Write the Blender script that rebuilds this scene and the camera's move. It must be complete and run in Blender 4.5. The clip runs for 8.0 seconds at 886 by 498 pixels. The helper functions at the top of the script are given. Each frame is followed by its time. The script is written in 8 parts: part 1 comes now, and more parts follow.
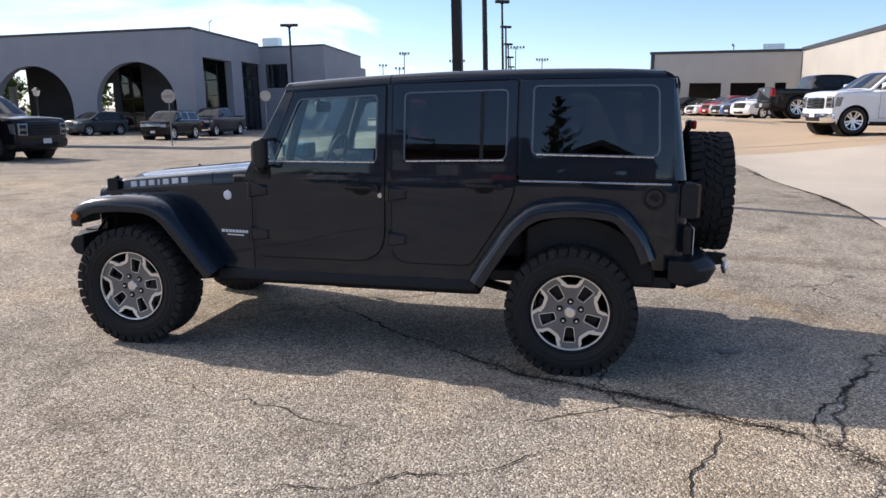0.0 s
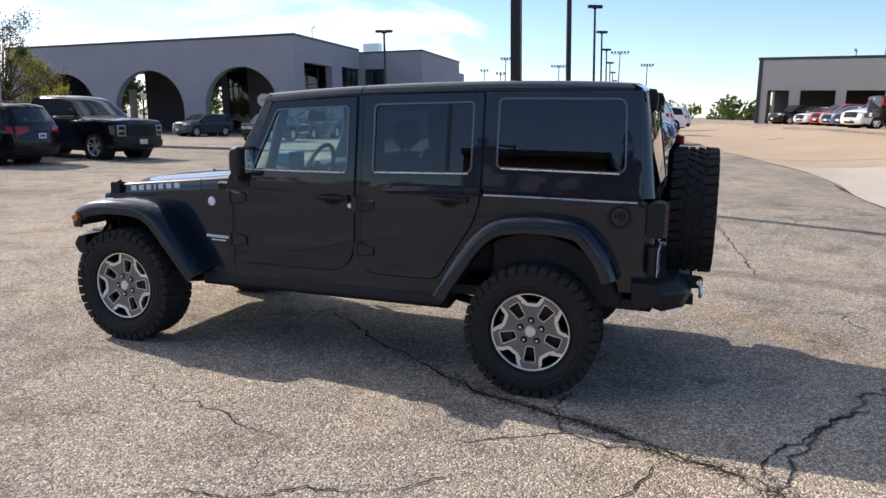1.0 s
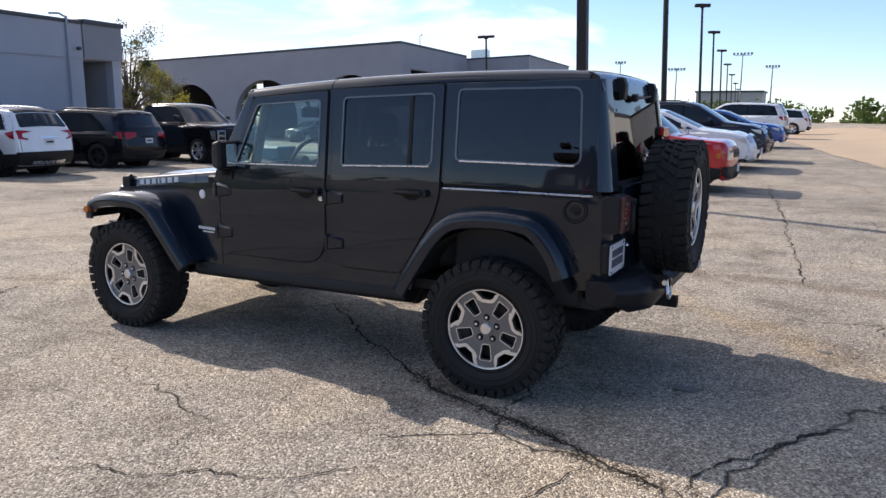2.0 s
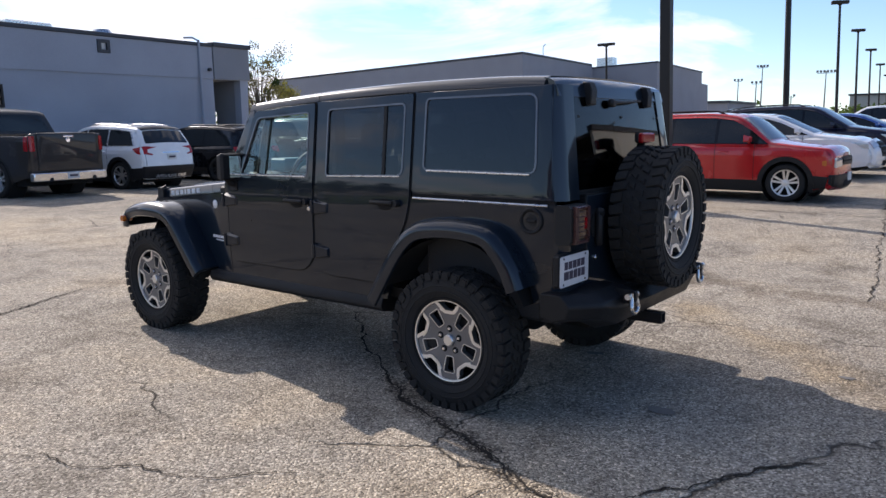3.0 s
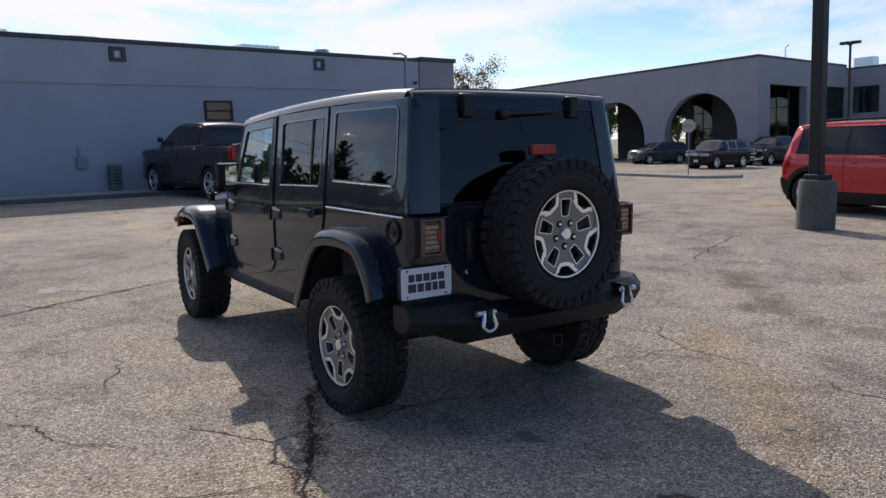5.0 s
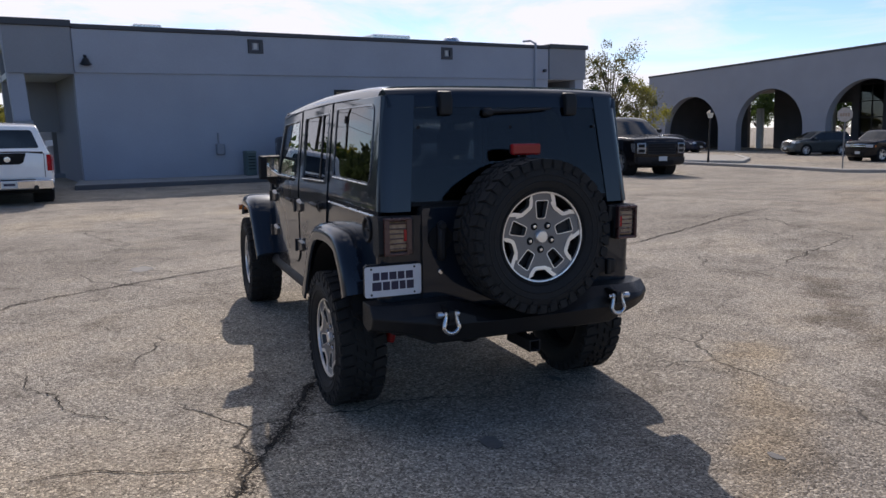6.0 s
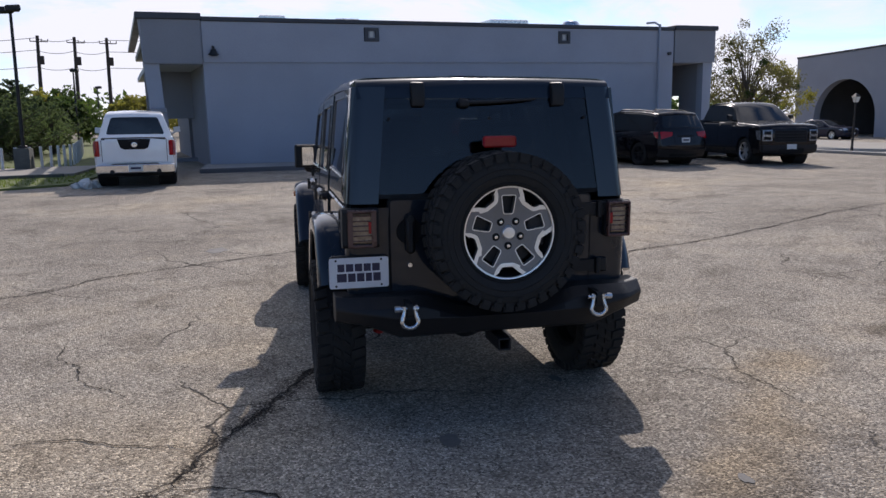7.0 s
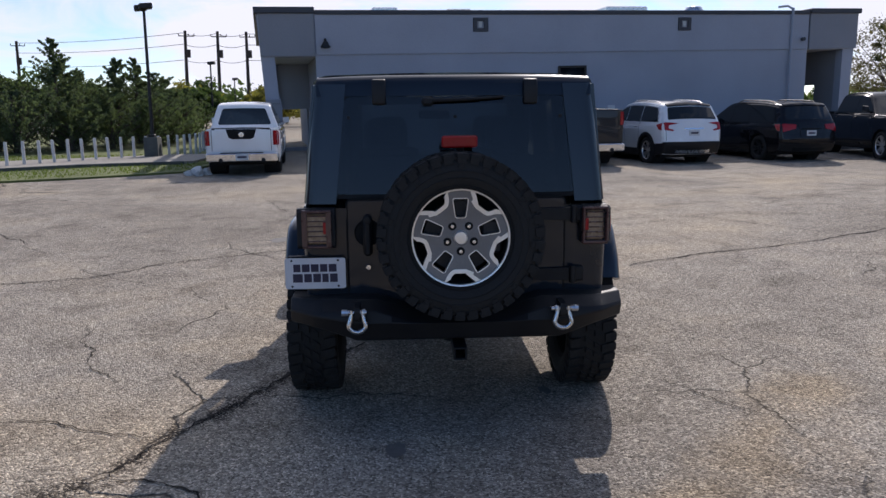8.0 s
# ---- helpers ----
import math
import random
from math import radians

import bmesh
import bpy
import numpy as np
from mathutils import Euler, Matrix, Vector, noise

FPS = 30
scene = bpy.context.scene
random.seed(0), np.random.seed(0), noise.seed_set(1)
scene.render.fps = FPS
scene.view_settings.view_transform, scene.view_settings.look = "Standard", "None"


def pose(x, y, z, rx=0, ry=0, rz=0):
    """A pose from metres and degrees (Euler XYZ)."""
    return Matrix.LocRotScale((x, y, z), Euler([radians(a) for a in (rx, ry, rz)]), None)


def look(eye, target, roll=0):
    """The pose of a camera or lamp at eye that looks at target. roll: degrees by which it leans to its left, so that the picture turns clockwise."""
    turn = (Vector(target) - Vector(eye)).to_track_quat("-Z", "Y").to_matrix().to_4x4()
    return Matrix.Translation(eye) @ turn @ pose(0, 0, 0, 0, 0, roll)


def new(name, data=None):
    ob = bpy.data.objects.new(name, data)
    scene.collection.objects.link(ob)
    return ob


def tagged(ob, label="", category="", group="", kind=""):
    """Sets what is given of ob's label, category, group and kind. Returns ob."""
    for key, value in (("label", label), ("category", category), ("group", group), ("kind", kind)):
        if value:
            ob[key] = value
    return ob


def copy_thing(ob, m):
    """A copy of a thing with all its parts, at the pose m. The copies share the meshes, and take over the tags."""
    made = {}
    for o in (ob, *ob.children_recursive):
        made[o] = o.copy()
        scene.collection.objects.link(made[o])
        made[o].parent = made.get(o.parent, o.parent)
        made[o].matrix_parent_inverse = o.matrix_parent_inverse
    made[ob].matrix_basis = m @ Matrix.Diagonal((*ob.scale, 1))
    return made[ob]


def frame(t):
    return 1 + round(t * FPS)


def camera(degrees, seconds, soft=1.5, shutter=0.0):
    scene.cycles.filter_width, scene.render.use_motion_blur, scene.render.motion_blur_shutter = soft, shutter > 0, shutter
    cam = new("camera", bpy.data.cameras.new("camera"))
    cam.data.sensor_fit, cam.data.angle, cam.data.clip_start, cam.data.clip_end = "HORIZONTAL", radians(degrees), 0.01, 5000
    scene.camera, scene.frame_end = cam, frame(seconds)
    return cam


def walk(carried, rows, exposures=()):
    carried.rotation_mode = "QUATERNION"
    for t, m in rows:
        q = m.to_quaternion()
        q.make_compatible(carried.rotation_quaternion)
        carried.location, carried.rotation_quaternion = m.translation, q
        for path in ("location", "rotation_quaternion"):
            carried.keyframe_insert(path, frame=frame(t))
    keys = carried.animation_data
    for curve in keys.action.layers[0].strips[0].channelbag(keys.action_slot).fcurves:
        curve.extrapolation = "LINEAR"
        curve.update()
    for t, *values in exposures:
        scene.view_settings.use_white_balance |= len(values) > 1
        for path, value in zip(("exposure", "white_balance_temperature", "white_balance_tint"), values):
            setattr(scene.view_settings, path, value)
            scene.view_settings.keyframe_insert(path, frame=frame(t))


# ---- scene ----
cam = camera(61.0, 8.0)
PATH = [
    (0, (0.081, -5.364, 1.571), (-0.293, -3.433, 1.206), 0.4),
    (0.5, (0.428, -5.239, 1.566), (-0.069, -3.333, 1.221), 0.7),
    (1, (0.875, -5.096, 1.624), (0.246, -3.231, 1.268), 1.0),
    (2.5, (2.092, -4.42, 1.525), (1.036, -2.754, 1.198), 0.0),
    (3, (2.493, -4.145, 1.541), (1.289, -2.579, 1.226), -0.5),
    (3.5, (2.883, -3.871, 1.521), (1.565, -2.396, 1.226), -0.6),
    (4, (3.272, -3.496, 1.512), (1.841, -2.126, 1.234), -0.8),
    (5.5, (4.117, -2.368, 1.564), (2.385, -1.414, 1.264), -0.5),
    (6, (4.3, -1.947, 1.59), (2.484, -1.171, 1.275), -0.4),
    (6.5, (4.449, -1.556, 1.609), (2.576, -0.94, 1.276), -0.6),
    (7, (4.508, -1.112, 1.617), (2.589, -0.673, 1.267), -0.5),
    (7.5, (4.513, -0.702, 1.621), (2.567, -0.419, 1.256), -0.3),
    (8, (4.477, -0.229, 1.654), (2.515, -0.127, 1.28), -0.5),
]
EXPOSURES = [(0.0, 0.53, 6500, 17), (2.5, 0.57, 6450, 17), (3.5, 0.27, 6350, 17), (5.5, 0.07, 6350, 17), (8.0, 0.02, 6150, 18)]
walk(cam, [(t, look(eye, target, roll)) for t, eye, target, roll in PATH], EXPOSURES)

# ---- world, sun ----
world = bpy.data.worlds.new("sky_world")
scene.world = world
world.use_nodes = True
wn, wl = world.node_tree.nodes, world.node_tree.links
wn.clear()
SUN_TO = Vector((-1.39, 0.43, 1.0)).normalized()
sky = wn.new("ShaderNodeTexSky")
sky.sky_type = "NISHITA"
sky.sun_disc = False
sky.sun_elevation = math.asin(SUN_TO.z)
sky.sun_rotation = math.atan2(SUN_TO.x, SUN_TO.y)
sky.air_density, sky.dust_density, sky.ozone_density = 0.85, 0.1, 4.0
wbg = wn.new("ShaderNodeBackground")
wbg.inputs["Strength"].default_value = 0.13
wout = wn.new("ShaderNodeOutputWorld")
# thin high cloud, laid over the sky by direction
wco = wn.new("ShaderNodeTexCoord")
wmap = wn.new("ShaderNodeMapping")
wmap.inputs["Scale"].default_value = (1.3, 2.2, 6.5)
wmap.inputs["Rotation"].default_value = (0.0, 0.12, 0.5)
wl.new(wco.outputs["Generated"], wmap.inputs["Vector"])
wnz = wn.new("ShaderNodeTexNoise")
wnz.inputs["Scale"].default_value = 1.9
wnz.inputs["Detail"].default_value = 8.0
wnz.inputs["Roughness"].default_value = 0.58
wnz.inputs["Distortion"].default_value = 0.6
wl.new(wmap.outputs["Vector"], wnz.inputs["Vector"])
# more cloud towards the sun
wdot = wn.new("ShaderNodeVectorMath")
wdot.operation = "DOT_PRODUCT"
wdot.inputs[1].default_value = SUN_TO
wl.new(wco.outputs["Generated"], wdot.inputs[0])
wsum = wn.new("ShaderNodeMath")
wsum.operation = "MULTIPLY_ADD"
wsum.inputs[1].default_value = 0.40
wl.new(wdot.outputs["Value"], wsum.inputs[0])
wl.new(wnz.outputs["Fac"], wsum.inputs[2])
wramp = wn.new("ShaderNodeValToRGB")
wramp.color_ramp.elements[0].position, wramp.color_ramp.elements[0].color = 0.685, (0, 0, 0, 1)
wramp.color_ramp.elements[1].position, wramp.color_ramp.elements[1].color = 0.87, (1, 1, 1, 1)
wl.new(wsum.outputs["Value"], wramp.inputs["Fac"])
wmix = wn.new("ShaderNodeMix")
wmix.data_type = "RGBA"
wmix.inputs["B"].default_value = (7.0, 7.1, 7.4, 1)
wl.new(wramp.outputs["Color"], wmix.inputs["Factor"])
wl.new(sky.outputs["Color"], wmix.inputs["A"])
wl.new(wmix.outputs["Result"], wbg.inputs["Color"])
wl.new(wbg.outputs["Background"], wout.inputs["Surface"])

sun = new("sun", bpy.data.lights.new("sun", "SUN"))
sun.data.energy, sun.data.angle, sun.data.color = 3.8, radians(0.53), (1.0, 0.93, 0.82)
sun.matrix_world = look((0, 0, 0), -SUN_TO)

# ---- materials ----
def mat(name, color, rough=0.5, metal=0.0, vary=0.12, scale=3.0, fine=60.0, bump=0.0, bump_scale=200.0, coat=0.0, spec=0.5, rvary=0.08, random_piece=0.0, bump_detail=4.0):
    """A painted, metal, rubber or plaster surface: colour that drifts at two scales, uneven gloss and fine relief."""
    m = bpy.data.materials.new(name)
    m.use_nodes = True
    n, l = m.node_tree.nodes, m.node_tree.links
    b = n["Principled BSDF"]
    b.inputs["Metallic"].default_value = metal
    b.inputs["Coat Weight"].default_value = coat
    b.inputs["Coat Roughness"].default_value = 0.03
    b.inputs["Specular IOR Level"].default_value = spec
    co = n.new("ShaderNodeTexCoord")
    big, small = n.new("ShaderNodeTexNoise"), n.new("ShaderNodeTexNoise")
    big.inputs["Scale"].default_value, big.inputs["Detail"].default_value = scale, 5.0
    small.inputs["Scale"].default_value, small.inputs["Detail"].default_value = fine, 3.0
    l.new(co.outputs["Object"], big.inputs["Vector"])
    l.new(co.outputs["Object"], small.inputs["Vector"])
    add = n.new("ShaderNodeMath")
    add.operation = "MULTIPLY_ADD"
    add.inputs[1].default_value = 0.45
    l.new(small.outputs["Fac"], add.inputs[0])
    l.new(big.outputs["Fac"], add.inputs[2])
    ramp = n.new("ShaderNodeMapRange")
    ramp.inputs["From Min"].default_value, ramp.inputs["From Max"].default_value = 0.45, 1.0
    ramp.inputs["To Min"].default_value, ramp.inputs["To Max"].default_value = 1 - vary, 1 + vary
    l.new(add.outputs["Value"], ramp.inputs["Value"])
    tint = n.new("ShaderNodeVectorMath")
    tint.operation = "SCALE"
    tint.inputs[0].default_value = color
    if random_piece:
        info = n.new("ShaderNodeObjectInfo")
        rr = n.new("ShaderNodeMapRange")
        rr.inputs["To Min"].default_value, rr.inputs["To Max"].default_value = 1 - random_piece, 1 + random_piece
        l.new(info.outputs["Random"], rr.inputs["Value"])
        mul = n.new("ShaderNodeMath")
        mul.operation = "MULTIPLY"
        l.new(rr.outputs["Result"], mul.inputs[0])
        l.new(ramp.outputs["Result"], mul.inputs[1])
        l.new(mul.outputs["Value"], tint.inputs["Scale"])
    else:
        l.new(ramp.outputs["Result"], tint.inputs["Scale"])
    l.new(tint.outputs["Vector"], b.inputs["Base Color"])
    gloss = n.new("ShaderNodeMapRange")
    gloss.inputs["From Min"].default_value, gloss.inputs["From Max"].default_value = 0.3, 0.7
    gloss.inputs["To Min"].default_value, gloss.inputs["To Max"].default_value = max(0.0, rough - rvary), min(1.0, rough + rvary)
    l.new(big.outputs["Fac"], gloss.inputs["Value"])
    l.new(gloss.outputs["Result"], b.inputs["Roughness"])
    if bump:
        bn, bu = n.new("ShaderNodeTexNoise"), n.new("ShaderNodeBump")
        bn.inputs["Scale"].default_value, bn.inputs["Detail"].default_value = bump_scale, bump_detail
        bu.inputs["Strength"].default_value, bu.inputs["Distance"].default_value = bump, 0.01
        l.new(co.outputs["Object"], bn.inputs["Vector"])
        l.new(bn.outputs["Fac"], bu.inputs["Height"])
        l.new(bu.outputs["Normal"], b.inputs["Normal"])
        l.new(bu.outputs["Normal"], b.inputs["Coat Normal"])
    return m


def glass(name, tint, ior=1.5, rough=0.0):
    """A thin pane: clear or tinted, with a mirror sheen that grows at a slant."""
    m = bpy.data.materials.new(name)
    m.use_nodes = True
    n, l = m.node_tree.nodes, m.node_tree.links
    n.remove(n["Principled BSDF"])
    clear, gloss, facing, mix = n.new("ShaderNodeBsdfTransparent"), n.new("ShaderNodeBsdfGlossy"), n.new("ShaderNodeLayerWeight"), n.new("ShaderNodeMixShader")
    clear.inputs["Color"].default_value = (*tint, 1)
    gloss.inputs["Roughness"].default_value = rough
    gloss.inputs["Color"].default_value = (0.95, 0.97, 1, 1)
    facing.inputs["Blend"].default_value = 0.5
    steep, sheen = n.new("ShaderNodeMath"), n.new("ShaderNodeMath")
    steep.operation, sheen.operation = "POWER", "MULTIPLY_ADD"
    steep.inputs[1].default_value = 5.0
    f0 = ((ior - 1) / (ior + 1)) ** 2
    sheen.inputs[1].default_value, sheen.inputs[2].default_value = 1 - f0, f0
    l.new(facing.outputs["Facing"], steep.inputs[0])
    l.new(steep.outputs["Value"], sheen.inputs[0])
    l.new(sheen.outputs["Value"], mix.inputs["Fac"])
    l.new(clear.outputs["BSDF"], mix.inputs[1])
    l.new(gloss.outputs["BSDF"], mix.inputs[2])
    l.new(mix.outputs["Shader"], n["Material Output"].inputs["Surface"])
    return m


PAINT = mat("slate_blue_paint", (0.0082, 0.0138, 0.0220), 0.3, 0.0, 0.10, 2.0, 700.0, 0.10, 3.4, coat=1.0, spec=0.08, rvary=0.03, bump_detail=0.0)
PAINT.node_tree.nodes["Principled BSDF"].inputs["Coat IOR"].default_value = 1.46
BLACK_PLASTIC = mat("black_plastic", (0.010, 0.010, 0.011), 0.55, 0, 0.25, 6.0, 120.0, 0.15, 300.0, spec=0.35)
BLACK_GLOSS = mat("black_gloss", (0.004, 0.004, 0.005), 0.06, 0, 0.1, 3.0, spec=0.4, rvary=0.02)
BLACK_STEEL = mat("black_steel", (0.012, 0.012, 0.013), 0.5, 0.0, 0.25, 5.0, 90.0, 0.12, 400.0, spec=0.28)
SEAM = mat("seam_black", (0.004, 0.004, 0.004), 0.9, 0, 0.1)
RUBBER = mat("tyre_rubber", (0.018, 0.0175, 0.017), 0.78, 0, 0.35, 9.0, 80.0, 0.2, 160.0, spec=0.35)
TREAD = mat("tread_rubber", (0.022, 0.021, 0.020), 0.85, 0, 0.4, 14.0, 90.0, 0.25, 140.0, spec=0.3)
# rubber seal; its reflected gleam is put into a lighter grey
GASKET = mat("window_gasket", (0.11, 0.115, 0.13), 0.22, 0.3, 0.15, coat=0.6)
WHEEL_GREY = mat("wheel_grey", (0.19, 0.186, 0.186), 0.42, 0.5, 0.15, 8.0, 120.0)
MACHINED = mat("machined_alloy", (0.82, 0.80, 0.77), 0.36, 0.9, 0.06, 12.0, 300.0)
DARK_METAL = mat("dark_metal", (0.03, 0.03, 0.032), 0.5, 0.7, 0.3, 9.0)
CHROME = mat("chrome", (0.75, 0.76, 0.78), 0.12, 1.0, 0.05)
ZINC = mat("zinc", (0.62, 0.63, 0.64), 0.28, 1.0, 0.15, 18.0)
RED_PAINT = mat("red_enamel", (0.42, 0.012, 0.012), 0.4, 0, 0.2, 9.0)
RED_LENS = mat("red_lens", (0.34, 0.008, 0.012), 0.15, 0, 0.12, 20.0, coat=0.3, spec=0.3)
DARK_LENS = mat("smoked_lens", (0.24, 0.16, 0.10), 0.2, 0, 0.3, 30.0, coat=0.8)
GUARD_RED = mat("guard_smoked_red", (0.075, 0.03, 0.027), 0.3, 0, 0.25, 20.0, coat=0.4)
AMBER_LENS = mat("amber_lens", (0.55, 0.14, 0.015), 0.15, 0, 0.15, 20.0, coat=0.8)
WALK_CONCRETE = mat("walk_concrete", (0.30, 0.275, 0.235), 0.9, 0, 0.15, 0.6, 25.0, 0.3, 40.0)
LAMP_SILVER = mat("lamp_silver", (0.20, 0.21, 0.22), 0.25, 0.4, 0.2, 25.0, coat=1.0)
CLEAR_LENS = mat("lamp_lens", (0.46, 0.48, 0.50), 0.12, 0.3, 0.15, 25.0, coat=1.0)
INTERIOR = mat("cabin_dark", (0.018, 0.018, 0.019), 0.7, 0, 0.25, 7.0, 80.0, 0.1)
CLOTH = mat("seat_cloth", (0.03, 0.03, 0.032), 0.9, 0, 0.3, 12.0, 180.0, 0.2)
TEAL = mat("teal_box", (0.03, 0.14, 0.19), 0.5, 0, 0.15)
WHITE_PLATE = mat("plate_white", (0.62, 0.63, 0.66), 0.35, 0.1, 0.07, 12.0)
PLATE_INK = mat("plate_ink", (0.025, 0.02, 0.05), 0.5, 0, 0.1)
DECAL = mat("decal_silver", (0.78, 0.79, 0.80), 0.4, 0.0, 0.06)
GLASS_FRONT = glass("glass_front", (0.86, 0.945, 0.93), 1.55)
GLASS_DARK = glass("glass_privacy", (0.30, 0.31, 0.32), 1.55)
GLASS_LIFT = glass("glass_lift", (0.27, 0.275, 0.275), 1.42)
GLASS_CAR = glass("glass_car", (0.16, 0.18, 0.19), 1.55)
GLASS_BUILDING = glass("glass_building", (0.45, 0.48, 0.5), 1.6)
MIRROR = mat("mirror_glass", (0.85, 0.87, 0.88), 0.02, 1.0, 0.02, rvary=0.0)

# ---- mesh helpers ----
from mathutils.geometry import tessellate_polygon


def finish(name, bm, material, smooth=35, bevel=0.0, segs=2):
    """A linked mesh object from a bmesh."""
    bmesh.ops.remove_doubles(bm, verts=bm.verts, dist=1e-5)
    bmesh.ops.recalc_face_normals(bm, faces=bm.faces)
    me = bpy.data.meshes.new(name)
    bm.to_mesh(me)
    bm.free()
    me.materials.append(material)
    if smooth:
        me.polygons.foreach_set("use_smooth", [True] * len(me.polygons))
        me.set_sharp_from_angle(angle=radians(smooth))
    ob = new(name, me)
    if bevel:
        mod = ob.modifiers.new("bevel", "BEVEL")
        mod.width, mod.segments, mod.limit_method, mod.angle_limit = bevel, segs, "ANGLE", radians(40)
    return ob


def part(name, bm, material, parent, label="", smooth=35, bevel=0.0, m=None, segs=2):
    ob = finish(name, bm, material, smooth, bevel, segs)
    ob.parent = parent
    if m is not None:
        ob.matrix_basis = m
    return tagged(ob, label)


def thing(name, m, label, category, group="", kind=""):
    ob = new(name)
    ob.empty_display_size = 0.1
    ob.matrix_world = m
    return tagged(ob, label, category, group, kind)


def group_of(name, parent, label="", m=None):
    """A part that only holds sub-parts together."""
    ob = new(name)
    ob.empty_display_size = 0.05
    ob.parent = parent
    if m is not None:
        ob.matrix_basis = m
    return tagged(ob, label)


def box(bm, x0, x1, y0, y1, z0, z1, c=0.0, m=None):
    """A box with chamfered edges."""
    c = min(c, 0.49 * min(abs(x1 - x0), abs(y1 - y0), abs(z1 - z0)))
    pts = []
    for sx in (0, 1):
        for sy in (0, 1):
            for sz in (0, 1):
                p = [(x0, x1)[sx], (y0, y1)[sy], (z0, z1)[sz]]
                d = [c if s == 0 else -c for s in (sx, sy, sz)]
                if x1 < x0:
                    d[0] = -d[0]
                if c:
                    for k in range(3):
                        q = [p[i] + (0 if i == k else d[i]) for i in range(3)]
                        pts.append(q)
                else:
                    pts.append(p)
    vs = [bm.verts.new(m @ Vector(q) if m else q) for q in pts]
    r = bmesh.ops.convex_hull(bm, input=vs)
    return vs


def hull(bm, pts, m=None):
    vs = [bm.verts.new(m @ Vector(q) if m else q) for q in pts]
    bmesh.ops.convex_hull(bm, input=vs)


def ring(bm, pts):
    return [bm.verts.new(p) for p in pts]


def loft(bm, rings, closed=True, caps=True):
    """Skin through rings of equal count."""
    made = [ring(bm, r) for r in rings]
    n = len(made[0])
    for a, b in zip(made, made[1:]):
        for i in range(n if closed else n - 1):
            j = (i + 1) % n
            bm.faces.new((a[i], a[j], b[j], b[i]))
    if caps and closed:
        bm.faces.new(made[0])
        bm.faces.new(made[-1])
    return made


def frame_on(a, b):
    """Two directions square to the line from a to b."""
    d = (Vector(b) - Vector(a)).normalized()
    u = d.cross(Vector((0, 0, 1)))
    if u.length < 1e-3:
        u = Vector((1, 0, 0))
    u.normalize()
    return d, u, u.cross(d)


def tube(bm, pts, r, seg=10, caps=True, r_end=None):
    """A round bar through points."""
    pts = [Vector(p) for p in pts]
    rings = []
    u = None
    for i, p in enumerate(pts):
        d = (pts[min(i + 1, len(pts) - 1)] - pts[max(i - 1, 0)]).normalized()
        if u is None:
            u = d.orthogonal().normalized()
        u = (u - d * u.dot(d)).normalized()
        v = d.cross(u)
        rad = r if r_end is None else r + (r_end - r) * i / (len(pts) - 1)
        rings.append([p + rad * (math.cos(a) * u + math.sin(a) * v) for a in (2 * math.pi * k / seg for k in range(seg))])
    loft(bm, rings, True, caps)


def lathe(bm, profile, m=None, seg=40, close=False):
    """Turn (radius, along) points round the local y axis."""
    m = m or Matrix()
    rings = []
    for k in range(seg):
        a = 2 * math.pi * k / seg
        rings.append([m @ Vector((r * math.cos(a), y, r * math.sin(a))) for r, y in profile])
    made = [ring(bm, r) for r in rings]
    n = len(profile)
    for k in range(seg):
        a, b = made[k], made[(k + 1) % seg]
        for i in range(n if close else n - 1):
            j = (i + 1) % n
            bm.faces.new((a[i], a[j], b[j], b[i]))


def rounded(pts, r, n=4):
    """A polygon with its corners rounded; r is one radius or one for each corner."""
    out = []
    count = len(pts)
    for i, p in enumerate(pts):
        rad = r[i] if isinstance(r, (list, tuple)) else r
        p = Vector(p)
        a, b = Vector(pts[i - 1]), Vector(pts[(i + 1) % count])
        if rad <= 0:
            out.append(p)
            continue
        da, db = (a - p), (b - p)
        k = min(rad, 0.45 * da.length, 0.45 * db.length)
        s, e = p + da.normalized() * k, p + db.normalized() * k
        for j in range(n + 1):
            t = j / n
            out.append(s * (1 - t) ** 2 + p * 2 * t * (1 - t) + e * t * t)
    return out


def inset(pts, d):
    """A polygon drawn in by d (out where d is negative)."""
    pts = [Vector(p) for p in pts]
    area = sum(pts[i - 1].x * pts[i].y - pts[i].x * pts[i - 1].y for i in range(len(pts)))
    sign = 1 if area > 0 else -1
    out = []
    for i, p in enumerate(pts):
        a, b = (p - pts[i - 1]), (pts[(i + 1) % len(pts)] - p)
        if a.length < 1e-6 or b.length < 1e-6:
            out.append(p)
            continue
        na, nb = Vector((-a.y, a.x)).normalized() * sign, Vector((-b.y, b.x)).normalized() * sign
        k = na + nb
        k = k / max(0.35, k.dot(k) / 2)
        out.append(p + k * d)
    return out


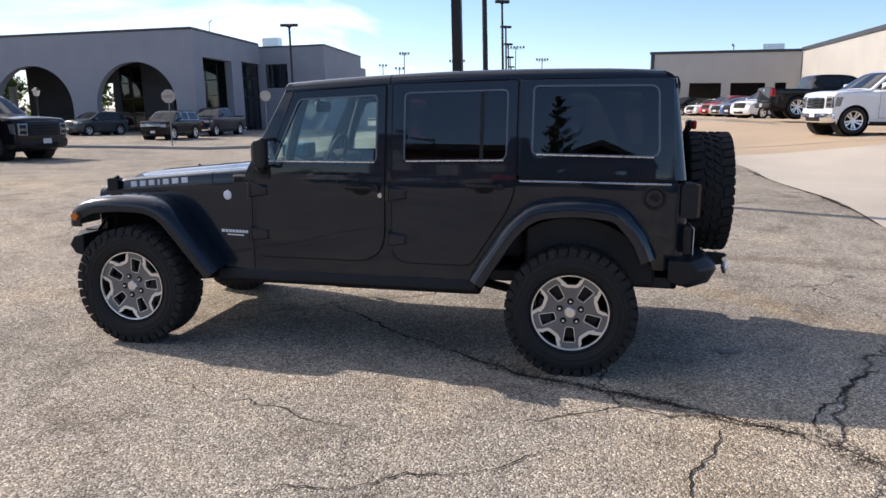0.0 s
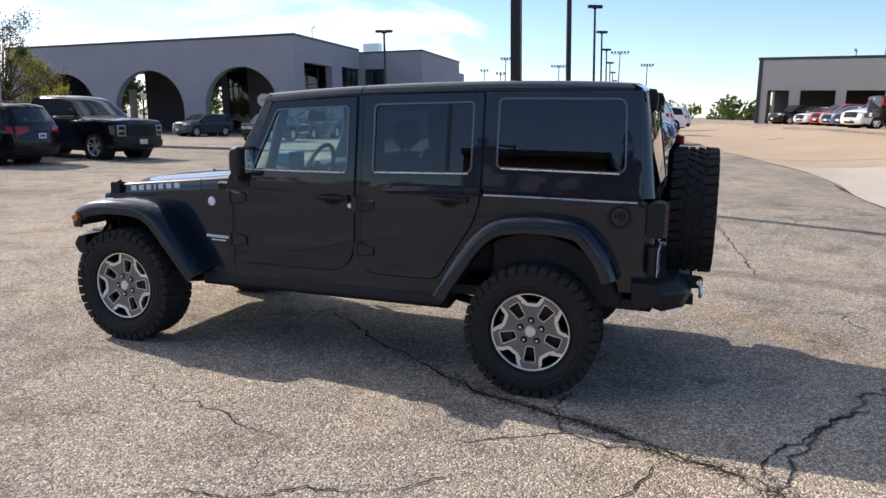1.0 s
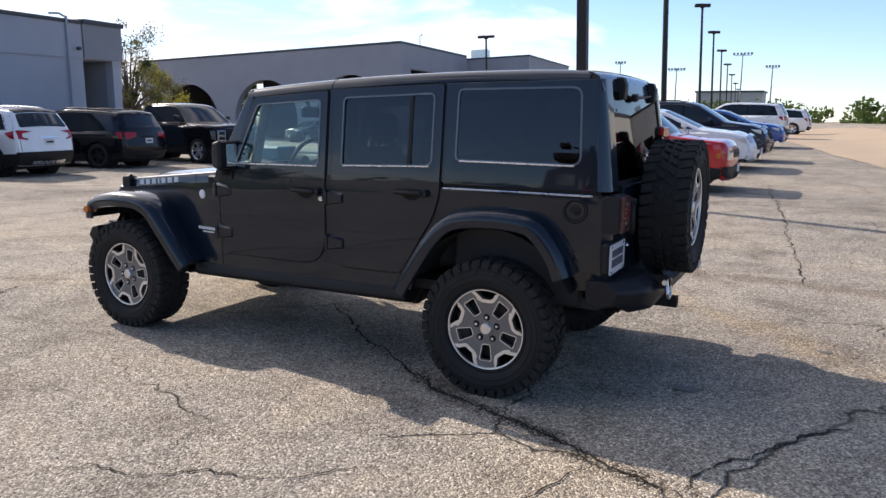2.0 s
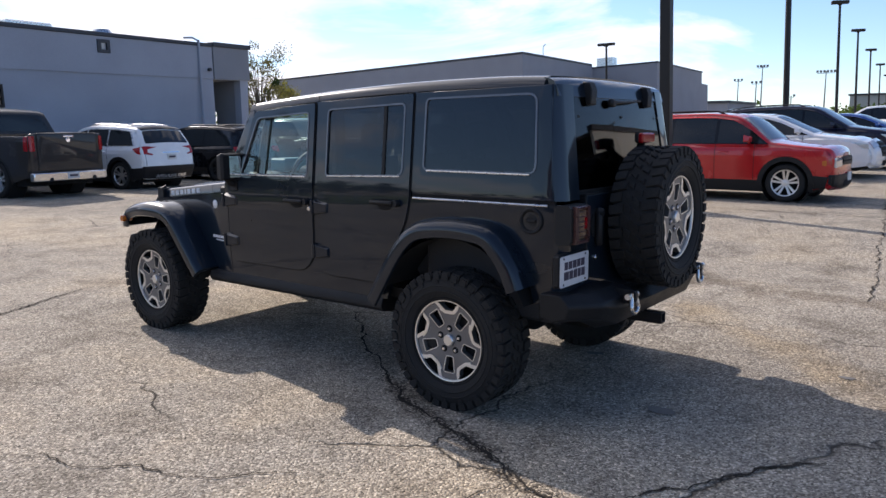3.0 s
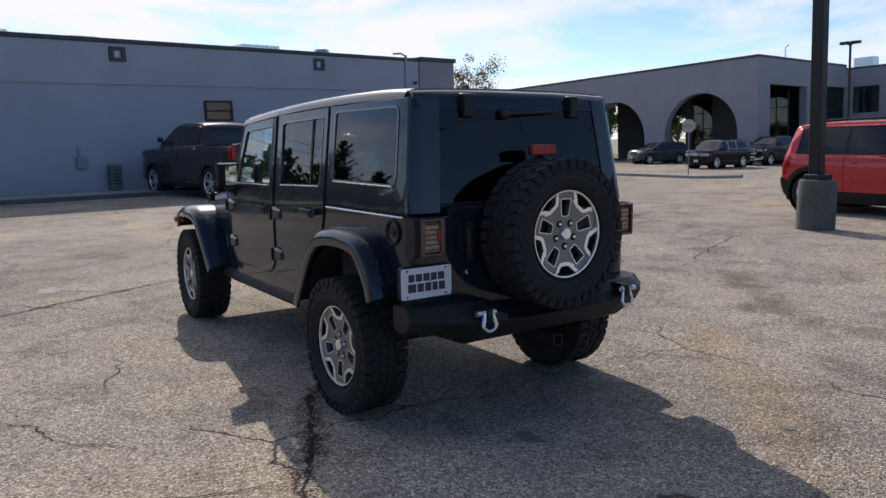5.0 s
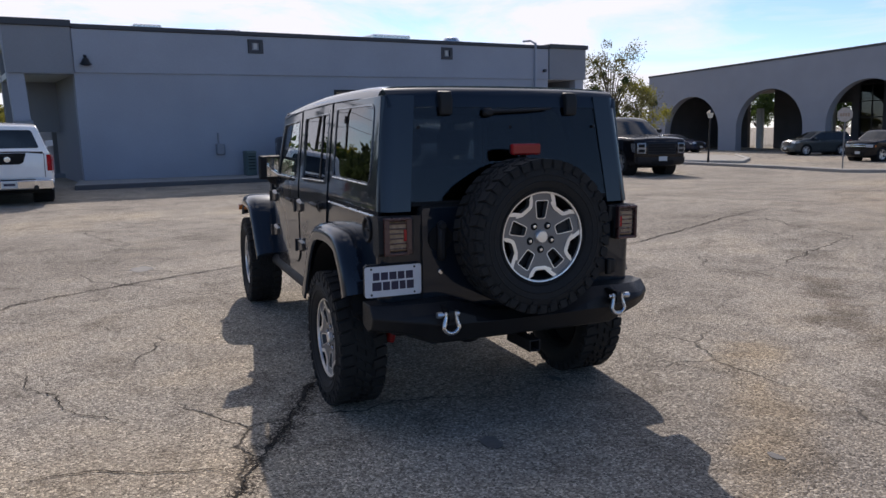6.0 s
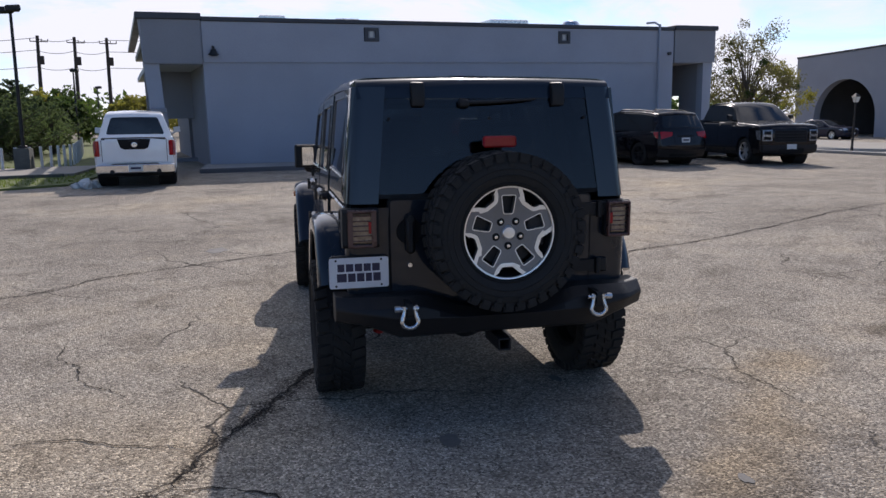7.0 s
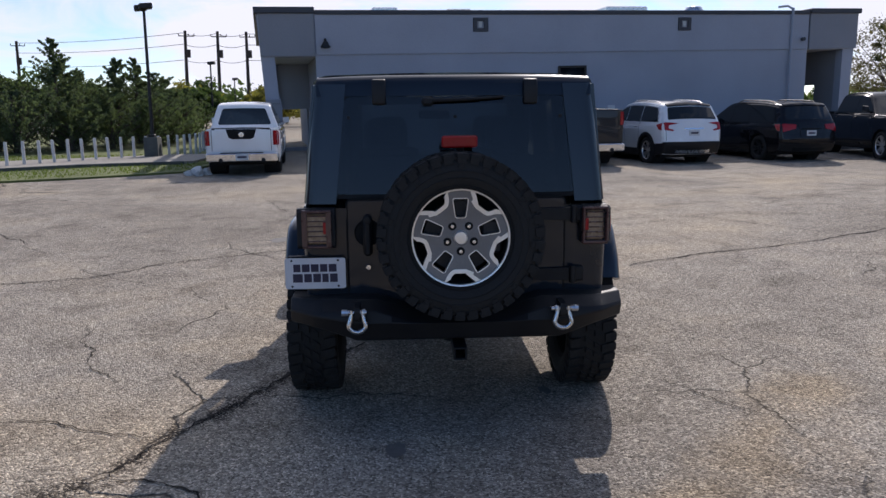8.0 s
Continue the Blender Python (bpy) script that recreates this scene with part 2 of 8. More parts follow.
def plate(bm, outer, holes, t0, t1, place, cuts=()):
    """A plate with holes between depths t0 and t1; place(u, v, w) lays it into space. cuts: ('u' or 'v', value) lines along which it may bend."""
    loops = [[Vector((p[0], p[1], 0)) for p in loop] for loop in (outer, *holes)]
    flat = [p for loop in loops for p in loop]
    tris = tessellate_polygon(loops)
    tmp = bmesh.new()
    lo = [tmp.verts.new((p.x, p.y, 0)) for p in flat]
    for t in tris:
        try:
            tmp.faces.new([lo[i] for i in t])
        except ValueError:
            pass
    for axis, value in cuts:
        no = (1, 0, 0) if axis == "u" else (0, 1, 0)
        co = (value, 0, 0) if axis == "u" else (0, value, 0)
        bmesh.ops.bisect_plane(tmp, geom=tmp.verts[:] + tmp.edges[:] + tmp.faces[:], plane_co=co, plane_no=no)
    tmp.verts.index_update()
    front = [bm.verts.new(place(v.co.x, v.co.y, t1)) for v in tmp.verts]
    back = [bm.verts.new(place(v.co.x, v.co.y, t0)) for v in tmp.verts]
    for f in tmp.faces:
        ids = [v.index for v in f.verts]
        bm.faces.new([front[i] for i in ids])
        bm.faces.new([back[i] for i in reversed(ids)])
    for e in tmp.edges:
        if len(e.link_faces) == 1:
            i, j = (v.index for v in e.verts)
            bm.faces.new((front[i], front[j], back[j], back[i]))
    tmp.free()


def sweep(bm, path, profile, caps=True):
    """Carry a profile along a path; profile(i, p, d) gives the ring at point i."""
    rings = []
    for i, p in enumerate(path):
        p = Vector(p)
        d = (Vector(path[min(i + 1, len(path) - 1)]) - Vector(path[max(i - 1, 0)])).normalized()
        rings.append(profile(i, p, d))
    loft(bm, rings, True, caps)


def smooth_path(pts, n=5):
    """A rounder path through points (Catmull-Rom)."""
    pts = [Vector(p) for p in pts]
    out = []
    for i in range(len(pts) - 1):
        p0, p1, p2, p3 = pts[max(i - 1, 0)], pts[i], pts[i + 1], pts[min(i + 2, len(pts) - 1)]
        for k in range(n):
            t = k / n
            out.append(0.5 * ((2 * p1) + (p2 - p0) * t + (2 * p0 - 5 * p1 + 4 * p2 - p3) * t * t + (3 * p1 - p0 - 3 * p2 + p3) * t ** 3))
    out.append(pts[-1])
    return out


def ease(a, b, x):
    t = min(1.0, max(0.0, (x - a) / (b - a)))
    return t * t * (3 - 2 * t)


def ground_height(x, y):
    """The lot is level round the car, and climbs to the north and east."""
    north = 0.16 * ease(4.0, 8.0, y) + 0.22 * ease(11.0, 17.0, y) + 0.30 * ease(17.0, 40.0, y)
    north *= ease(-15.0, -6.0, x)
    edge = 4.3 - 0.1 * (y - 9.0)
    east = 0.48 * ease(0.0, 6.0, x - edge) * ease(4.0, 18.0, y)
    # and falls away to the showroom
    west = -0.42 * ease(20.0, 32.0, y) * ease(-10.0, -20.0, x)
    # a shallow hollow in the worn surface where the car stands
    hollow = (0.026 + 0.018 * ease(-2.6, -0.6, x)) * ease(-4.6, -3.3, x) * ease(1.15, 0.25, x) * ease(1.55, 0.75, abs(y - 0.04))
    return north + east + west - hollow


def on_ground(x, y, turn=0.0, z=0.0):
    return pose(x, y, ground_height(x, y) + z, 0, 0, turn)


def polar(r, a):
    return Vector((r * math.cos(a), r * math.sin(a)))



# ---- ground ----
def spread(n, near, far):
    """Coordinates that lie close together near the middle and far apart at the edge."""
    return [math.sinh(t * math.asinh(far / near)) * near for t in (2 * i / n - 1 for i in range(n + 1))]


def asphalt_material():
    m = bpy.data.materials.new("old_asphalt")
    m.use_nodes = True
    n, l = m.node_tree.nodes, m.node_tree.links
    b = n["Principled BSDF"]
    b.inputs["Specular IOR Level"].default_value = 0.06
    co = n.new("ShaderNodeTexCoord")

    def noise_at(scale, detail=4.0, rough=0.55, dist=0.0):
        t = n.new("ShaderNodeTexNoise")
        t.inputs["Scale"].default_value, t.inputs["Detail"].default_value = scale, detail
        t.inputs["Roughness"].default_value, t.inputs["Distortion"].default_value = rough, dist
        l.new(co.outputs["Object"], t.inputs["Vector"])
        return t

    def ramp(src, *stops):
        r = n.new("ShaderNodeValToRGB")
        e = r.color_ramp.elements
        while len(e) < len(stops):
            e.new(0.5)
        for q, (pos, c) in zip(e, stops):
            q.position, q.color = pos, (*c, 1)
        l.new(src, r.inputs["Fac"])
        return r.outputs["Color"]

    def mix(kind, fac, a, c):
        x = n.new("ShaderNodeMix")
        x.data_type, x.blend_type = "RGBA", kind
        for key, v in (("Factor", fac), ("A", a), ("B", c)):
            if isinstance(v, (int, float)):
                x.inputs[key].default_value = v
            elif isinstance(v, tuple):
                x.inputs[key].default_value = (*v, 1)
            else:
                l.new(v, x.inputs[key])
        return x.outputs["Result"]

    stones = n.new("ShaderNodeTexVoronoi")
    stones.inputs["Scale"].default_value = 100.0
    l.new(co.outputs["Object"], stones.inputs["Vector"])
    grit = ramp(stones.outputs["Color"], (0.0, (0.080, 0.070, 0.060)), (0.33, (0.245, 0.220, 0.186)), (0.65, (0.395, 0.356, 0.300)), (1.0, (0.80, 0.73, 0.62)))
    wide = ramp(noise_at(0.22, 6.0, 0.6, 0.4).outputs["Fac"], (0.30, (0.70, 0.68, 0.66)), (0.50, (1.0, 0.985, 0.96)), (0.70, (1.26, 1.16, 1.0)))
    c = mix("MULTIPLY", 1.0, grit, wide)
    mid = ramp(noise_at(1.6, 6.0, 0.65, 0.6).outputs["Fac"], (0.30, (0.60, 0.585, 0.57)), (0.50, (1.0, 1.0, 1.0)), (0.74, (1.18, 1.14, 1.07)))
    c = mix("MULTIPLY", 0.9, c, mid)
    clump = ramp(noise_at(24.0, 5.0, 0.75, 0.2).outputs["Fac"], (0.32, (0.66, 0.65, 0.64)), (0.50, (1.0, 1.0, 1.0)), (0.68, (1.26, 1.24, 1.20)))
    c = mix("MULTIPLY", 0.75, c, clump)
    # oil drips and worn dark patches
    oil = ramp(noise_at(0.75, 3.0, 0.5, 0.2).outputs["Fac"], (0.66, (0, 0, 0)), (0.76, (1, 1, 1)))
    c = mix("MIX", mix("MULTIPLY", 1.0, oil, (0.26, 0.26, 0.26)), c, (0.09, 0.085, 0.08))
    # hairline cracks
    warp = noise_at(1.1, 5.0, 0.6)
    vm = n.new("ShaderNodeVectorMath")
    vm.operation = "MULTIPLY_ADD"
    vm.inputs[1].default_value = (0.75, 0.75, 0)
    l.new(warp.outputs["Color"], vm.inputs[0])
    l.new(co.outputs["Object"], vm.inputs[2])
    cell = n.new("ShaderNodeTexVoronoi")
    cell.feature = "DISTANCE_TO_EDGE"
    cell.inputs["Scale"].default_value = 0.33
    l.new(vm.outputs["Vector"], cell.inputs["Vector"])
    line = ramp(cell.outputs["Distance"], (0.0, (1, 1, 1)), (0.0012, (0.6, 0.6, 0.6)), (0.0034, (0, 0, 0)))
    some = ramp(noise_at(0.45, 3.0).outputs["Fac"], (0.44, (0, 0, 0)), (0.56, (1, 1, 1)))
    cracks = mix("MULTIPLY", 1.0, line, some)
    c = mix("MIX", cracks, c, (0.055, 0.048, 0.040))

    def vec(op, a, k):
        v = n.new("ShaderNodeVectorMath")
        v.operation = op
        l.new(a, v.inputs[0])
        if isinstance(k, tuple):
            v.inputs[1].default_value = k
        else:
            l.new(k, v.inputs[1])
        return v

    def num(op, a, k):
        v = n.new("ShaderNodeMath")
        v.operation = op
        l.new(a, v.inputs[0])
        if isinstance(k, (int, float)):
            v.inputs[1].default_value = k
        else:
            l.new(k, v.inputs[1])
        return v.outputs["Value"]

    def away(*way):
        """The distance from a line of points on the ground."""
        best = None
        for p, q in zip(way, way[1:]):
            d = Vector((q[0] - p[0], q[1] - p[1], 0))
            rel = vec("SUBTRACT", co.outputs["Object"], (p[0], p[1], 0.0))
            along = num("MINIMUM", num("MAXIMUM", vec("DOT_PRODUCT", rel.outputs["Vector"], tuple(d.normalized())).outputs["Value"], 0.0), d.length)
            foot = n.new("ShaderNodeVectorMath")
            foot.operation = "SCALE"
            foot.inputs[0].default_value = d.normalized()
            l.new(along, foot.inputs["Scale"])
            dist = vec("LENGTH", vec("SUBTRACT", rel.outputs["Vector"], foot.outputs["Vector"]).outputs["Vector"], (0.0, 0.0, 0.0)).outputs["Value"]
            best = dist if best is None else num("MINIMUM", best, dist)
        return best

    # crumbled dirt in the wide crack behind the car
    ragged = noise_at(9.0, 5.0, 0.65)
    spread_out = num("ADD", away((-0.55, -0.72), (0.0, -1.05), (0.55, -1.29), (0.76, -1.46), (1.23, -1.58), (1.44, -1.90), (1.9, -2.4)), num("MULTIPLY", ragged.outputs["Fac"], 0.20))
    dirt = ramp(spread_out, (0.12, (0.97, 0.97, 0.97)), (0.165, (0.75, 0.75, 0.75)), (0.215, (0, 0, 0)))
    speck = ramp(stones.outputs["Color"], (0.5, (1, 1, 1)), (0.75, (0.35, 0.35, 0.35)))
    broken = ramp(noise_at(7.0, 4.0, 0.7, 0.4).outputs["Fac"], (0.38, (0.12, 0.12, 0.12)), (0.54, (1, 1, 1)))
    speck = mix("MULTIPLY", 1.0, speck, broken)
    c = mix("MIX", mix("MULTIPLY", 1.0, dirt, speck), c, (0.050, 0.041, 0.033))
    # tan silt beside the car and a worn dark stretch past it
    silt = ramp(num("ADD", away((2.1, 0.5), (1.1, 1.5), (0.3, 2.2)), num("MULTIPLY", noise_at(1.7, 5.0, 0.6).outputs["Fac"], 1.3)), (0.6, (1, 1, 1)), (1.25, (0, 0, 0)))
    c = mix("MIX", mix("MULTIPLY", 1.0, silt, (0.5, 0.5, 0.5)), c, mix("MULTIPLY", 1.0, c, (1.18, 1.00, 0.72)))
    worn = ramp(num("ADD", away((-1.2, 4.6), (0.2, 3.4), (2.6, 3.0)), num("MULTIPLY", noise_at(2.6, 6.0, 0.7).outputs["Fac"], 1.5)), (0.85, (1, 1, 1)), (1.6, (0, 0, 0)))
    c = mix("MIX", mix("MULTIPLY", 1.0, worn, (0.55, 0.55, 0.55)), c, mix("MULTIPLY", 1.0, c, (0.55, 0.50, 0.45)))
    l.new(c, b.inputs["Base Color"])
    b.inputs["Roughness"].default_value = 0.82
    bump = n.new("ShaderNodeBump")
    bump.inputs["Strength"].default_value, bump.inputs["Distance"].default_value = 0.85, 0.009
    inv = n.new("ShaderNodeMath")
    inv.operation = "SUBTRACT"
    l.new(stones.outputs["Distance"], inv.inputs[1])
    inv.inputs[0].default_value = 1.0
    deep = n.new("ShaderNodeMath")
    deep.operation = "MULTIPLY_ADD"
    deep.inputs[1].default_value = -2.5
    l.new(cracks, deep.inputs[0])
    l.new(inv.outputs["Value"], deep.inputs[2])
    l.new(deep.outputs["Value"], bump.inputs["Height"])
    l.new(bump.outputs["Normal"], b.inputs["Normal"])
    return m


ASPHALT = asphalt_material()
bm = bmesh.new()
xs, ys = spread(220, 3.0, 1500.0), spread(220, 3.0, 1500.0)
grid = [[bm.verts.new((x, y, ground_height(x, y))) for x in xs] for y in ys]
for j in range(len(ys) - 1):
    for i in range(len(xs) - 1):
        bm.faces.new((grid[j][i], grid[j][i + 1], grid[j + 1][i + 1], grid[j + 1][i]))
ground = tagged(finish("ground", bm, ASPHALT, 60), "weathered light grey asphalt with stones and cracks", "ground", "", "structure")

# ---- buildings ----
STUCCO_A = mat("stucco_grey", (0.285, 0.285, 0.308), 0.9, 0, 0.10, 0.5, 25.0, 0.25, 60.0)
STUCCO_B = mat("stucco_bluegrey", (0.34, 0.355, 0.40), 0.9, 0, 0.10, 0.5, 25.0, 0.25, 60.0)
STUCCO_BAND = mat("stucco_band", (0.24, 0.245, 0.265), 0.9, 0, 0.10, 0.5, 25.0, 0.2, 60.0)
CAP = mat("parapet_cap", (0.05, 0.052, 0.06), 0.5, 0.3, 0.15, 2.0)
CREAM = mat("cream_metal_wall", (0.43, 0.415, 0.375), 0.6, 0, 0.08, 0.6, 15.0, 0.1, 30.0)
CONCRETE = mat("concrete", (0.33, 0.315, 0.285), 0.88, 0, 0.16, 0.8, 30.0, 0.3, 50.0)
TAN_CONCRETE = mat("tan_concrete", (0.42, 0.315, 0.205), 0.85, 0, 0.12, 0.35, 20.0, 0.25, 40.0)
# shade of the deep interiors, put into a dark wall colour
SHADED_INSIDE = mat("shaded_inside", (0.080, 0.077, 0.080), 0.9, 0, 0.2, 1.0)
BRONZE = mat("bronze_frame", (0.02, 0.019, 0.019), 0.4, 0.5, 0.15)
SOFFIT = mat("soffit_white", (0.62, 0.61, 0.58), 0.8, 0, 0.06)
PALE_PAINT = mat("pale_paint", (0.60, 0.60, 0.58), 0.6, 0, 0.1, 3.0)
YELLOW = mat("yellow_paint", (0.72, 0.55, 0.03), 0.5, 0, 0.1)


def wall_at(m):
    """Lay (along, up, out) into a building's space."""
    return lambda along, y: (lambda u, v, w: m @ Vector((u, y + w, v)))


def rect(x0, x1, z0, z1):
    return [(x0, z0), (x1, z0), (x1, z1), (x0, z1)]


def glazing(name, parent, x0, x1, z0, z1, y, cols, rows, tint=GLASS_BUILDING, bar=0.07):
    """A glazed screen in a wall that runs along x: frame bars and a pane for each bay."""
    bm = bmesh.new()
    for i in range(cols + 1):
        x = x0 + (x1 - x0) * i / cols
        box(bm, x - bar / 2, x + bar / 2, y - 0.06, y + 0.06, z0, z1)
    for j in range(rows + 1):
        z = z0 + (z1 - z0) * j / rows
        box(bm, x0, x1, y - 0.055, y + 0.055, z - bar / 2, z + bar / 2)
    f = part(name, bm, BRONZE, parent, "dark bronze window frame", 0)
    for i in range(cols):
        for j in range(rows):
            bm = bmesh.new()
            xa, xb = x0 + (x1 - x0) * i / cols, x0 + (x1 - x0) * (i + 1) / cols
            za, zb = z0 + (z1 - z0) * j / rows, z0 + (z1 - z0) * (j + 1) / rows
            box(bm, xa + 0.02, xb - 0.02, y - 0.008, y + 0.008, za + 0.02, zb - 0.02)
            part("pane", bm, tint, f, "", 0)
    return f


# showroom with three arches; x runs from its corner along the front, y points out
SHOWROOM = thing("showroom_building", pose(-29.3, 48.1, 0, 0, 2.2, 185), "grey stucco showroom with three tall arches", "building")
arches = []
for c in (4.80, 13.15, 21.45):
    arc = [(c + 3.2 * math.cos(a), 1.95 + 3.2 * math.sin(a)) for a in (math.pi * k / 28 for k in range(29))]
    arches.append([(c + 3.2, 0.02)] + arc + [(c - 3.2, 0.02)])
bm = bmesh.new()
outline = [(0, -0.6), (1.6, -0.6)]
for a in arches:
    outline += [(2 * 0 + min(p[0] for p in a), -0.6)] + [(p[0], p[1]) for p in reversed(a)] + [(max(p[0] for p in a), -0.6)]
outline += [(26.8, -0.6), (26.8, 7.35), (0, 7.35)]
plate(bm, outline, [], -0.7, 0.0, lambda u, v, w: Vector((u, w, v)))
part("arcade_wall", bm, STUCCO_A, SHOWROOM, "grey stucco wall with arches", 30)
bm = bmesh.new()
box(bm, -0.05, 26.85, -0.75, 0.06, 7.35, 7.52, 0.02)
box(bm, -0.06, 0.75, -14.6, -0.75, 7.35, 7.52, 0.02)
part("parapet_cap", bm, CAP, SHOWROOM, "dark metal parapet cap", 0)
bm = bmesh.new()
plate(bm, [(-0.7, -0.6), (-0.7, 7.35), (-14.8, 7.35), (-14.8, 5.6), (-10.0, 5.6), (-10.0, -0.6), (-7.6, -0.6), (-7.6, 5.45), (-1.75, 5.45), (-1.75, -0.6)], [], 0.0, 0.6, lambda u, v, w: Vector((w, u, v)))
part("side_wall", bm, STUCCO_A, SHOWROOM, "", 30)
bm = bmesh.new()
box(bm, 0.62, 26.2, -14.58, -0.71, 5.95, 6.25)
part("porch_ceiling", bm, SHADED_INSIDE, SHOWROOM, "", 0)
bm = bmesh.new()
box(bm, 0.62, 26.75, -14.78, -0.71, 7.0, 7.2)
part("flat_roof", bm, CONCRETE, SHOWROOM, "", 0)
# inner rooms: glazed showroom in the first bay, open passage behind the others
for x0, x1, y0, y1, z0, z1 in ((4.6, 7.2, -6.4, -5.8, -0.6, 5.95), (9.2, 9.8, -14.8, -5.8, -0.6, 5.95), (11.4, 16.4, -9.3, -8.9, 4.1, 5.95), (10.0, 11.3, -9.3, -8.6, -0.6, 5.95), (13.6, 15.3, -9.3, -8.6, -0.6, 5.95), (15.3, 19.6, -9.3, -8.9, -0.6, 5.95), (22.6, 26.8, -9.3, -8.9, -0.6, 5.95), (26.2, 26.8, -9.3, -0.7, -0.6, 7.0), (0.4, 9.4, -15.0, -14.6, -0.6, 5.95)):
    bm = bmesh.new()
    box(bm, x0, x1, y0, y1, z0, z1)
    part("inner_wall", bm, SHADED_INSIDE, SHOWROOM, "", 0)
glazing("showroom_glazing", SHOWROOM, 0.7, 4.6, 0.0, 5.2, -6.0, 4, 4)
glazing("showroom_glazing", SHOWROOM, 7.2, 9.2, 0.0, 5.2, -6.0, 2, 4)
bm = bmesh.new()
box(bm, 12.2, 14.6, -4.2, -3.4, 5.80, 5.94)
part("ceiling_panel", bm, SOFFIT, SHOWROOM, "white ceiling panel", 0)
bm = bmesh.new()
box(bm, 20.0, 22.0, -4.2, -3.4, 5.80, 5.94)
part("ceiling_panel", bm, SOFFIT, SHOWROOM, "white ceiling panel", 0)
for x in (13.2, 20.6):
    bm = bmesh.new()
    box(bm, x - 0.25, x + 0.25, -8.5, -8.0, -0.6, 4.1, 0.03)
    part("column", bm, PALE_PAINT, SHOWROOM, "pale column", 0)
# side entrance glazing
for y0, y1 in ((-14.6, -10.1),):
    bm = bmesh.new()
    for k in range(4):
        y = y0 + (y1 - y0) * k / 3
        box(bm, 0.2, 0.32, y - 0.05, y + 0.05, -0.6, 5.6)
    for z in (0.05, 2.6, 4.2, 5.5):
        box(bm, 0.2, 0.32, y0, y1, z - 0.05, z + 0.05)
    f = part("entrance_frame", bm, BRONZE, SHOWROOM, "", 0)
    for k in range(3):
        for z0, z1 in ((0.1, 2.55), (2.65, 4.15), (4.25, 5.45)):
            bm = bmesh.new()
            box(bm, 0.25, 0.27, y0 + (y1 - y0) * k / 3 + 0.06, y0 + (y1 - y0) * (k + 1) / 3 - 0.06, z0, z1)
            part("pane", bm, GLASS_BUILDING, f, "", 0)
# wing behind the corner
bm = bmesh.new()
plate(bm, rect(-6.2, 0.5, -0.6, 7.1), [rect(-2.6, -0.5, 3.4, 5.6)], -0.4, 0.0, lambda u, v, w: Vector((u, -14.8 + w, v)))
part("wing_wall", bm, STUCCO_A, SHOWROOM, "", 0)
glazing("wing_window", SHOWROOM, -2.6, -0.5, 3.4, 5.6, -15.0, 3, 1)
bm = bmesh.new()
box(bm, -6.2, 12.0, -31.0, -15.2, -0.6, 7.1)
box(bm, -6.0, -4.4, -34.5, -31.0, -0.6, 6.0)
part("rear_wing", bm, STUCCO_A, SHOWROOM, "", 0)
bm = bmesh.new()
box(bm, -6.28, 12.0, -31.05, -14.74, 7.1, 7.24)
part("wing_cap", bm, CAP, SHOWROOM, "", 0)
for x, y, w, h in ((-1.2, -17.0, 1.6, 0.9), (3.5, -8.0, 0.5, 0.35), (-2.8, -24.0, 0.7, 0.6)):
    bm = bmesh.new()
    box(bm, x, x + w, y - 1.2, y, 7.1, 7.35 + h, 0.03)
    part("roof_unit", bm, ZINC, SHOWROOM, "grey rooftop unit", 0)
bm = bmesh.new()
tube(bm, [(1.0, -6.0, 7.2), (1.0, -6.0, 8.5), (0.75, -6.0, 8.7)], 0.05, 6)
part("vent_mast", bm, ZINC, SHOWROOM, "", 40)

# service building: one long blank wall, an open bay at either end; x runs along it, y points in
SERVICE = thing("service_building", pose(-20.43, -4.99, -0.20, 0, -1.05, 100.2), "blue-grey stucco building with open end bays", "building")
W = 22.45
def on_service(u, v, w):
    return Vector((u, -w, v))


bm = bmesh.new()
plate(bm, [(0.42, 2.2), (0.30, 4.75), (W + 0.12, 4.75), (W, 2.0), (W, -0.4), (W - 0.45, -0.4), (W - 0.42, 3.45), (W - 2.0, 3.45), (W - 2.0, -0.4), (2.1, -0.4), (2.1, 3.42), (0.80, 3.42), (0.92, 0.30), (0.92, -0.4), (0.50, -0.4)], [], -0.35, 0.0, on_service)
part("front_wall", bm, STUCCO_B, SERVICE, "blank blue-grey stucco wall", 20)
bm = bmesh.new()
plate(bm, rect(2.12, W - 2.02, 3.47, 4.75), [rect(7.38, 7.92, 4.16, 4.62), rect(15.01, 15.53, 4.16, 4.62)], 0.0, 0.05, on_service)
part("upper_band", bm, STUCCO_B, SERVICE, "upper wall set forward over a shadow line", 0)
bm = bmesh.new()
plate(bm, rect(0.36, 2.08, 3.44, 4.75), [], 0.0, 0.09, on_service)
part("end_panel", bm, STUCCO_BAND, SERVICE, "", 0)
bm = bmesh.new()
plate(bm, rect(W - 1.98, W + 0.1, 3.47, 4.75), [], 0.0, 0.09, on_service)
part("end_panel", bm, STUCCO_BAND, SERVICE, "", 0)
bm = bmesh.new()
box(bm, 0.22, 2.12, -0.16, 0.5, 4.75, 4.95, 0.02)
box(bm, 2.12, W - 2.0, -0.10, 0.5, 4.72, 4.86, 0.02)
box(bm, W - 2.0, W + 0.2, -0.16, 0.5, 4.75, 4.93, 0.02)
box(bm, 0.22, 0.48, 0.5, 13.0, 4.75, 4.9)
box(bm, W, W + 0.2, 0.5, 13.0, 4.75, 4.9)
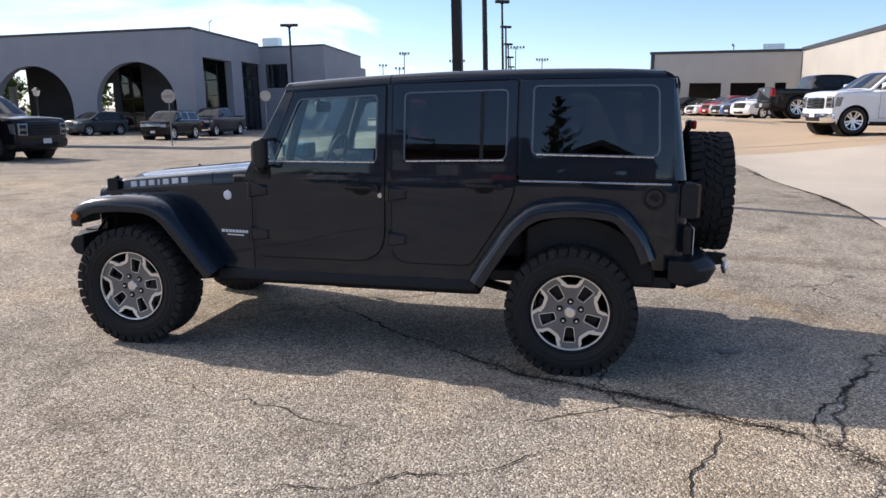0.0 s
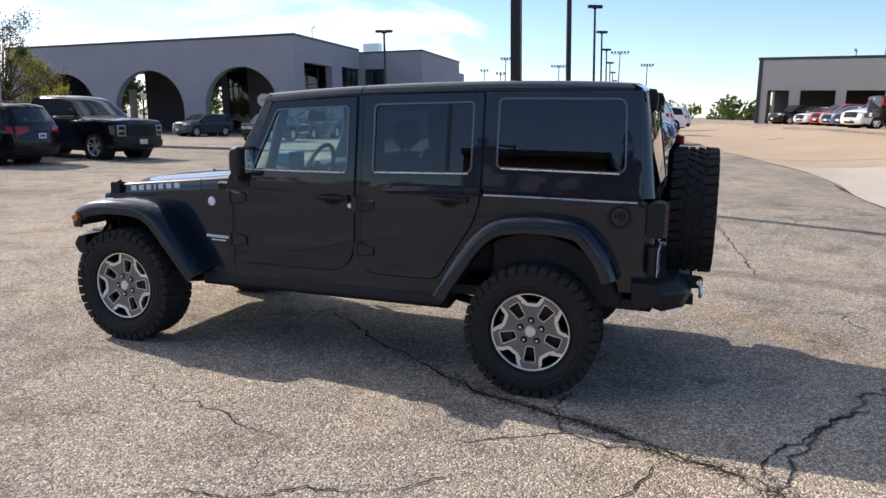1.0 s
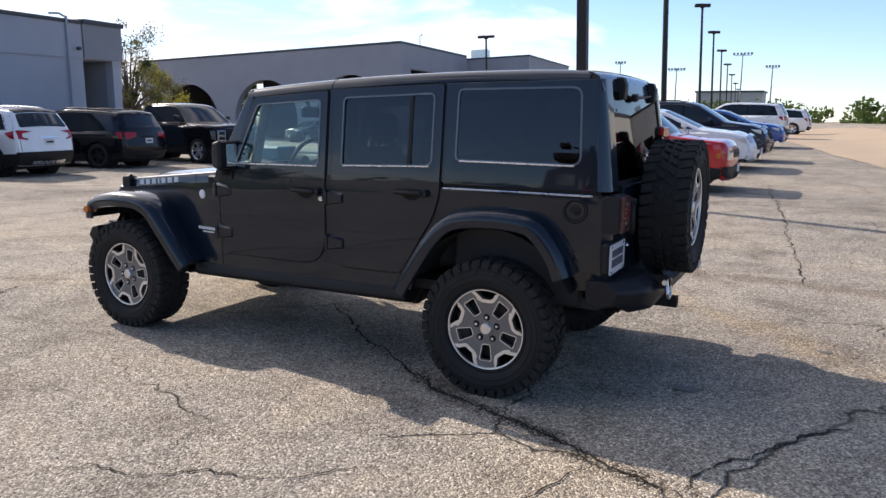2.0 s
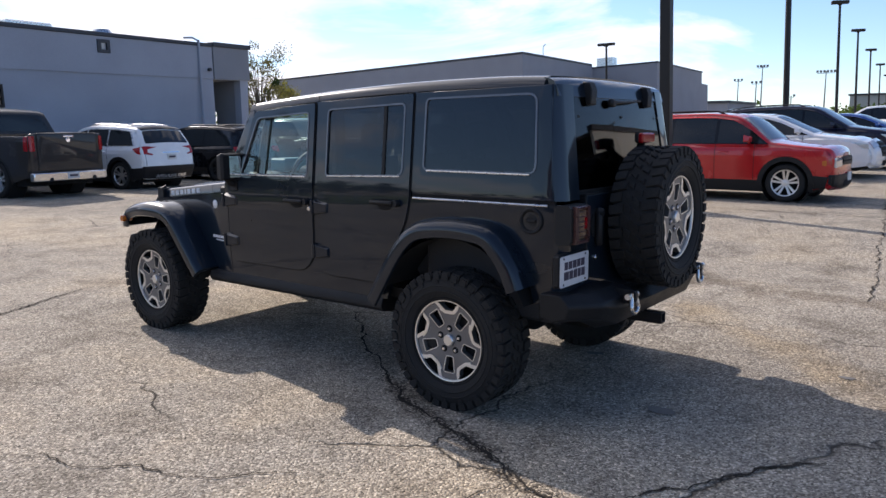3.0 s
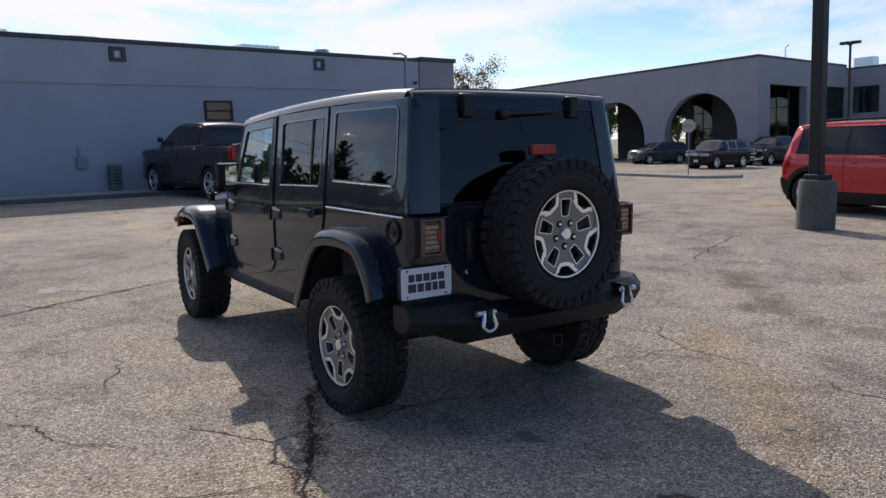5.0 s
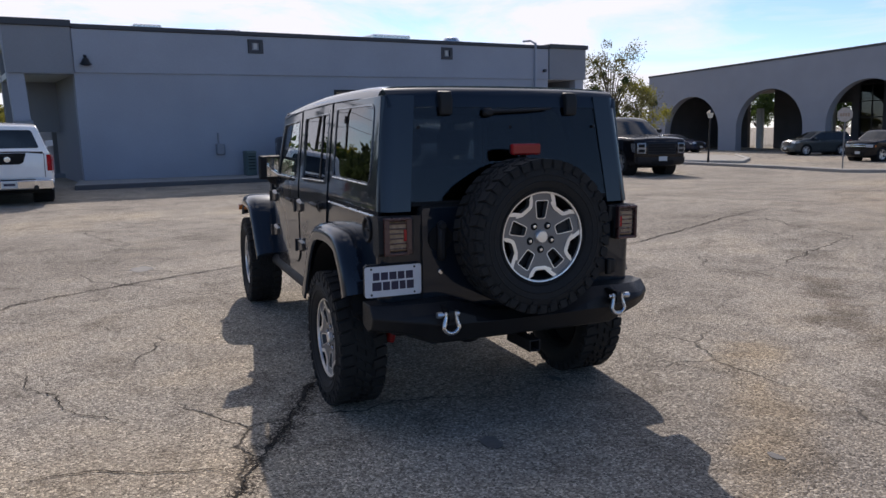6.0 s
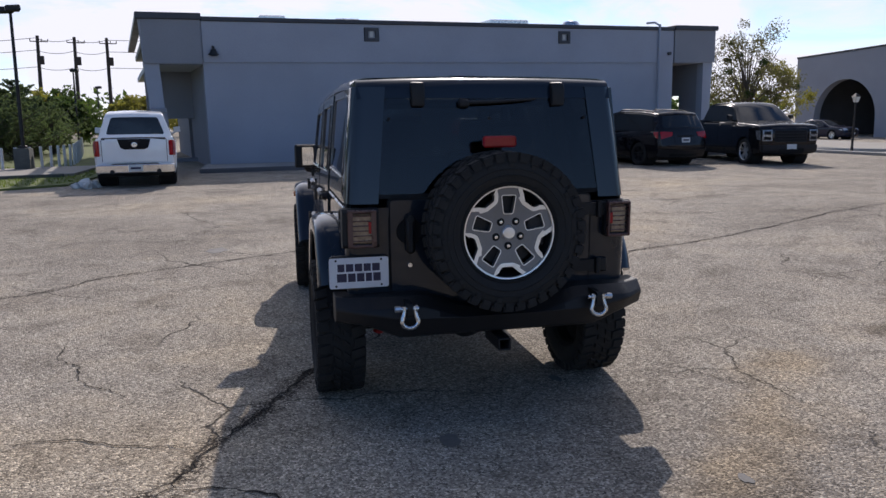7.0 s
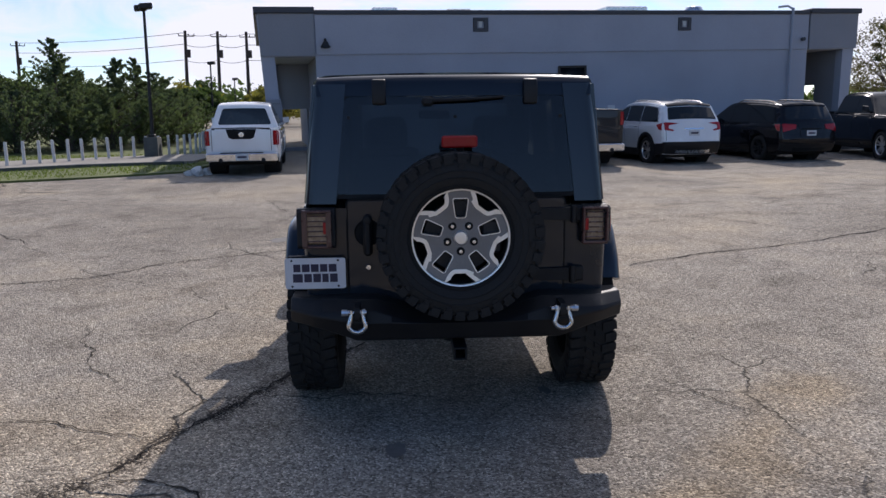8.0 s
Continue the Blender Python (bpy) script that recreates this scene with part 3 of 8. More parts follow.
part("parapet_cap", bm, CAP, SERVICE, "dark parapet cap", 0)
bm = bmesh.new()
box(bm, 0.42, 0.90, -0.13, 0.3, 1.95, 2.10, 0.02)
box(bm, 0.46, 0.92, -0.08, 0.3, -0.3, 1.95)
part("pilaster", bm, STUCCO_BAND, SERVICE, "", 0)
bm = bmesh.new()
box(bm, 2.1, 2.4, 0.35, 5.6, -0.4, 4.7)
box(bm, 2.1, W - 2.0, 12.6, 13.0, -0.4, 4.7)
box(bm, W - 2.3, W - 2.0, 0.35, 3.0, -0.4, 4.7)
box(bm, W - 2.3, W - 2.0, 4.2, 13.0, -0.4, 4.7)
box(bm, 2.1, 2.4, 7.0, 13.0, -0.4, 4.7)
box(bm, 0.5, 0.9, 4.2, 4.8, -0.4, 4.7)
box(bm, W - 0.4, W, 3.6, 4.2, -0.4, 4.7)
plate(bm, rect(0.35, 3.9, -0.4, 4.7), [rect(1.5, 2.5, 1.55, 2.15)], 0.0, 0.3, lambda u, v, w: Vector((W - 0.36 + w, u, v)))
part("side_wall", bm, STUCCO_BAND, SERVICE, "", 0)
bm = bmesh.new()
box(bm, 0.5, 2.1, 4.4, 4.8, 1.75, 4.0)
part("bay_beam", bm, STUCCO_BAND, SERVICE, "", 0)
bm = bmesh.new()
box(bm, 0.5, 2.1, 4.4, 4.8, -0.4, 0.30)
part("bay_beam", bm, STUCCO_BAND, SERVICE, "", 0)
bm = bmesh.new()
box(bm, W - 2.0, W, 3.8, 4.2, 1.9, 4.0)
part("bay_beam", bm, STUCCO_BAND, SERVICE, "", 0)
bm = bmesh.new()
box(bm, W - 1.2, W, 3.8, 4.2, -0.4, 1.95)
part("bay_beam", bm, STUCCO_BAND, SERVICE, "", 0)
bm = bmesh.new()
box(bm, 0.5, 2.1, 0.35, 12.8, 3.42, 3.6)
part("bay_soffit", bm, SOFFIT, SERVICE, "", 0)
bm = bmesh.new()
box(bm, W - 2.0, W, 0.35, 12.8, 3.45, 3.6)
part("bay_soffit", bm, SOFFIT, SERVICE, "", 0)
bm = bmesh.new()
box(bm, 0.5, W + 0.1, 0.2, 13.0, 4.35, 4.55)
part("flat_roof", bm, CONCRETE, SERVICE, "", 0)
for x in (7.65, 15.27):
    bm = bmesh.new()
    plate(bm, rect(x - 0.25, x + 0.25, 4.17, 4.61), [rect(x - 0.13, x + 0.13, 4.27, 4.51)], 0.01, 0.085, on_service)
    f = part("wall_vent", bm, CAP, SERVICE, "dark square vent frame", 0)
    bm = bmesh.new()
    plate(bm, rect(x - 0.06, x + 0.06, 4.31, 4.50), [], 0.01, 0.03, on_service)
    part("vent_core", bm, PALE_PAINT, f, "", 0)
bm = bmesh.new()
tube(bm, [(2.42, -0.05, 3.95), (2.42, -0.16, 3.93), (2.42, -0.20, 3.84)], 0.04, 8)
lathe(bm, [(0.0, -0.02), (0.05, -0.015), (0.085, 0.02), (0.10, 0.07), (0.125, 0.12), (0.165, 0.155), (0.16, 0.165), (0.115, 0.13), (0.0, 0.10)], Matrix.Translation((2.42, -0.2, 3.86)) @ pose(0, 0, 0, -70), 20)
lamp = part("wall_lamp", bm, BRONZE, SERVICE, "bronze bell-shaped wall lamp", 40)
bm = bmesh.new()
lathe(bm, [(0.0, 0.11), (0.085, 0.115), (0.095, 0.15), (0.07, 0.20), (0.0, 0.215)], Matrix.Translation((2.42, -0.2, 3.86)) @ pose(0, 0, 0, -70), 20)
part("lamp_glass", bm, CLEAR_LENS, lamp, "clear lamp glass", 40)
bm = bmesh.new()
tube(bm, [(19.68, -0.10, 4.95), (19.68, -0.10, 0.1)], 0.05, 8)
tube(bm, [(19.68, -0.10, 4.9), (19.68, 0.2, 5.05), (19.5, 0.5, 5.05)], 0.04, 8)
part("downpipe", bm, STUCCO_B, SERVICE, "", 40)
bm = bmesh.new()
tube(bm, [(20.14, -0.1, 3.82), (20.14, -0.22, 3.82)], 0.07, 10)
part("wall_camera", bm, CAP, SERVICE, "", 40)
bm = bmesh.new()
plate(bm, rect(10.45, 11.5, 2.30, 3.0), [rect(10.52, 11.43, 2.37, 2.62), rect(10.52, 11.43, 2.68, 2.93)], 0.0, 0.06, on_service)
wf = part("window", bm, BRONZE, SERVICE, "small dark window", 0)
for z0, z1 in ((2.37, 2.62), (2.68, 2.93)):
    bm = bmesh.new()
    plate(bm, rect(10.52, 11.43, z0, z1), [], 0.01, 0.03, on_service)
    part("pane", bm, GLASS_BUILDING, wf, "", 0)
for x, w, d, h in ((4.3, 0.9, 1.5, 0.45), (7.0, 0.9, 1.2, 0.4), (13.2, 1.7, 2.2, 0.5)):
    bm = bmesh.new()
    box(bm, x, x + w, 2.0, 2.0 + d, 4.55, 4.75 + h, 0.04)
    part("roof_unit", bm, ZINC, SERVICE, "grey rooftop unit", 0)
bm = bmesh.new()
lathe(bm, [(0.30, 0.0), (0.30, 0.35), (0.36, 0.38), (0.36, 0.5), (0.28, 0.62), (0.0, 0.66)], Matrix.Translation((16.6, 1.6, 4.55)) @ pose(0, 0, 0, 90), 20)
part("roof_vent", bm, ZINC, SERVICE, "domed roof vent", 40)
# small fittings on the wall
bm = bmesh.new()
box(bm, 6.1, 6.35, -0.22, 0.0, 0.9, 1.25, 0.02)
tube(bm, [(6.2, -0.05, 1.25), (6.2, -0.05, 1.6)], 0.03, 6)
part("meter_box", bm, STUCCO_BAND, SERVICE, "", 0)
bm = bmesh.new()
plate(bm, rect(12.35, 12.62, 1.15, 1.60), [], 0.0, 0.02, on_service)
part("wall_notice", bm, PALE_PAINT, SERVICE, "small white notice", 0)

# a small utility cabinet stands before the wall
UTILITY_GREEN = mat("utility_green", (0.085, 0.125, 0.12), 0.6, 0, 0.15, 4.0, 40.0, 0.1)
cabinet = thing("utility_cabinet", pose(-21.12, 2.02, 0.13, 0, 0, 10), "grey-green utility cabinet on the walk by the wall", "cabinet")
bm = bmesh.new()
box(bm, -0.2, 0.2, -0.16, 0.16, 0.0, 0.76, 0.02)
part("body", bm, UTILITY_GREEN, cabinet, "", 30)
bm = bmesh.new()
hull(bm, [(x, y, z) for x, y, z in ((-0.23, -0.19, 0.74), (0.23, -0.19, 0.74), (-0.23, 0.19, 0.74), (0.23, 0.19, 0.74), (-0.18, -0.14, 0.80), (0.18, -0.14, 0.80), (-0.18, 0.14, 0.80), (0.18, 0.14, 0.80))])
part("lid", bm, UTILITY_GREEN, cabinet, "", 30)
bm = bmesh.new()
for k in range(5):
    box(bm, 0.198, 0.208, -0.11, 0.11, 0.20 + 0.1 * k, 0.23 + 0.1 * k)
part("louvre", bm, SEAM, cabinet, "", 0)

# raised walk and kerb before the service building
KERB_DARK = mat("kerb_dark", (0.11, 0.11, 0.115), 0.9, 0, 0.2, 1.0, 30.0, 0.3, 40.0)


def kerb_run(name, pts, width, height, label, material=CONCRETE):
    bm = bmesh.new()
    rows = []
    for i, (x, y) in enumerate(pts):
        a, b = Vector(pts[max(i - 1, 0)]), Vector(pts[min(i + 1, len(pts) - 1)])
        d = (b - a).normalized()
        nrm = Vector((-d.y, d.x)) * width / 2
        z = ground_height(x, y)
        rows.append([(x - nrm.x, y - nrm.y, z - 0.1), (x - nrm.x, y - nrm.y, z + height - 0.02), (x - nrm.x * 0.8, y - nrm.y * 0.8, z + height), (x + nrm.x * 0.8, y + nrm.y * 0.8, z + height), (x + nrm.x, y + nrm.y, z + height - 0.02), (x + nrm.x, y + nrm.y, z - 0.1)])
    loft(bm, rows)
    return tagged(finish(name, bm, material, 30), label, "kerb", "", "structure")


bm = bmesh.new()
plate(bm, [(-18.62, -3.1), (-22.30, 17.3), (-25.6, 17.8), (-21.3, -3.1)], [], -0.1, 0.13, lambda u, v, w: Vector((u, v, w)))
tagged(finish("pavement", bm, CONCRETE, 0), "shaded concrete walk beside the service building", "pavement", "", "structure")
kerb_run("kerb", [(-18.6, -3.1), (-19.86, 3.9), (-21.12, 10.9), (-22.28, 17.3)], 0.16, 0.13, "dark concrete kerb before the service building", KERB_DARK)

# far workshop of cream metal
GARAGE = thing("workshop_building", pose(5.3, 69.8, 0.62, 0, 0, -13), "cream metal workshop with open roller doors", "building")
bm = bmesh.new()
plate(bm, rect(0, 12.9, -0.5, 6.15), [rect(0.9, 2.7, 0.0, 3.5), rect(3.6, 6.4, 0.0, 3.5), rect(7.2, 10.1, 0.0, 3.5), rect(10.9, 11.8, 2.2, 3.5)], 0.0, 0.3, lambda u, v, w: Vector((u, w, v)))
part("front_wall", bm, CREAM, GARAGE, "cream wall with roller doors", 0)
bm = bmesh.new()
plate(bm, rect(0.3, 30, -0.5, 6.15), [rect(6, 9, 0.4, 3.6), rect(12, 15, 0.4, 3.6)], 0.0, 0.3, lambda u, v, w: Vector((w, u, v)))
part("west_wall", bm, CREAM, GARAGE, "", 0)
bm = bmesh.new()
box(bm, -0.08, 12.9, -0.08, 0.3, 6.15, 6.38)
box(bm, -0.08, 0.3, 0.3, 30, 6.15, 6.38)
part("roof_edge", bm, CAP, GARAGE, "dark roof edge", 0)
bm = bmesh.new()
box(bm, 0.3, 40, 0.3, 30, 5.9, 6.1)
part("flat_roof", bm, CONCRETE, GARAGE, "", 0)
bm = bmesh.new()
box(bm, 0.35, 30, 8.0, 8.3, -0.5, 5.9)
part("inner_wall", bm, SHADED_INSIDE, GARAGE, "", 0)
bm = bmesh.new()
box(bm, 0.02, 0.34, -0.06, -0.005, -0.4, 6.15)
part("corner_trim", bm, CAP, GARAGE, "", 0)
bm = bmesh.new()
star = [polar(0.75 if k % 2 == 0 else 0.32, math.pi / 2 + math.pi * k / 5) for k in range(10)]
plate(bm, [(p.x + 2.4, p.y * 1.5 + 3.4) for p in star], [], -0.03, 0.0, lambda u, v, w: Vector((w, u, v)))
part("wall_emblem", bm, YELLOW, GARAGE, "yellow painted emblem", 0)
bm = bmesh.new()
box(bm, 9.6, 11.4, 3.0, 5.0, 6.1, 7.1)
part("roof_unit", bm, ZINC, GARAGE, "", 0)
# its wing comes forward to the east
bm = bmesh.new()
wing = lambda u, v, w: GARAGE.matrix_world.inverted() @ Vector((17.9 + 0.6 * u / 32.0 + w, 66.9 - u, v + 0.75))
plate(bm, rect(0, 33, -0.5, 6.05), [rect(1.2, 4.0, 0, 2.9), rect(10.5, 14.0, 0.0, 3.2), rect(16.0, 20.0, 0, 3.2)], 0.0, 0.3, wing)
part("wing_wall", bm, CREAM, GARAGE, "", 0)
bm = bmesh.new()
plate(bm, rect(-0.1, 33.1, 6.05, 6.35), [], -0.1, 0.5, wing)
part("wing_edge", bm, CAP, GARAGE, "", 0)
bm = bmesh.new()
plate(bm, rect(-0.1, 33.1, -0.5, 5.8), [], 5.0, 5.3, wing)
plate(bm, rect(-0.1, 33.1, 5.8, 6.0), [], 0.3, 20.0, wing)
part("wing_inside", bm, SHADED_INSIDE, GARAGE, "", 0)

# low building and hedge trees behind the walk, seen only as reflections
BRICK_RED = mat("brown_brick_wall", (0.11, 0.045, 0.035), 0.85, 0, 0.2, 0.8, 18.0, 0.2, 40.0)
BEHIND = thing("low_building", pose(-14.6, -46, 0), "long brown brick building across the street", "building")
bm = bmesh.new()
plate(bm, rect(0, 10.4, 0, 8.4), [rect(0.8 + 3.1 * k, 2.9 + 3.1 * k, 3.4 - 2.6 * (k % 2), 6.6) for k in range(3)], -0.3, 0.0, lambda u, v, w: Vector((u, w, v)))
part("wall", bm, BRICK_RED, BEHIND, "", 0)
bm = bmesh.new()
box(bm, 0, 10.4, -8, -7.7, 0, 8.4)
part("back_wall", bm, BRICK_RED, BEHIND, "", 0)
bm = bmesh.new()
box(bm, -0.2, 10.6, -8.2, 0.2, 8.4, 8.8)
part("roof", bm, CAP, BEHIND, "", 0)
for k in range(3):
    bm = bmesh.new()
    box(bm, 0.8 + 3.1 * k, 2.9 + 3.1 * k, -0.2, -0.17, 3.4 - 2.6 * (k % 2), 6.6)
    part("window", bm, CREAM, BEHIND, "pale blinds", 0)

GABLED = thing("gabled_house", pose(1.0, -41, 0), "dark gabled house across the street", "house")
bm = bmesh.new()
plate(bm, [(-5, 0), (5, 0), (5, 6.2), (0, 8.0), (-5, 6.2)], [rect(-3.4, -2.0, 3.6, 5.4), rect(1.6, 3.0, 3.6, 5.4)], -9.0, 0.0, lambda u, v, w: Vector((u, w, v)))
part("wall", bm, BRICK_RED, GABLED, "", 0)
for s in (-1, 1):
    bm = bmesh.new()
    hull(bm, [(0, y, z) for y in (-9.4, 0.5) for z in (8.0, 8.35)] + [(s * 5.7, y, z) for y in (-9.4, 0.5) for z in (5.95, 6.25)])
    part("roof", bm, CAP, GABLED, "", 0)

# concrete lot to the east, laid over the asphalt: a pale slab, then tan stained ones
PALE_SLAB = mat("pale_slab", (0.46, 0.405, 0.325), 0.88, 0, 0.14, 0.5, 24.0, 0.3, 45.0)


def slab(name, ys, material, label):
    bm = bmesh.new()
    rows = []
    for y in ys:
        x0 = 4.02 - 0.03 * max(0.0, y - 5.5) - 0.17 * max(0.0, y - 13.0) + 0.05 * math.sin(y)
        rows.append([bm.verts.new((x, y, ground_height(x, y) + 0.012)) for x in (x0 + q for q in (0.0, 0.3, 0.6, 0.9, 1.2, 1.6, 2.0, 2.5, 3.0, 3.5, 4.0, 4.5, 5.0, 5.5, 6.0, 7.0, 9.0, 12.0, 16.0, 24.0, 40.0, 70.0))])
    for a, b in zip(rows, rows[1:]):
        for i in range(len(a) - 1):
            bm.faces.new((a[i], a[i + 1], b[i + 1], b[i]))
    tagged(finish(name, bm, material, 60), label, "pavement", "", "structure")


slab("concrete_apron", [4.0 + 0.5 * k for k in range(26)], PALE_SLAB, "pale concrete apron beside the asphalt")
slab("concrete_lot", [16.505 + 0.5 * k for k in range(20)] + [27.0, 31.0, 36.0, 42.0, 50.0, 60.0, 75.0], TAN_CONCRETE, "tan concrete lot sloping up beyond the apron")

# -- the off-road car --
CAR = thing("off_road_car", pose(0, 0.04, 0), "dark blue-grey four-door off-road car with mud tyres parked on asphalt", "car")


def body_half(x, z):
    """Half the body's width at a place along it and a height."""
    w = 0.772 + 0.016 * math.sin(min(1.0, max(0.0, (z - 0.45) / 0.75)) * math.pi * 0.75)
    if z > 1.2:
        w = 0.783 - 0.105 * (z - 1.2)
    if x < -2.12:
        w -= 0.135 * (-2.12 - x)
    if x > 0.45:
        w -= 0.02 * ((x - 0.45) / 0.2) ** 2
    return w


def side(s, off=0.0):
    return lambda u, v, w: Vector((u, s * (body_half(u, v) + off + w), v))


BENDS = [("v", z) for z in (0.7, 0.85, 1.0, 1.1, 1.2, 1.45)] + [("u", x) for x in (-2.7, -2.4, -2.12, 0.45, 0.52)]


def roof_z(x):
    return 1.828 - 0.0255 * max(0.0, -x) ** 2 - 0.012 * ease(0.2, 0.56, x)


# tyre and wheel, built once with its face towards -y
def tyre_mesh(bm):
    half = [(0.236, 0.098), (0.250, 0.114), (0.272, 0.129), (0.304, 0.138), (0.338, 0.136), (0.366, 0.126), (0.383, 0.108), (0.389, 0.06), (0.390, 0.0)]
    prof = [(r, -y) for r, y in half] + [(r, y) for r, y in reversed(half[:-1])]
    lathe(bm, prof, seg=64)
    lathe(bm, [(0.288, -0.1340), (0.292, -0.1395), (0.297, -0.1360)], seg=64)
    lathe(bm, [(0.318, -0.1375), (0.322, -0.1410), (0.327, -0.1370)], seg=64)


def block(bm, a0, a1, r0, r1, y0, y1, skew=0.0, taper=0.8):
    vs = []
    am, ym = (a0 + a1) / 2, (y0 + y1) / 2
    for r, k in ((r0, 1.0), (r1, taper)):
        for a, y in ((a0, y0), (a1, y0), (a1, y1), (a0, y1)):
            aa, yy = am + (a - am) * k + skew * (y - ym), ym + (y - ym) * k
            vs.append(bm.verts.new((r * math.cos(aa), yy, r * math.sin(aa))))
    for f in ((3, 2, 1, 0), (4, 5, 6, 7), (0, 1, 5, 4), (1, 2, 6, 5), (2, 3, 7, 6), (3, 0, 4, 7)):
        bm.faces.new([vs[i] for i in f])


def tread_mesh(bm):
    n = 38
    st = 2 * math.pi / n
    for k in range(n):
        a = k * st
        long = 0.018 if k % 2 else 0.0
        block(bm, a + 0.03 * st, a + 0.86 * st, 0.376, 0.4025, -0.132, -0.068 + long, 0.5, 0.90)
        block(bm, a + 0.53 * st, a + 1.36 * st, 0.376, 0.4025, 0.068 - long, 0.132, 0.5, 0.90)
        block(bm, a + 0.08 * st, a + 0.78 * st, 0.356, 0.3945, -0.1375, -0.118, 0.0, 0.92)
        block(bm, a + 0.58 * st, a + 1.28 * st, 0.356, 0.3945, 0.118, 0.1375, 0.0, 0.92)
        block(bm, a + 0.02 * st, a + 0.58 * st, 0.38, 0.402, -0.050 + long * 0.5, -0.006, -1.6)
        block(bm, a + 0.50 * st, a + 1.06 * st, 0.38, 0.402, 0.006, 0.050 - long * 0.5, -1.6)
        if k % 2:
            block(bm, a + 0.2 * st, a + 0.7 * st, 0.335, 0.353, -0.1415, -0.133, 0.0, 0.9)


def spoke_outlines():
    wins, gaps = [], []
    for k in range(5):
        a = math.pi / 2 + 2 * math.pi * k / 5
        d, t = polar(1, a), polar(1, a + math.pi / 2)
        wins.append(rounded([d * 0.088 - t * 0.021, d * 0.171 - t * 0.033, d * 0.171 + t * 0.033, d * 0.088 + t * 0.021], 0.009, 3))
        b = a + math.pi / 5
        d, t = polar(1, b), polar(1, b + math.pi / 2)
        arc = [polar(0.211, b + q * 0.092) for q in (-3.6, -2.4, -1.2, 0, 1.2, 2.4, 3.6)]
        gaps.append([*rounded([d * 0.160 + t * 0.030, d * 0.160 - t * 0.030, d * 0.186 - t * 0.050], 0.008, 2), *arc, d * 0.186 + t * 0.050])
    return wins, gaps


def wheel_face(u, v, w):
    r = math.hypot(u, v)
    return Vector((u, -(0.086 + 0.10 * max(0.0, r - 0.07) * 0.9 + w), v))


def wheel_on(parent, m, label):
    """A wheel under its car: the meshes are shared by all five."""
    hub = group_of("wheel", parent, label, m)
    if not WHEEL_PARTS:
        bm = bmesh.new()
        tyre_mesh(bm)
        first = part("tyre", bm, RUBBER, hub, "black mud tyre", 50)
        bm = bmesh.new()
        tread_mesh(bm)
        second = part("tread", bm, TREAD, hub, "chunky open tread blocks", 0)
        bm = bmesh.new()
        lathe(bm, [(0.238, -0.116), (0.230, -0.121), (0.214, -0.112), (0.206, -0.07), (0.200, 0.02), (0.206, 0.10), (0.228, 0.118)], seg=56)
        lathe(bm, [(0.0, 0.03), (0.2, 0.03)], seg=40)
        barrel = part("rim_barrel", bm, SEAM, hub, "", 40)
        bm = bmesh.new()
        lathe(bm, [(0.06, -0.045), (0.16, -0.045), (0.16, -0.02), (0.06, -0.02)], seg=40)
        box(bm, 0.09, 0.19, -0.07, 0.0, -0.08, 0.08, 0.015)
        disc = part("brake_disc", bm, DARK_METAL, hub, "", 40)
        wins, gaps = spoke_outlines()
        bm = bmesh.new()
        rings = [("u", 0.06 * q) for q in (-3, -2, -1, 0, 1, 2, 3)] + [("v", 0.06 * q) for q in (-3, -2, -1, 0, 1, 2, 3)]
        plate(bm, [polar(0.219, 2 * math.pi * q / 60) for q in range(60)], wins + gaps, -0.035, 0.0, wheel_face, rings)
        spokes = part("spokes", bm, WHEEL_GREY, hub, "dark silver five-spoke alloy face", 30)
        bm = bmesh.new()
        for g in gaps:
            plate(bm, inset(g, -0.018), [g], -0.004, 0.0045, wheel_face)
        lathe(bm, [(0.2075, -0.100), (0.2095, -0.1115), (0.221, -0.1145), (0.233, -0.1165), (0.239, -0.112)], seg=64)
        bright = part("machined_edge", bm, MACHINED, hub, "bright machined edges", 30)
        borders = []
        for g in wins:
            bm = bmesh.new()
            plate(bm, inset(g, -0.004), [g], -0.004, 0.002, wheel_face)
            borders.append(part("window_border", bm, MACHINED, hub, "", 30))
        bm = bmesh.new()
        lathe(bm, [(0.0, -0.108), (0.026, -0.107), (0.031, -0.101), (0.032, -0.08)], seg=28)
        cap = part("centre_cap", bm, MACHINED, hub, "silver centre cap", 30)
        nuts = []
        for k in range(5):
            a = -math.pi / 2 + 2 * math.pi * k / 5
            bm = bmesh.new()
            lathe(bm, [(0.0, -0.098), (0.008, -0.097), (0.0105, -0.092), (0.0105, -0.07)], pose(0.062 * math.cos(a), 0, 0.062 * math.sin(a)), seg=6)
            nuts.append(part("lug_nut", bm, CHROME, hub, "", 30))
            bm = bmesh.new()
            lathe(bm, [(0.0, -0.0872), (0.0185, -0.0872), (0.0195, -0.084)], pose(0.062 * math.cos(a), 0, 0.062 * math.sin(a)), seg=16)
            nuts.append(part("lug_pocket", bm, SEAM, hub, "", 30))
        # the alloy is a 17-inch wheel, a little larger than drawn above
        for q in (barrel, disc, spokes, bright, *borders, cap, *nuts):
            q.data.transform(Matrix.Diagonal((1.09, 1.0, 1.09, 1)))
        WHEEL_PARTS.extend([first, second, barrel, disc, spokes, bright, *borders, cap, *nuts])
    else:
        for p in WHEEL_PARTS:
            q = p.copy()
            scene.collection.objects.link(q)
            q.parent = hub
    return hub


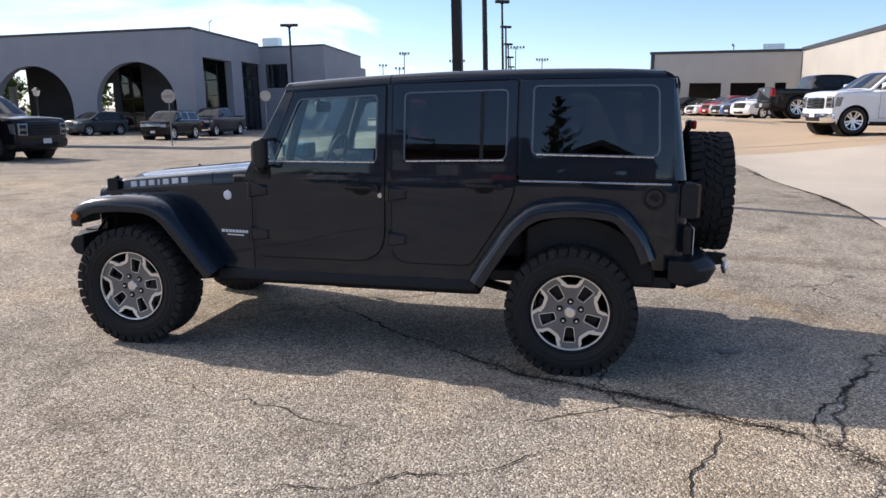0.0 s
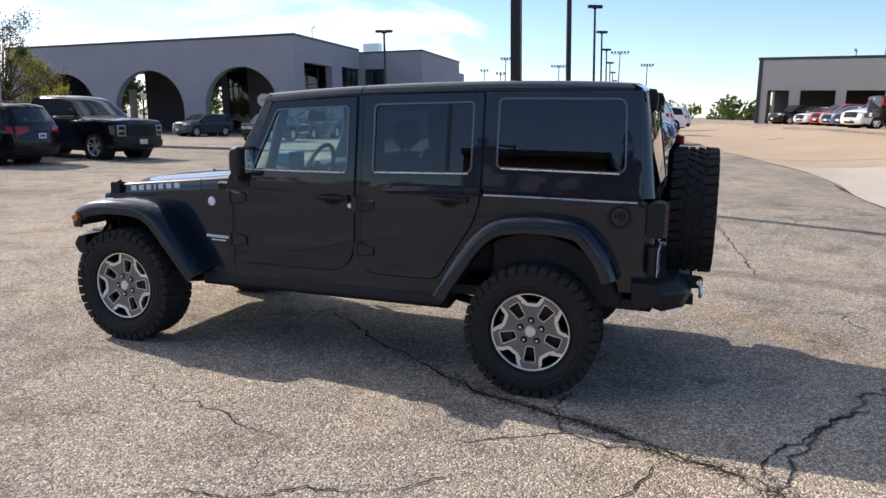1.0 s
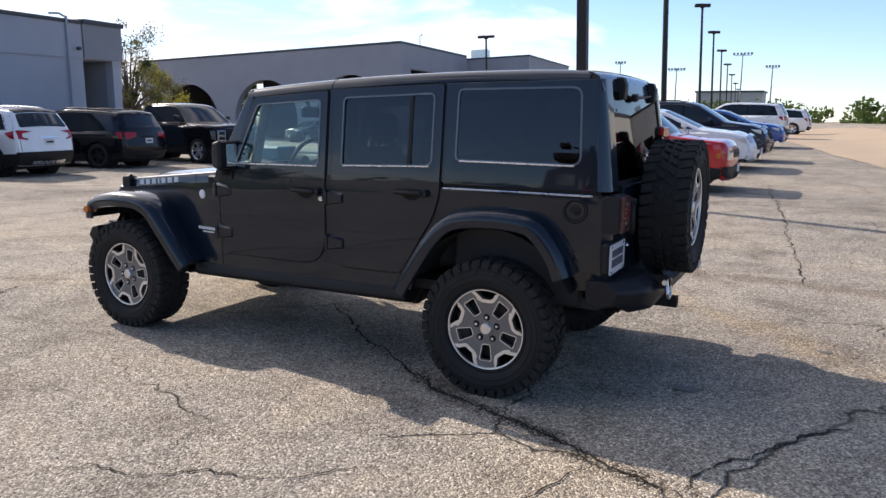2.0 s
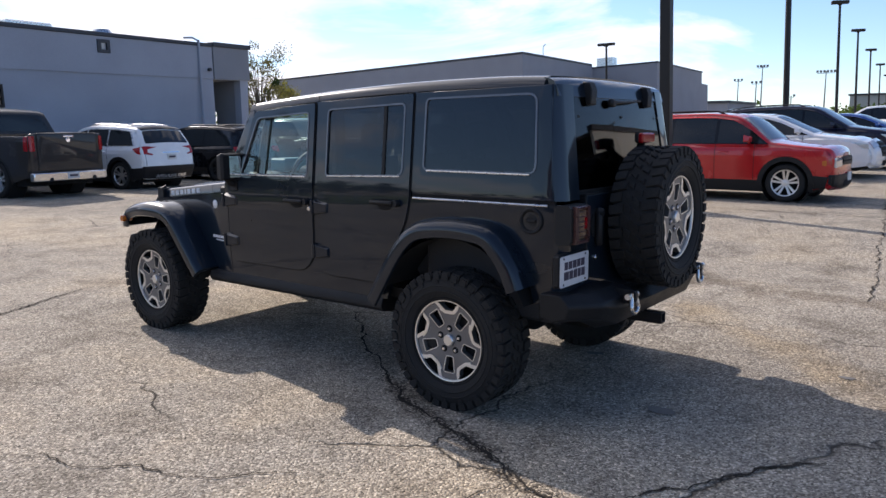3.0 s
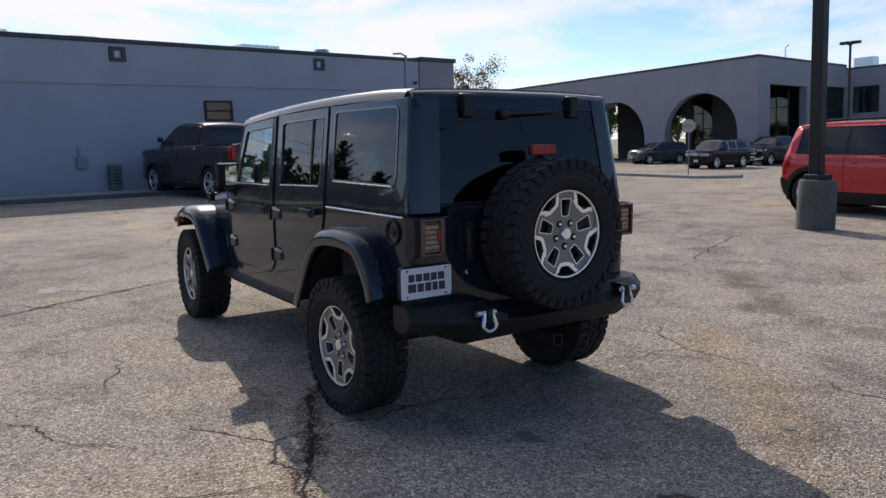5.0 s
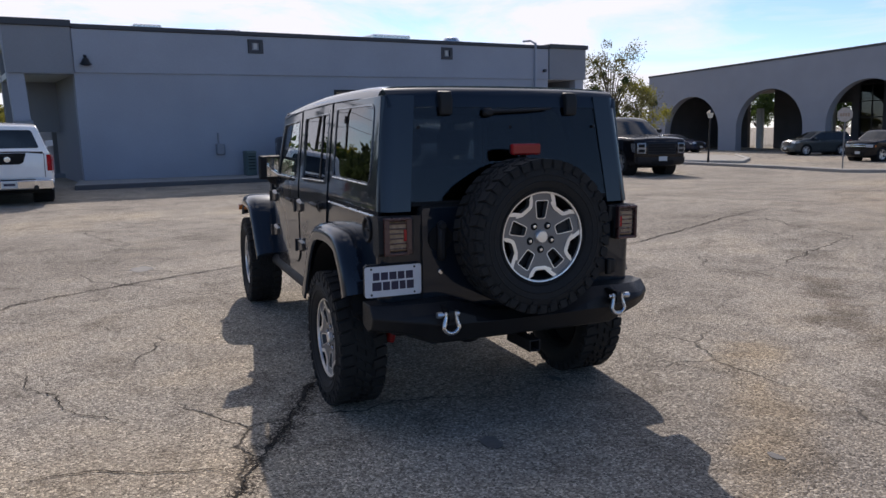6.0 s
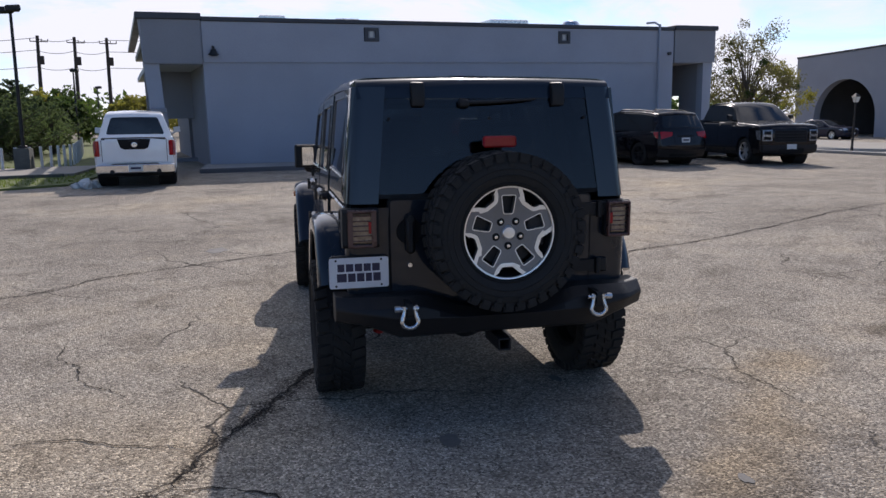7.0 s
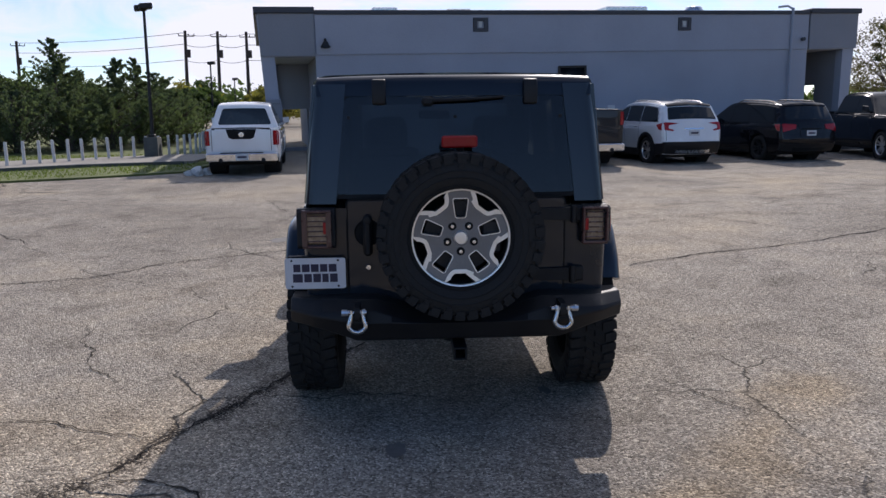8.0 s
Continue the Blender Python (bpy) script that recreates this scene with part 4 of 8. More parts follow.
WHEEL_PARTS = []
AXLE_Z = 0.358
FRONT_AXLE_Z = 0.374
random.seed(4)
wheel_on(CAR, pose(0, -0.800, AXLE_Z, 0, 180, 0), "rear wheel with mud tyre")
wheel_on(CAR, pose(-2.947, -0.800, FRONT_AXLE_Z, 0, 12, -1.5), "front wheel with mud tyre")
wheel_on(CAR, pose(0, 0.800, AXLE_Z, 0, 50, 180), "rear wheel with mud tyre")
wheel_on(CAR, pose(-2.947, 0.800, FRONT_AXLE_Z, 0, 85, 178.5), "front wheel with mud tyre")
wheel_on(CAR, pose(0.855, 0.0, 1.035, 0, 0, 90), "spare wheel on the tailgate")

# lower body sides, doors, hardtop sides
ARCH_REAR = [(-0.57, 0.50), (-0.52, 0.66), (-0.42, 0.82), (-0.30, 0.93), (-0.14, 0.985), (0.10, 0.99), (0.26, 0.95), (0.38, 0.85), (0.46, 0.70), (0.48, 0.62)]
TUB = [(-2.10, 0.50), *ARCH_REAR, (0.60, 0.62), (0.62, 0.63), (0.62, 1.148), (-0.36, 1.148), (-0.36, 1.185), (-2.10, 1.185)]
DOOR_F = rounded([(-2.075, 1.205), (-2.075, 0.60), (-1.20, 0.60), (-1.195, 1.10), (-1.195, 1.715), (-1.80, 1.672), (-1.985, 1.205)], [0.0, 0.07, 0.20, 0, 0.015, 0.03, 0], 6)
DOOR_R = rounded([(-1.145, 1.10), (-1.145, 0.60), (-0.635, 0.60), (-0.40, 0.98), (-0.365, 1.12), (-0.365, 1.748), (-1.145, 1.722)], [0, 0.12, 0.05, 0.12, 0.05, 0.015, 0.015], 6)
WIN_F = rounded([(-1.935, 1.238), (-1.250, 1.245), (-1.250, 1.655), (-1.765, 1.625)], [0.02, 0.03, 0.03, 0.03])
WIN_R = rounded([(-1.065, 1.255), (-0.425, 1.272), (-0.425, 1.690), (-1.065, 1.668)], [0.02, 0.045, 0.03, 0.03])
TOP_SIDE = [(-0.345, 1.168), (0.588, 1.168), (0.545, 1.762), (-0.345, 1.752)]
WIN_Q = rounded([(-0.265, 1.312), (0.482, 1.308), (0.462, 1.718), (-0.265, 1.712)], [0.03, 0.05, 0.05, 0.03])
FENDER = [(-3.30, 0.86), (-3.10, 0.92), (-2.75, 0.90), (-2.58, 0.80), (-2.46, 0.62), (-2.40, 0.50), (-2.105, 0.50), (-2.105, 1.098), (-3.28, 0.99)]

front_of, rear_of = {}, {}
for s in (-1, 1):
    bm = bmesh.new()
    plate(bm, TUB, [], -0.03, 0.0, side(s), BENDS)
    tub = part("tub_side", bm, PAINT, CAR, "", 30)
    bm = bmesh.new()
    plate(bm, FENDER, [], -0.03, 0.0, side(s), BENDS)
    part("front_fender", bm, PAINT, CAR, "", 30)
    bm = bmesh.new()
    plate(bm, TOP_SIDE, [WIN_Q], -0.03, 0.004, side(s), BENDS)
    top_side = part("hardtop_side", bm, PAINT, CAR, "", 30, 0.004)
    for name, outline, win, tint, note in (("front_door", DOOR_F, WIN_F, GLASS_FRONT, "front door with clear window"), ("rear_door", DOOR_R, WIN_R, GLASS_DARK, "rear door with privacy glass")):
        bm = bmesh.new()
        plate(bm, outline, [win], -0.022, 0.010, side(s), BENDS)
        door = part(name, bm, PAINT, CAR, note, 30, 0.004)
        (front_of if name == "front_door" else rear_of)[s] = door
        bm = bmesh.new()
        plate(bm, inset(outline, -0.008), [inset(win, -0.02)], -0.002, 0.002, side(s), BENDS)
        part("door_seam", bm, SEAM, door, "", 0)
        bm = bmesh.new()
        plate(bm, inset(win, -0.007), [inset(win, 0.003)], 0.004, 0.0135, side(s), BENDS)
        part("window_seal", bm, GASKET, door, "", 30)
        bm = bmesh.new()
        plate(bm, inset(win, -0.004), [], -0.002, 0.002, side(s), BENDS)
        pane = part("window_pane", bm, tint, door, "tinted glass" if tint is GLASS_DARK else "clear glass", 30)
        pane.visible_shadow = tint is GLASS_DARK
        if name == "rear_door":
            bm = bmesh.new()
            plate(bm, [(-0.590, 1.262), (-0.568, 1.262), (-0.568, 1.688), (-0.590, 1.688)], [], 0.001, 0.008, side(s), BENDS)
            part("window_divider", bm, BLACK_PLASTIC, door, "", 0)
        # handle: a bowl, a grip and the lock
        hx, hz = (-1.345, 1.075) if name == "front_door" else (-0.555, 1.105)
        y = lambda x, z, o: s * (body_half(x, z) + 0.010 + o)
        bm = bmesh.new()
        plate(bm, [(hx + 0.062 * math.cos(q * 0.3927), hz - 0.012 + 0.036 * math.sin(q * 0.3927)) for q in range(16)], [], -0.004, 0.002, side(s, 0.010))
        part("handle_bowl", bm, SEAM, door, "", 30)
        bm = bmesh.new()
        tube(bm, [(hx - 0.105, y(hx, hz, 0.008), hz), (hx - 0.085, y(hx, hz, 0.034), hz + 0.002), (hx + 0.05, y(hx, hz, 0.038), hz + 0.002), (hx + 0.085, y(hx, hz, 0.030), hz)], 0.0135, 10)
        lathe(bm, [(0.0, -0.034), (0.020, -0.032), (0.023, -0.026), (0.023, 0.0)], Matrix.Translation((hx + 0.10, y(hx, hz, 0.0), hz)) @ (pose(0, 0, 0, 0, 0, 180) if s > 0 else Matrix()), 20)
        part("door_handle", bm, BLACK_PLASTIC, door, "black grip handle", 40)
        if name == "front_door":
            bm = bmesh.new()
            lathe(bm, [(0.0, -0.010), (0.014, -0.010), (0.018, -0.006), (0.018, 0.0)], Matrix.Translation((-1.222, y(-1.22, 1.03, 0.0), 1.03)) @ (pose(0, 0, 0, 0, 0, 180) if s > 0 else Matrix()), 20)
            part("lock", bm, CHROME, door, "chrome key lock", 40)
        # strap hinges ahead of the door
        for hz in (1.045, 0.755):
            hx = -2.10 if name == "front_door" else -1.165
            bm = bmesh.new()
            b = s * (body_half(hx, hz) + 0.004)
            o = s * 0.034
            hull(bm, [(hx - 0.012, b, hz - 0.054), (hx - 0.012, b, hz + 0.052), (hx + 0.118, b, hz - 0.036), (hx + 0.118, b, hz + 0.032), (hx - 0.006, b + o, hz - 0.043), (hx - 0.006, b + o, hz + 0.036), (hx + 0.108, b + o * 0.6, hz - 0.026), (hx + 0.108, b + o * 0.6, hz + 0.018)])
            tube(bm, [(hx - 0.004, b + o * 1.05, hz - 0.045), (hx - 0.004, b + o * 1.05, hz + 0.045)], 0.012, 10)
            part("door_hinge", bm, PAINT, door, "", 30, 0.002)
    bm = bmesh.new()
    plate(bm, inset(WIN_Q, -0.006), [], -0.004, 0.002, side(s), BENDS)
    part("quarter_window", bm, GLASS_DARK, top_side, "dark privacy glass", 30)
    bm = bmesh.new()
    plate(bm, inset(WIN_Q, -0.008), [inset(WIN_Q, 0.003)], 0.0, 0.0085, side(s), BENDS)
    part("quarter_window_seal", bm, GASKET, top_side, "", 30)
    # added strips for the reflected gleam on the three side windows' lower edges
    for strip_of, run in ((front_of[s], ((-1.925, 1.232), (-1.58, 1.235), (-1.26, 1.238))), (rear_of[s], ((-1.055, 1.249), (-0.75, 1.257), (-0.44, 1.265))), (top_side, ((-0.24, 1.304), (0.1, 1.302), (0.45, 1.300)))):
        bm = bmesh.new()
        tube(bm, [(x, s * (body_half(x, z) + 0.011), z) for x, z in run], 0.0045, 6)
        part("edge_gleam", bm, ZINC, strip_of, "added bright strip for the window edge's gleam", 40)
    # seal between tub and hardtop
    bm = bmesh.new()
    plate(bm, [(-0.345, 1.147), (0.60, 1.147), (0.60, 1.169), (-0.345, 1.169)], [], -0.02, -0.002, side(s), BENDS)
    part("top_seal", bm, SEAM, top_side, "", 0)
    # added bright bar for the highlight on the tub's edge under the hardtop
    bm = bmesh.new()
    tube(bm, [(x, s * (body_half(x, 1.13) + 0.001), 1.143) for x in (-0.34, 0.0, 0.3, 0.45, 0.56)], 0.007, 8)
    part("tub_gleam", bm, ZINC, tub, "", 40)
    # pillar between the doors and roof rail above them
    bm = bmesh.new()
    plate(bm, [(-1.20, 1.18), (-1.135, 1.18), (-1.135, 1.735), (-1.20, 1.725)], [], -0.06, -0.004, side(s), BENDS)
    part("door_pillar", bm, PAINT, CAR, "", 30)
    bm = bmesh.new()
    plate(bm, [(-0.375, 1.18), (-0.335, 1.18), (-0.335, 1.755), (-0.375, 1.755)], [], -0.06, -0.002, side(s), BENDS)
    part("door_pillar", bm, PAINT, CAR, "", 30)
    # windscreen pillar
    bm = bmesh.new()
    hull(bm, [(x, s * y, z) for x, y, z in ((-2.165, 0.70, 1.10), (-2.075, 0.780, 1.10), (-2.06, 0.70, 1.10), (-1.985, 0.778, 1.21), (-1.805, 0.737, 1.685), (-1.862, 0.726, 1.700), (-1.872, 0.66, 1.70), (-1.80, 0.66, 1.70), (-2.165, 0.77, 1.10), (-2.145, 0.778, 1.16))])
    part("windscreen_pillar", bm, PAINT, CAR, "", 30, 0.006)
    # sill rail below the doors
    bm = bmesh.new()
    hull(bm, [(x, s * y, z) for x in (-2.36, -0.60) for y, z in ((0.66, 0.40), (0.775, 0.415), (0.795, 0.44), (0.795, 0.47), (0.775, 0.505), (0.66, 0.505))])
    part("rock_rail", bm, BLACK_STEEL, CAR, "black steel rail under the doors", 30, 0.006)

# fuel filler in the driver's rear quarter
bm = bmesh.new()
fm = Matrix.Translation((0.468, -body_half(0.468, 1.06), 1.06))
lathe(bm, [(0.070, 0.004), (0.070, -0.008), (0.065, -0.012), (0.057, -0.011), (0.050, 0.0), (0.046, 0.012), (0.0, 0.014)], fm, 36)
filler = part("fuel_filler", bm, BLACK_PLASTIC, CAR, "round black fuel filler", 30)
bm = bmesh.new()
lathe(bm, [(0.0, 0.0), (0.032, 0.0), (0.036, 0.006), (0.036, 0.014)], fm, 24)
box(bm, 0.44, 0.496, -body_half(0.468, 1.06) - 0.010, -body_half(0.468, 1.06) + 0.004, 1.052, 1.068, 0.004)
part("filler_cap", bm, BLACK_PLASTIC, filler, "", 30)

# roof: three pieces with rounded edges
def roof_ring(x, grow=0.0):
    z = roof_z(x)
    w = body_half(0, z - 0.06) + 0.004
    pts = []
    for q in range(-10, 11):
        t = q / 10
        a = abs(t)
        if a <= 0.7:
            y, h = a / 0.7 * (w - 0.075), 0.006 - 0.012 * (a / 0.7) ** 2
        else:
            k = (a - 0.7) / 0.3 * math.pi / 2
            y, h = w - 0.075 + 0.075 * math.sin(k), -0.006 - 0.062 * (1 - math.cos(k))
        pts.append((x, math.copysign(y, t), z + h))
    for q in range(10, -11, -1):
        t = q / 10
        pts.append((x, t * (w - 0.02), z - 0.075 if abs(t) > 0.9 else z - 0.045))
    return pts


for name, x0, x1, note in (("roof_panel", -1.865, -1.172, "removable front roof panel"), ("hardtop_roof", -1.166, 0.50, "hard roof")):
    bm = bmesh.new()
    n = 10
    loft(bm, [roof_ring(x0 + (x1 - x0) * i / n) for i in range(n + 1)])
    part(name, bm, PAINT, CAR, note, 40)
# rear of the hardtop: corner posts and a header round the lift glass
def corner_post(s):
    rings = []
    for z in (1.168, 1.35, 1.5, 1.65, 1.72, 1.765):
        k = (z - 1.168) / 0.597
        xr, w = 0.655 - 0.085 * k, body_half(0.0, z)
        pts = []
        for q in range(7):
            a = q / 6 * math.pi / 2
            pts.append((xr - 0.075 + 0.075 * math.sin(a), s * (w - 0.002 - 0.075 + 0.075 * math.cos(a)), z))
        pts += [(xr + 0.003, s * (w - 0.172), z), (xr - 0.03, s * (w - 0.172), z), (xr - 0.05, s * (w - 0.06), z), (xr - 0.09, s * (w - 0.03), z)]
        rings.append(pts)
    bm = bmesh.new()
    loft(bm, rings)
    return part("rear_corner_post", bm, PAINT, CAR, "", 40)


for s in (-1, 1):
    corner_post(s)
bm = bmesh.new()
rings = []
for q in range(-8, 9):
    y = q / 8 * 0.70
    e = 0.012 * (abs(q) / 8) ** 3
    zt = roof_z(0.5) - 0.002 - e
    rings.append([(0.485, y, zt), (0.525 - e, y, zt - 0.005), (0.555 - e, y, zt - 0.022), (0.572 - e, y, zt - 0.055), (0.586 - e, y, 1.705), (0.55, y, 1.70), (0.485, y, 1.73)])
loft(bm, rings)
part("rear_header", bm, PAINT, CAR, "", 40)
bm = bmesh.new()
GLASS_BACK = rounded([(-0.622, 1.202), (0.622, 1.202), (0.590, 1.722), (-0.590, 1.722)], [0.03, 0.03, 0.09, 0.09], 5)
back = lambda u, v, w: Vector((0.648 - 0.085 * (v - 1.205) / 0.56 + w + 0.004 - 0.010 * (u / 0.62) ** 2, u, v))
plate(bm, GLASS_BACK, [], 0.0, 0.005, back, [("u", q * 0.155) for q in range(-3, 4)])
lift_glass = part("lift_glass", bm, GLASS_LIFT, CAR, "dark rear lift glass", 30)
bm = bmesh.new()
plate(bm, inset(GLASS_BACK, -0.010), [inset(GLASS_BACK, 0.002)], -0.004, 0.003, back, [("u", q * 0.155) for q in range(-3, 4)])
part("glass_seal", bm, SEAM, lift_glass, "", 30)
bm = bmesh.new()
plate(bm, inset(GLASS_BACK, 0.001), [inset(GLASS_BACK, 0.013)], 0.0052, 0.0062, back, [("u", q * 0.155) for q in range(-4, 5)])
part("glass_border", bm, SEAM, lift_glass, "black edge band", 30)
for y in (-0.385, 0.385):
    bm = bmesh.new()
    hull(bm, [(x, y + dy, z) for x, z in ((0.560, 1.79), (0.600, 1.785), (0.618, 1.74), (0.612, 1.665), (0.585, 1.66)) for dy in (-0.034, 0.034)])
    part("glass_hinge", bm, BLACK_PLASTIC, lift_glass, "black lift-glass hinge", 30, 0.006)
bm = bmesh.new()
box(bm, 0.585, 0.625, -0.17, -0.11, 1.655, 1.70, 0.012)
tube(bm, [(0.612, -0.15, 1.680), (0.620, -0.02, 1.683), (0.618, 0.13, 1.690), (0.610, 0.25, 1.698)], 0.011, 8, True, 0.005)
part("rear_wiper", bm, BLACK_PLASTIC, lift_glass, "", 40)
for y in (-0.60, 0.60, 0.0):
    bm = bmesh.new()
    lathe(bm, [(0.0, -0.006), (0.008, -0.004), (0.009, 0.0)], Matrix.Translation((0.600, y * 0.9, 1.60)) @ pose(0, 0, 0, 0, 0, 90), 10)
    part("glass_bolt", bm, BLACK_PLASTIC, lift_glass, "", 40)

# tub's rear: rounded corners, panel and swing gate
for s in (-1, 1):
    bm = bmesh.new()
    rings = []
    for z in (0.60, 0.75, 0.95, 1.1, 1.148):
        w = body_half(0.0, z)
        rings.append([(0.60 + 0.068 * math.sin(a), s * (w - 0.068 + 0.068 * math.cos(a)), z) for a in (q / 6 * math.pi / 2 for q in range(7))] + [(0.668, s * 0.56, z), (0.64, s * 0.56, z), (0.64, s * (w - 0.06), z), (0.60, s * (w - 0.03), z)])
    loft(bm, rings)
    part("rear_corner", bm, PAINT, CAR, "", 40)
bm = bmesh.new()
GATE = rounded([(-0.555, 0.60), (0.555, 0.60), (0.555, 1.183), (-0.555, 1.183)], 0.02)
flat_back = lambda u, v, w: Vector((0.652 + w - 0.03 * max(0.0, v - 1.05), u, v))
plate(bm, GATE, [], -0.03, 0.022, flat_back, [("v", 1.05)])
gate = part("tailgate", bm, PAINT, CAR, "swing tailgate carrying the spare wheel", 30, 0.006)
bm = bmesh.new()
plate(bm, inset(GATE, -0.010), [], -0.02, 0.0175, flat_back, [("v", 1.05)])
part("gate_seam", bm, SEAM, gate, "", 0)
bm = bmesh.new()
lathe(bm, [(0.0, 0.0), (0.062, 0.0), (0.068, -0.004), (0.07, 0.006)], Matrix.Translation((0.678, -0.455, 1.02)) @ pose(0, 0, 0, 0, 0, 90), 28)
part("handle_bowl", bm, SEAM, gate, "", 30)
bm = bmesh.new()
box(bm, 0.675, 0.718, -0.478, -0.432, 0.905, 1.115, 0.014)
lathe(bm, [(0.0, -0.05), (0.018, -0.048), (0.021, -0.04), (0.021, 0.0)], Matrix.Translation((0.675, -0.455, 1.09)) @ pose(0, 0, 0, 0, 0, 90), 18)
part("gate_handle", bm, BLACK_PLASTIC, gate, "black gate handle", 40)
bm = bmesh.new()
lathe(bm, [(0.0, -0.014), (0.012, -0.013), (0.016, -0.008), (0.016, 0.0)], Matrix.Translation((0.674, -0.455, 0.842)) @ pose(0, 0, 0, 0, 0, 90), 18)
part("gate_lock", bm, CHROME, gate, "", 40)
for z in (1.105, 0.79):
    bm = bmesh.new()
    hull(bm, [(x, y, z + dz) for x in (0.67, 0.695) for y, h in ((0.28, 0.026), (0.60, 0.034)) for dz in (-h, h)])
    tube(bm, [(0.70, 0.60, z - 0.045), (0.70, 0.60, z + 0.045)], 0.016, 12)
    box(bm, 0.66, 0.692, 0.60, 0.66, z - 0.04, z + 0.04, 0.006)
    part("gate_hinge", bm, BLACK_STEEL, gate, "", 30, 0.003)
bm = bmesh.new()
lathe(bm, [(0.0, -0.11), (0.10, -0.11), (0.13, -0.02), (0.17, 0.0)], Matrix.Translation((0.675, 0.0, 1.035)) @ pose(0, 0, 0, 0, 0, 90), 24)
box(bm, 0.672, 0.71, -0.20, 0.34, 0.93, 1.14, 0.02)
part("spare_carrier", bm, BLACK_STEEL, gate, "", 30)
bm = bmesh.new()
tube(bm, [(0.70, 0.02, 1.15), (0.70, 0.02, 1.40), (0.735, 0.01, 1.47), (0.75, 0.01, 1.478)], 0.022, 10)
box(bm, 0.715, 0.75, -0.075, 0.095, 1.452, 1.512, 0.012)
stalk = part("brake_light_stalk", bm, BLACK_PLASTIC, gate, "", 40)
bm = bmesh.new()
box(bm, 0.742, 0.772, -0.078, 0.098, 1.452, 1.510, 0.008)
part("high_brake_light", bm, RED_LENS, stalk, "red high-mounted brake light", 30)

# tail lights with steel guards
for s in (-1, 1):
    bm = bmesh.new()
    box(bm, 0.62, 0.712, s * 0.635, s * 0.792, 0.948, 1.150, 0.016)
    lamp = part("tail_light", bm, BLACK_PLASTIC, CAR, "smoked tail light in a black guard", 30)
    bm = bmesh.new()
    box(bm, 0.70, 0.720, s * 0.66, s * 0.752, 0.972, 1.126, 0.008)
    part("lens", bm, DARK_LENS, lamp, "smoked red lens", 30)
    for k in range(6):
        z = 0.985 + 0.0255 * k
        bm = bmesh.new()
        box(bm, 0.712, 0.726, s * 0.655, s * 0.755, z, z + 0.0055, 0.002)
        part("guard_bar", bm, GUARD_RED, lamp, "", 30)
    bm = bmesh.new()
    for y in (0.648, 0.768):
        box(bm, 0.70, 0.732, s * (y - 0.008), s * (y + 0.008), 0.955, 1.143, 0.005)
    for z in (0.960, 1.138):
        box(bm, 0.70, 0.732, s * 0.645, s * 0.775, z - 0.008, z + 0.008, 0.005)
    part("guard", bm, GUARD_RED, lamp, "smoked red-brown guard", 30)
    bm = bmesh.new()
    box(bm, 0.648, 0.690, s * 0.788, s * 0.7965, 1.005, 1.095, 0.003)
    part("side_reflector", bm, RED_LENS, lamp, "red side reflector", 30)
    bm = bmesh.new()
    box(bm, 0.712, 0.7285, s * 0.652, s * 0.672, 1.025, 1.085, 0.003)
    part("reflector", bm, RED_LENS, lamp, "", 30)

# number plate bracket with the seller's white plate, lettering as plain bars
bm = bmesh.new()
box(bm, 0.64, 0.69, -0.875, -0.57, 0.735, 0.905, 0.012)
bracket = part("plate_bracket", bm, BLACK_PLASTIC, CAR, "", 30)
bm = bmesh.new()
plate(bm, rounded([(-0.880, 0.738), (-0.572, 0.738), (-0.572, 0.898), (-0.880, 0.898)], 0.014), [], 0.0, 0.003, lambda u, v, w: Vector((0.692 + w, u, v)))
plate_ob = part("plate", bm, WHITE_PLATE, bracket, "white seller's plate with two dark lines of lettering", 30)
widths = ([0.036, 0.039, 0.039, 0.037, 0.040], [0.050, 0.039, 0.039, 0.032, 0.039])
for row, (z, h) in enumerate(((0.826, 0.040), (0.772, 0.044))):
    y = -0.837 if row == 0 else -0.841
    for k, w in enumerate(widths[row]):
        bm = bmesh.new()
        box(bm, 0.6935, 0.6965, y, y + w, z, z + h, 0.001)
        part("letter_bar", bm, PLATE_INK, plate_ob, "", 0)
        y += w + 0.007
for y in (-0.845, -0.61):
    for z in (0.885, 0.751):
        bm = bmesh.new()
        lathe(bm, [(0.0, -0.004), (0.005, -0.003), (0.006, 0.0)], Matrix.Translation((0.695, y, z)) @ pose(0, 0, 0, 0, 0, 90), 10)
        part("screw", bm, DARK_METAL, plate_ob, "", 40)

# rear steel bumper, folded plate, with shackles and tow socket
bm = bmesh.new()
prof = [(0.60, 0.705), (0.80, 0.705), (0.872, 0.66), (0.885, 0.60), (0.845, 0.505), (0.72, 0.462), (0.60, 0.50)]
rings = []
HALF = [(0.0, 0.0, 0.0, 0.085), (0.20, 0.0, 0.0, 0.075), (0.34, 0.0, 0.0, 0.025), (0.42, 0.0, 0.0, 0.0), (0.52, 0.0, 0.0, 0.0), (0.68, 0.02, 0.055, 0.004), (0.73, 0.04, 0.065, 0.006), (0.855, 0.15, 0.070, 0.010)]
for y, cut, up, mid in [(-y, c, u, m) for y, c, u, m in reversed(HALF)] + HALF[1:]:
    rings.append([(max(0.56, x - cut * (x - 0.5) / 0.38), y, (z - mid if z > 0.6 else z + up * (0.7 - z) / 0.2)) for x, z in prof])
loft(bm, rings)
bumper = part("rear_bumper", bm, BLACK_STEEL, CAR, "angular black steel rear bumper", 20, 0.006)
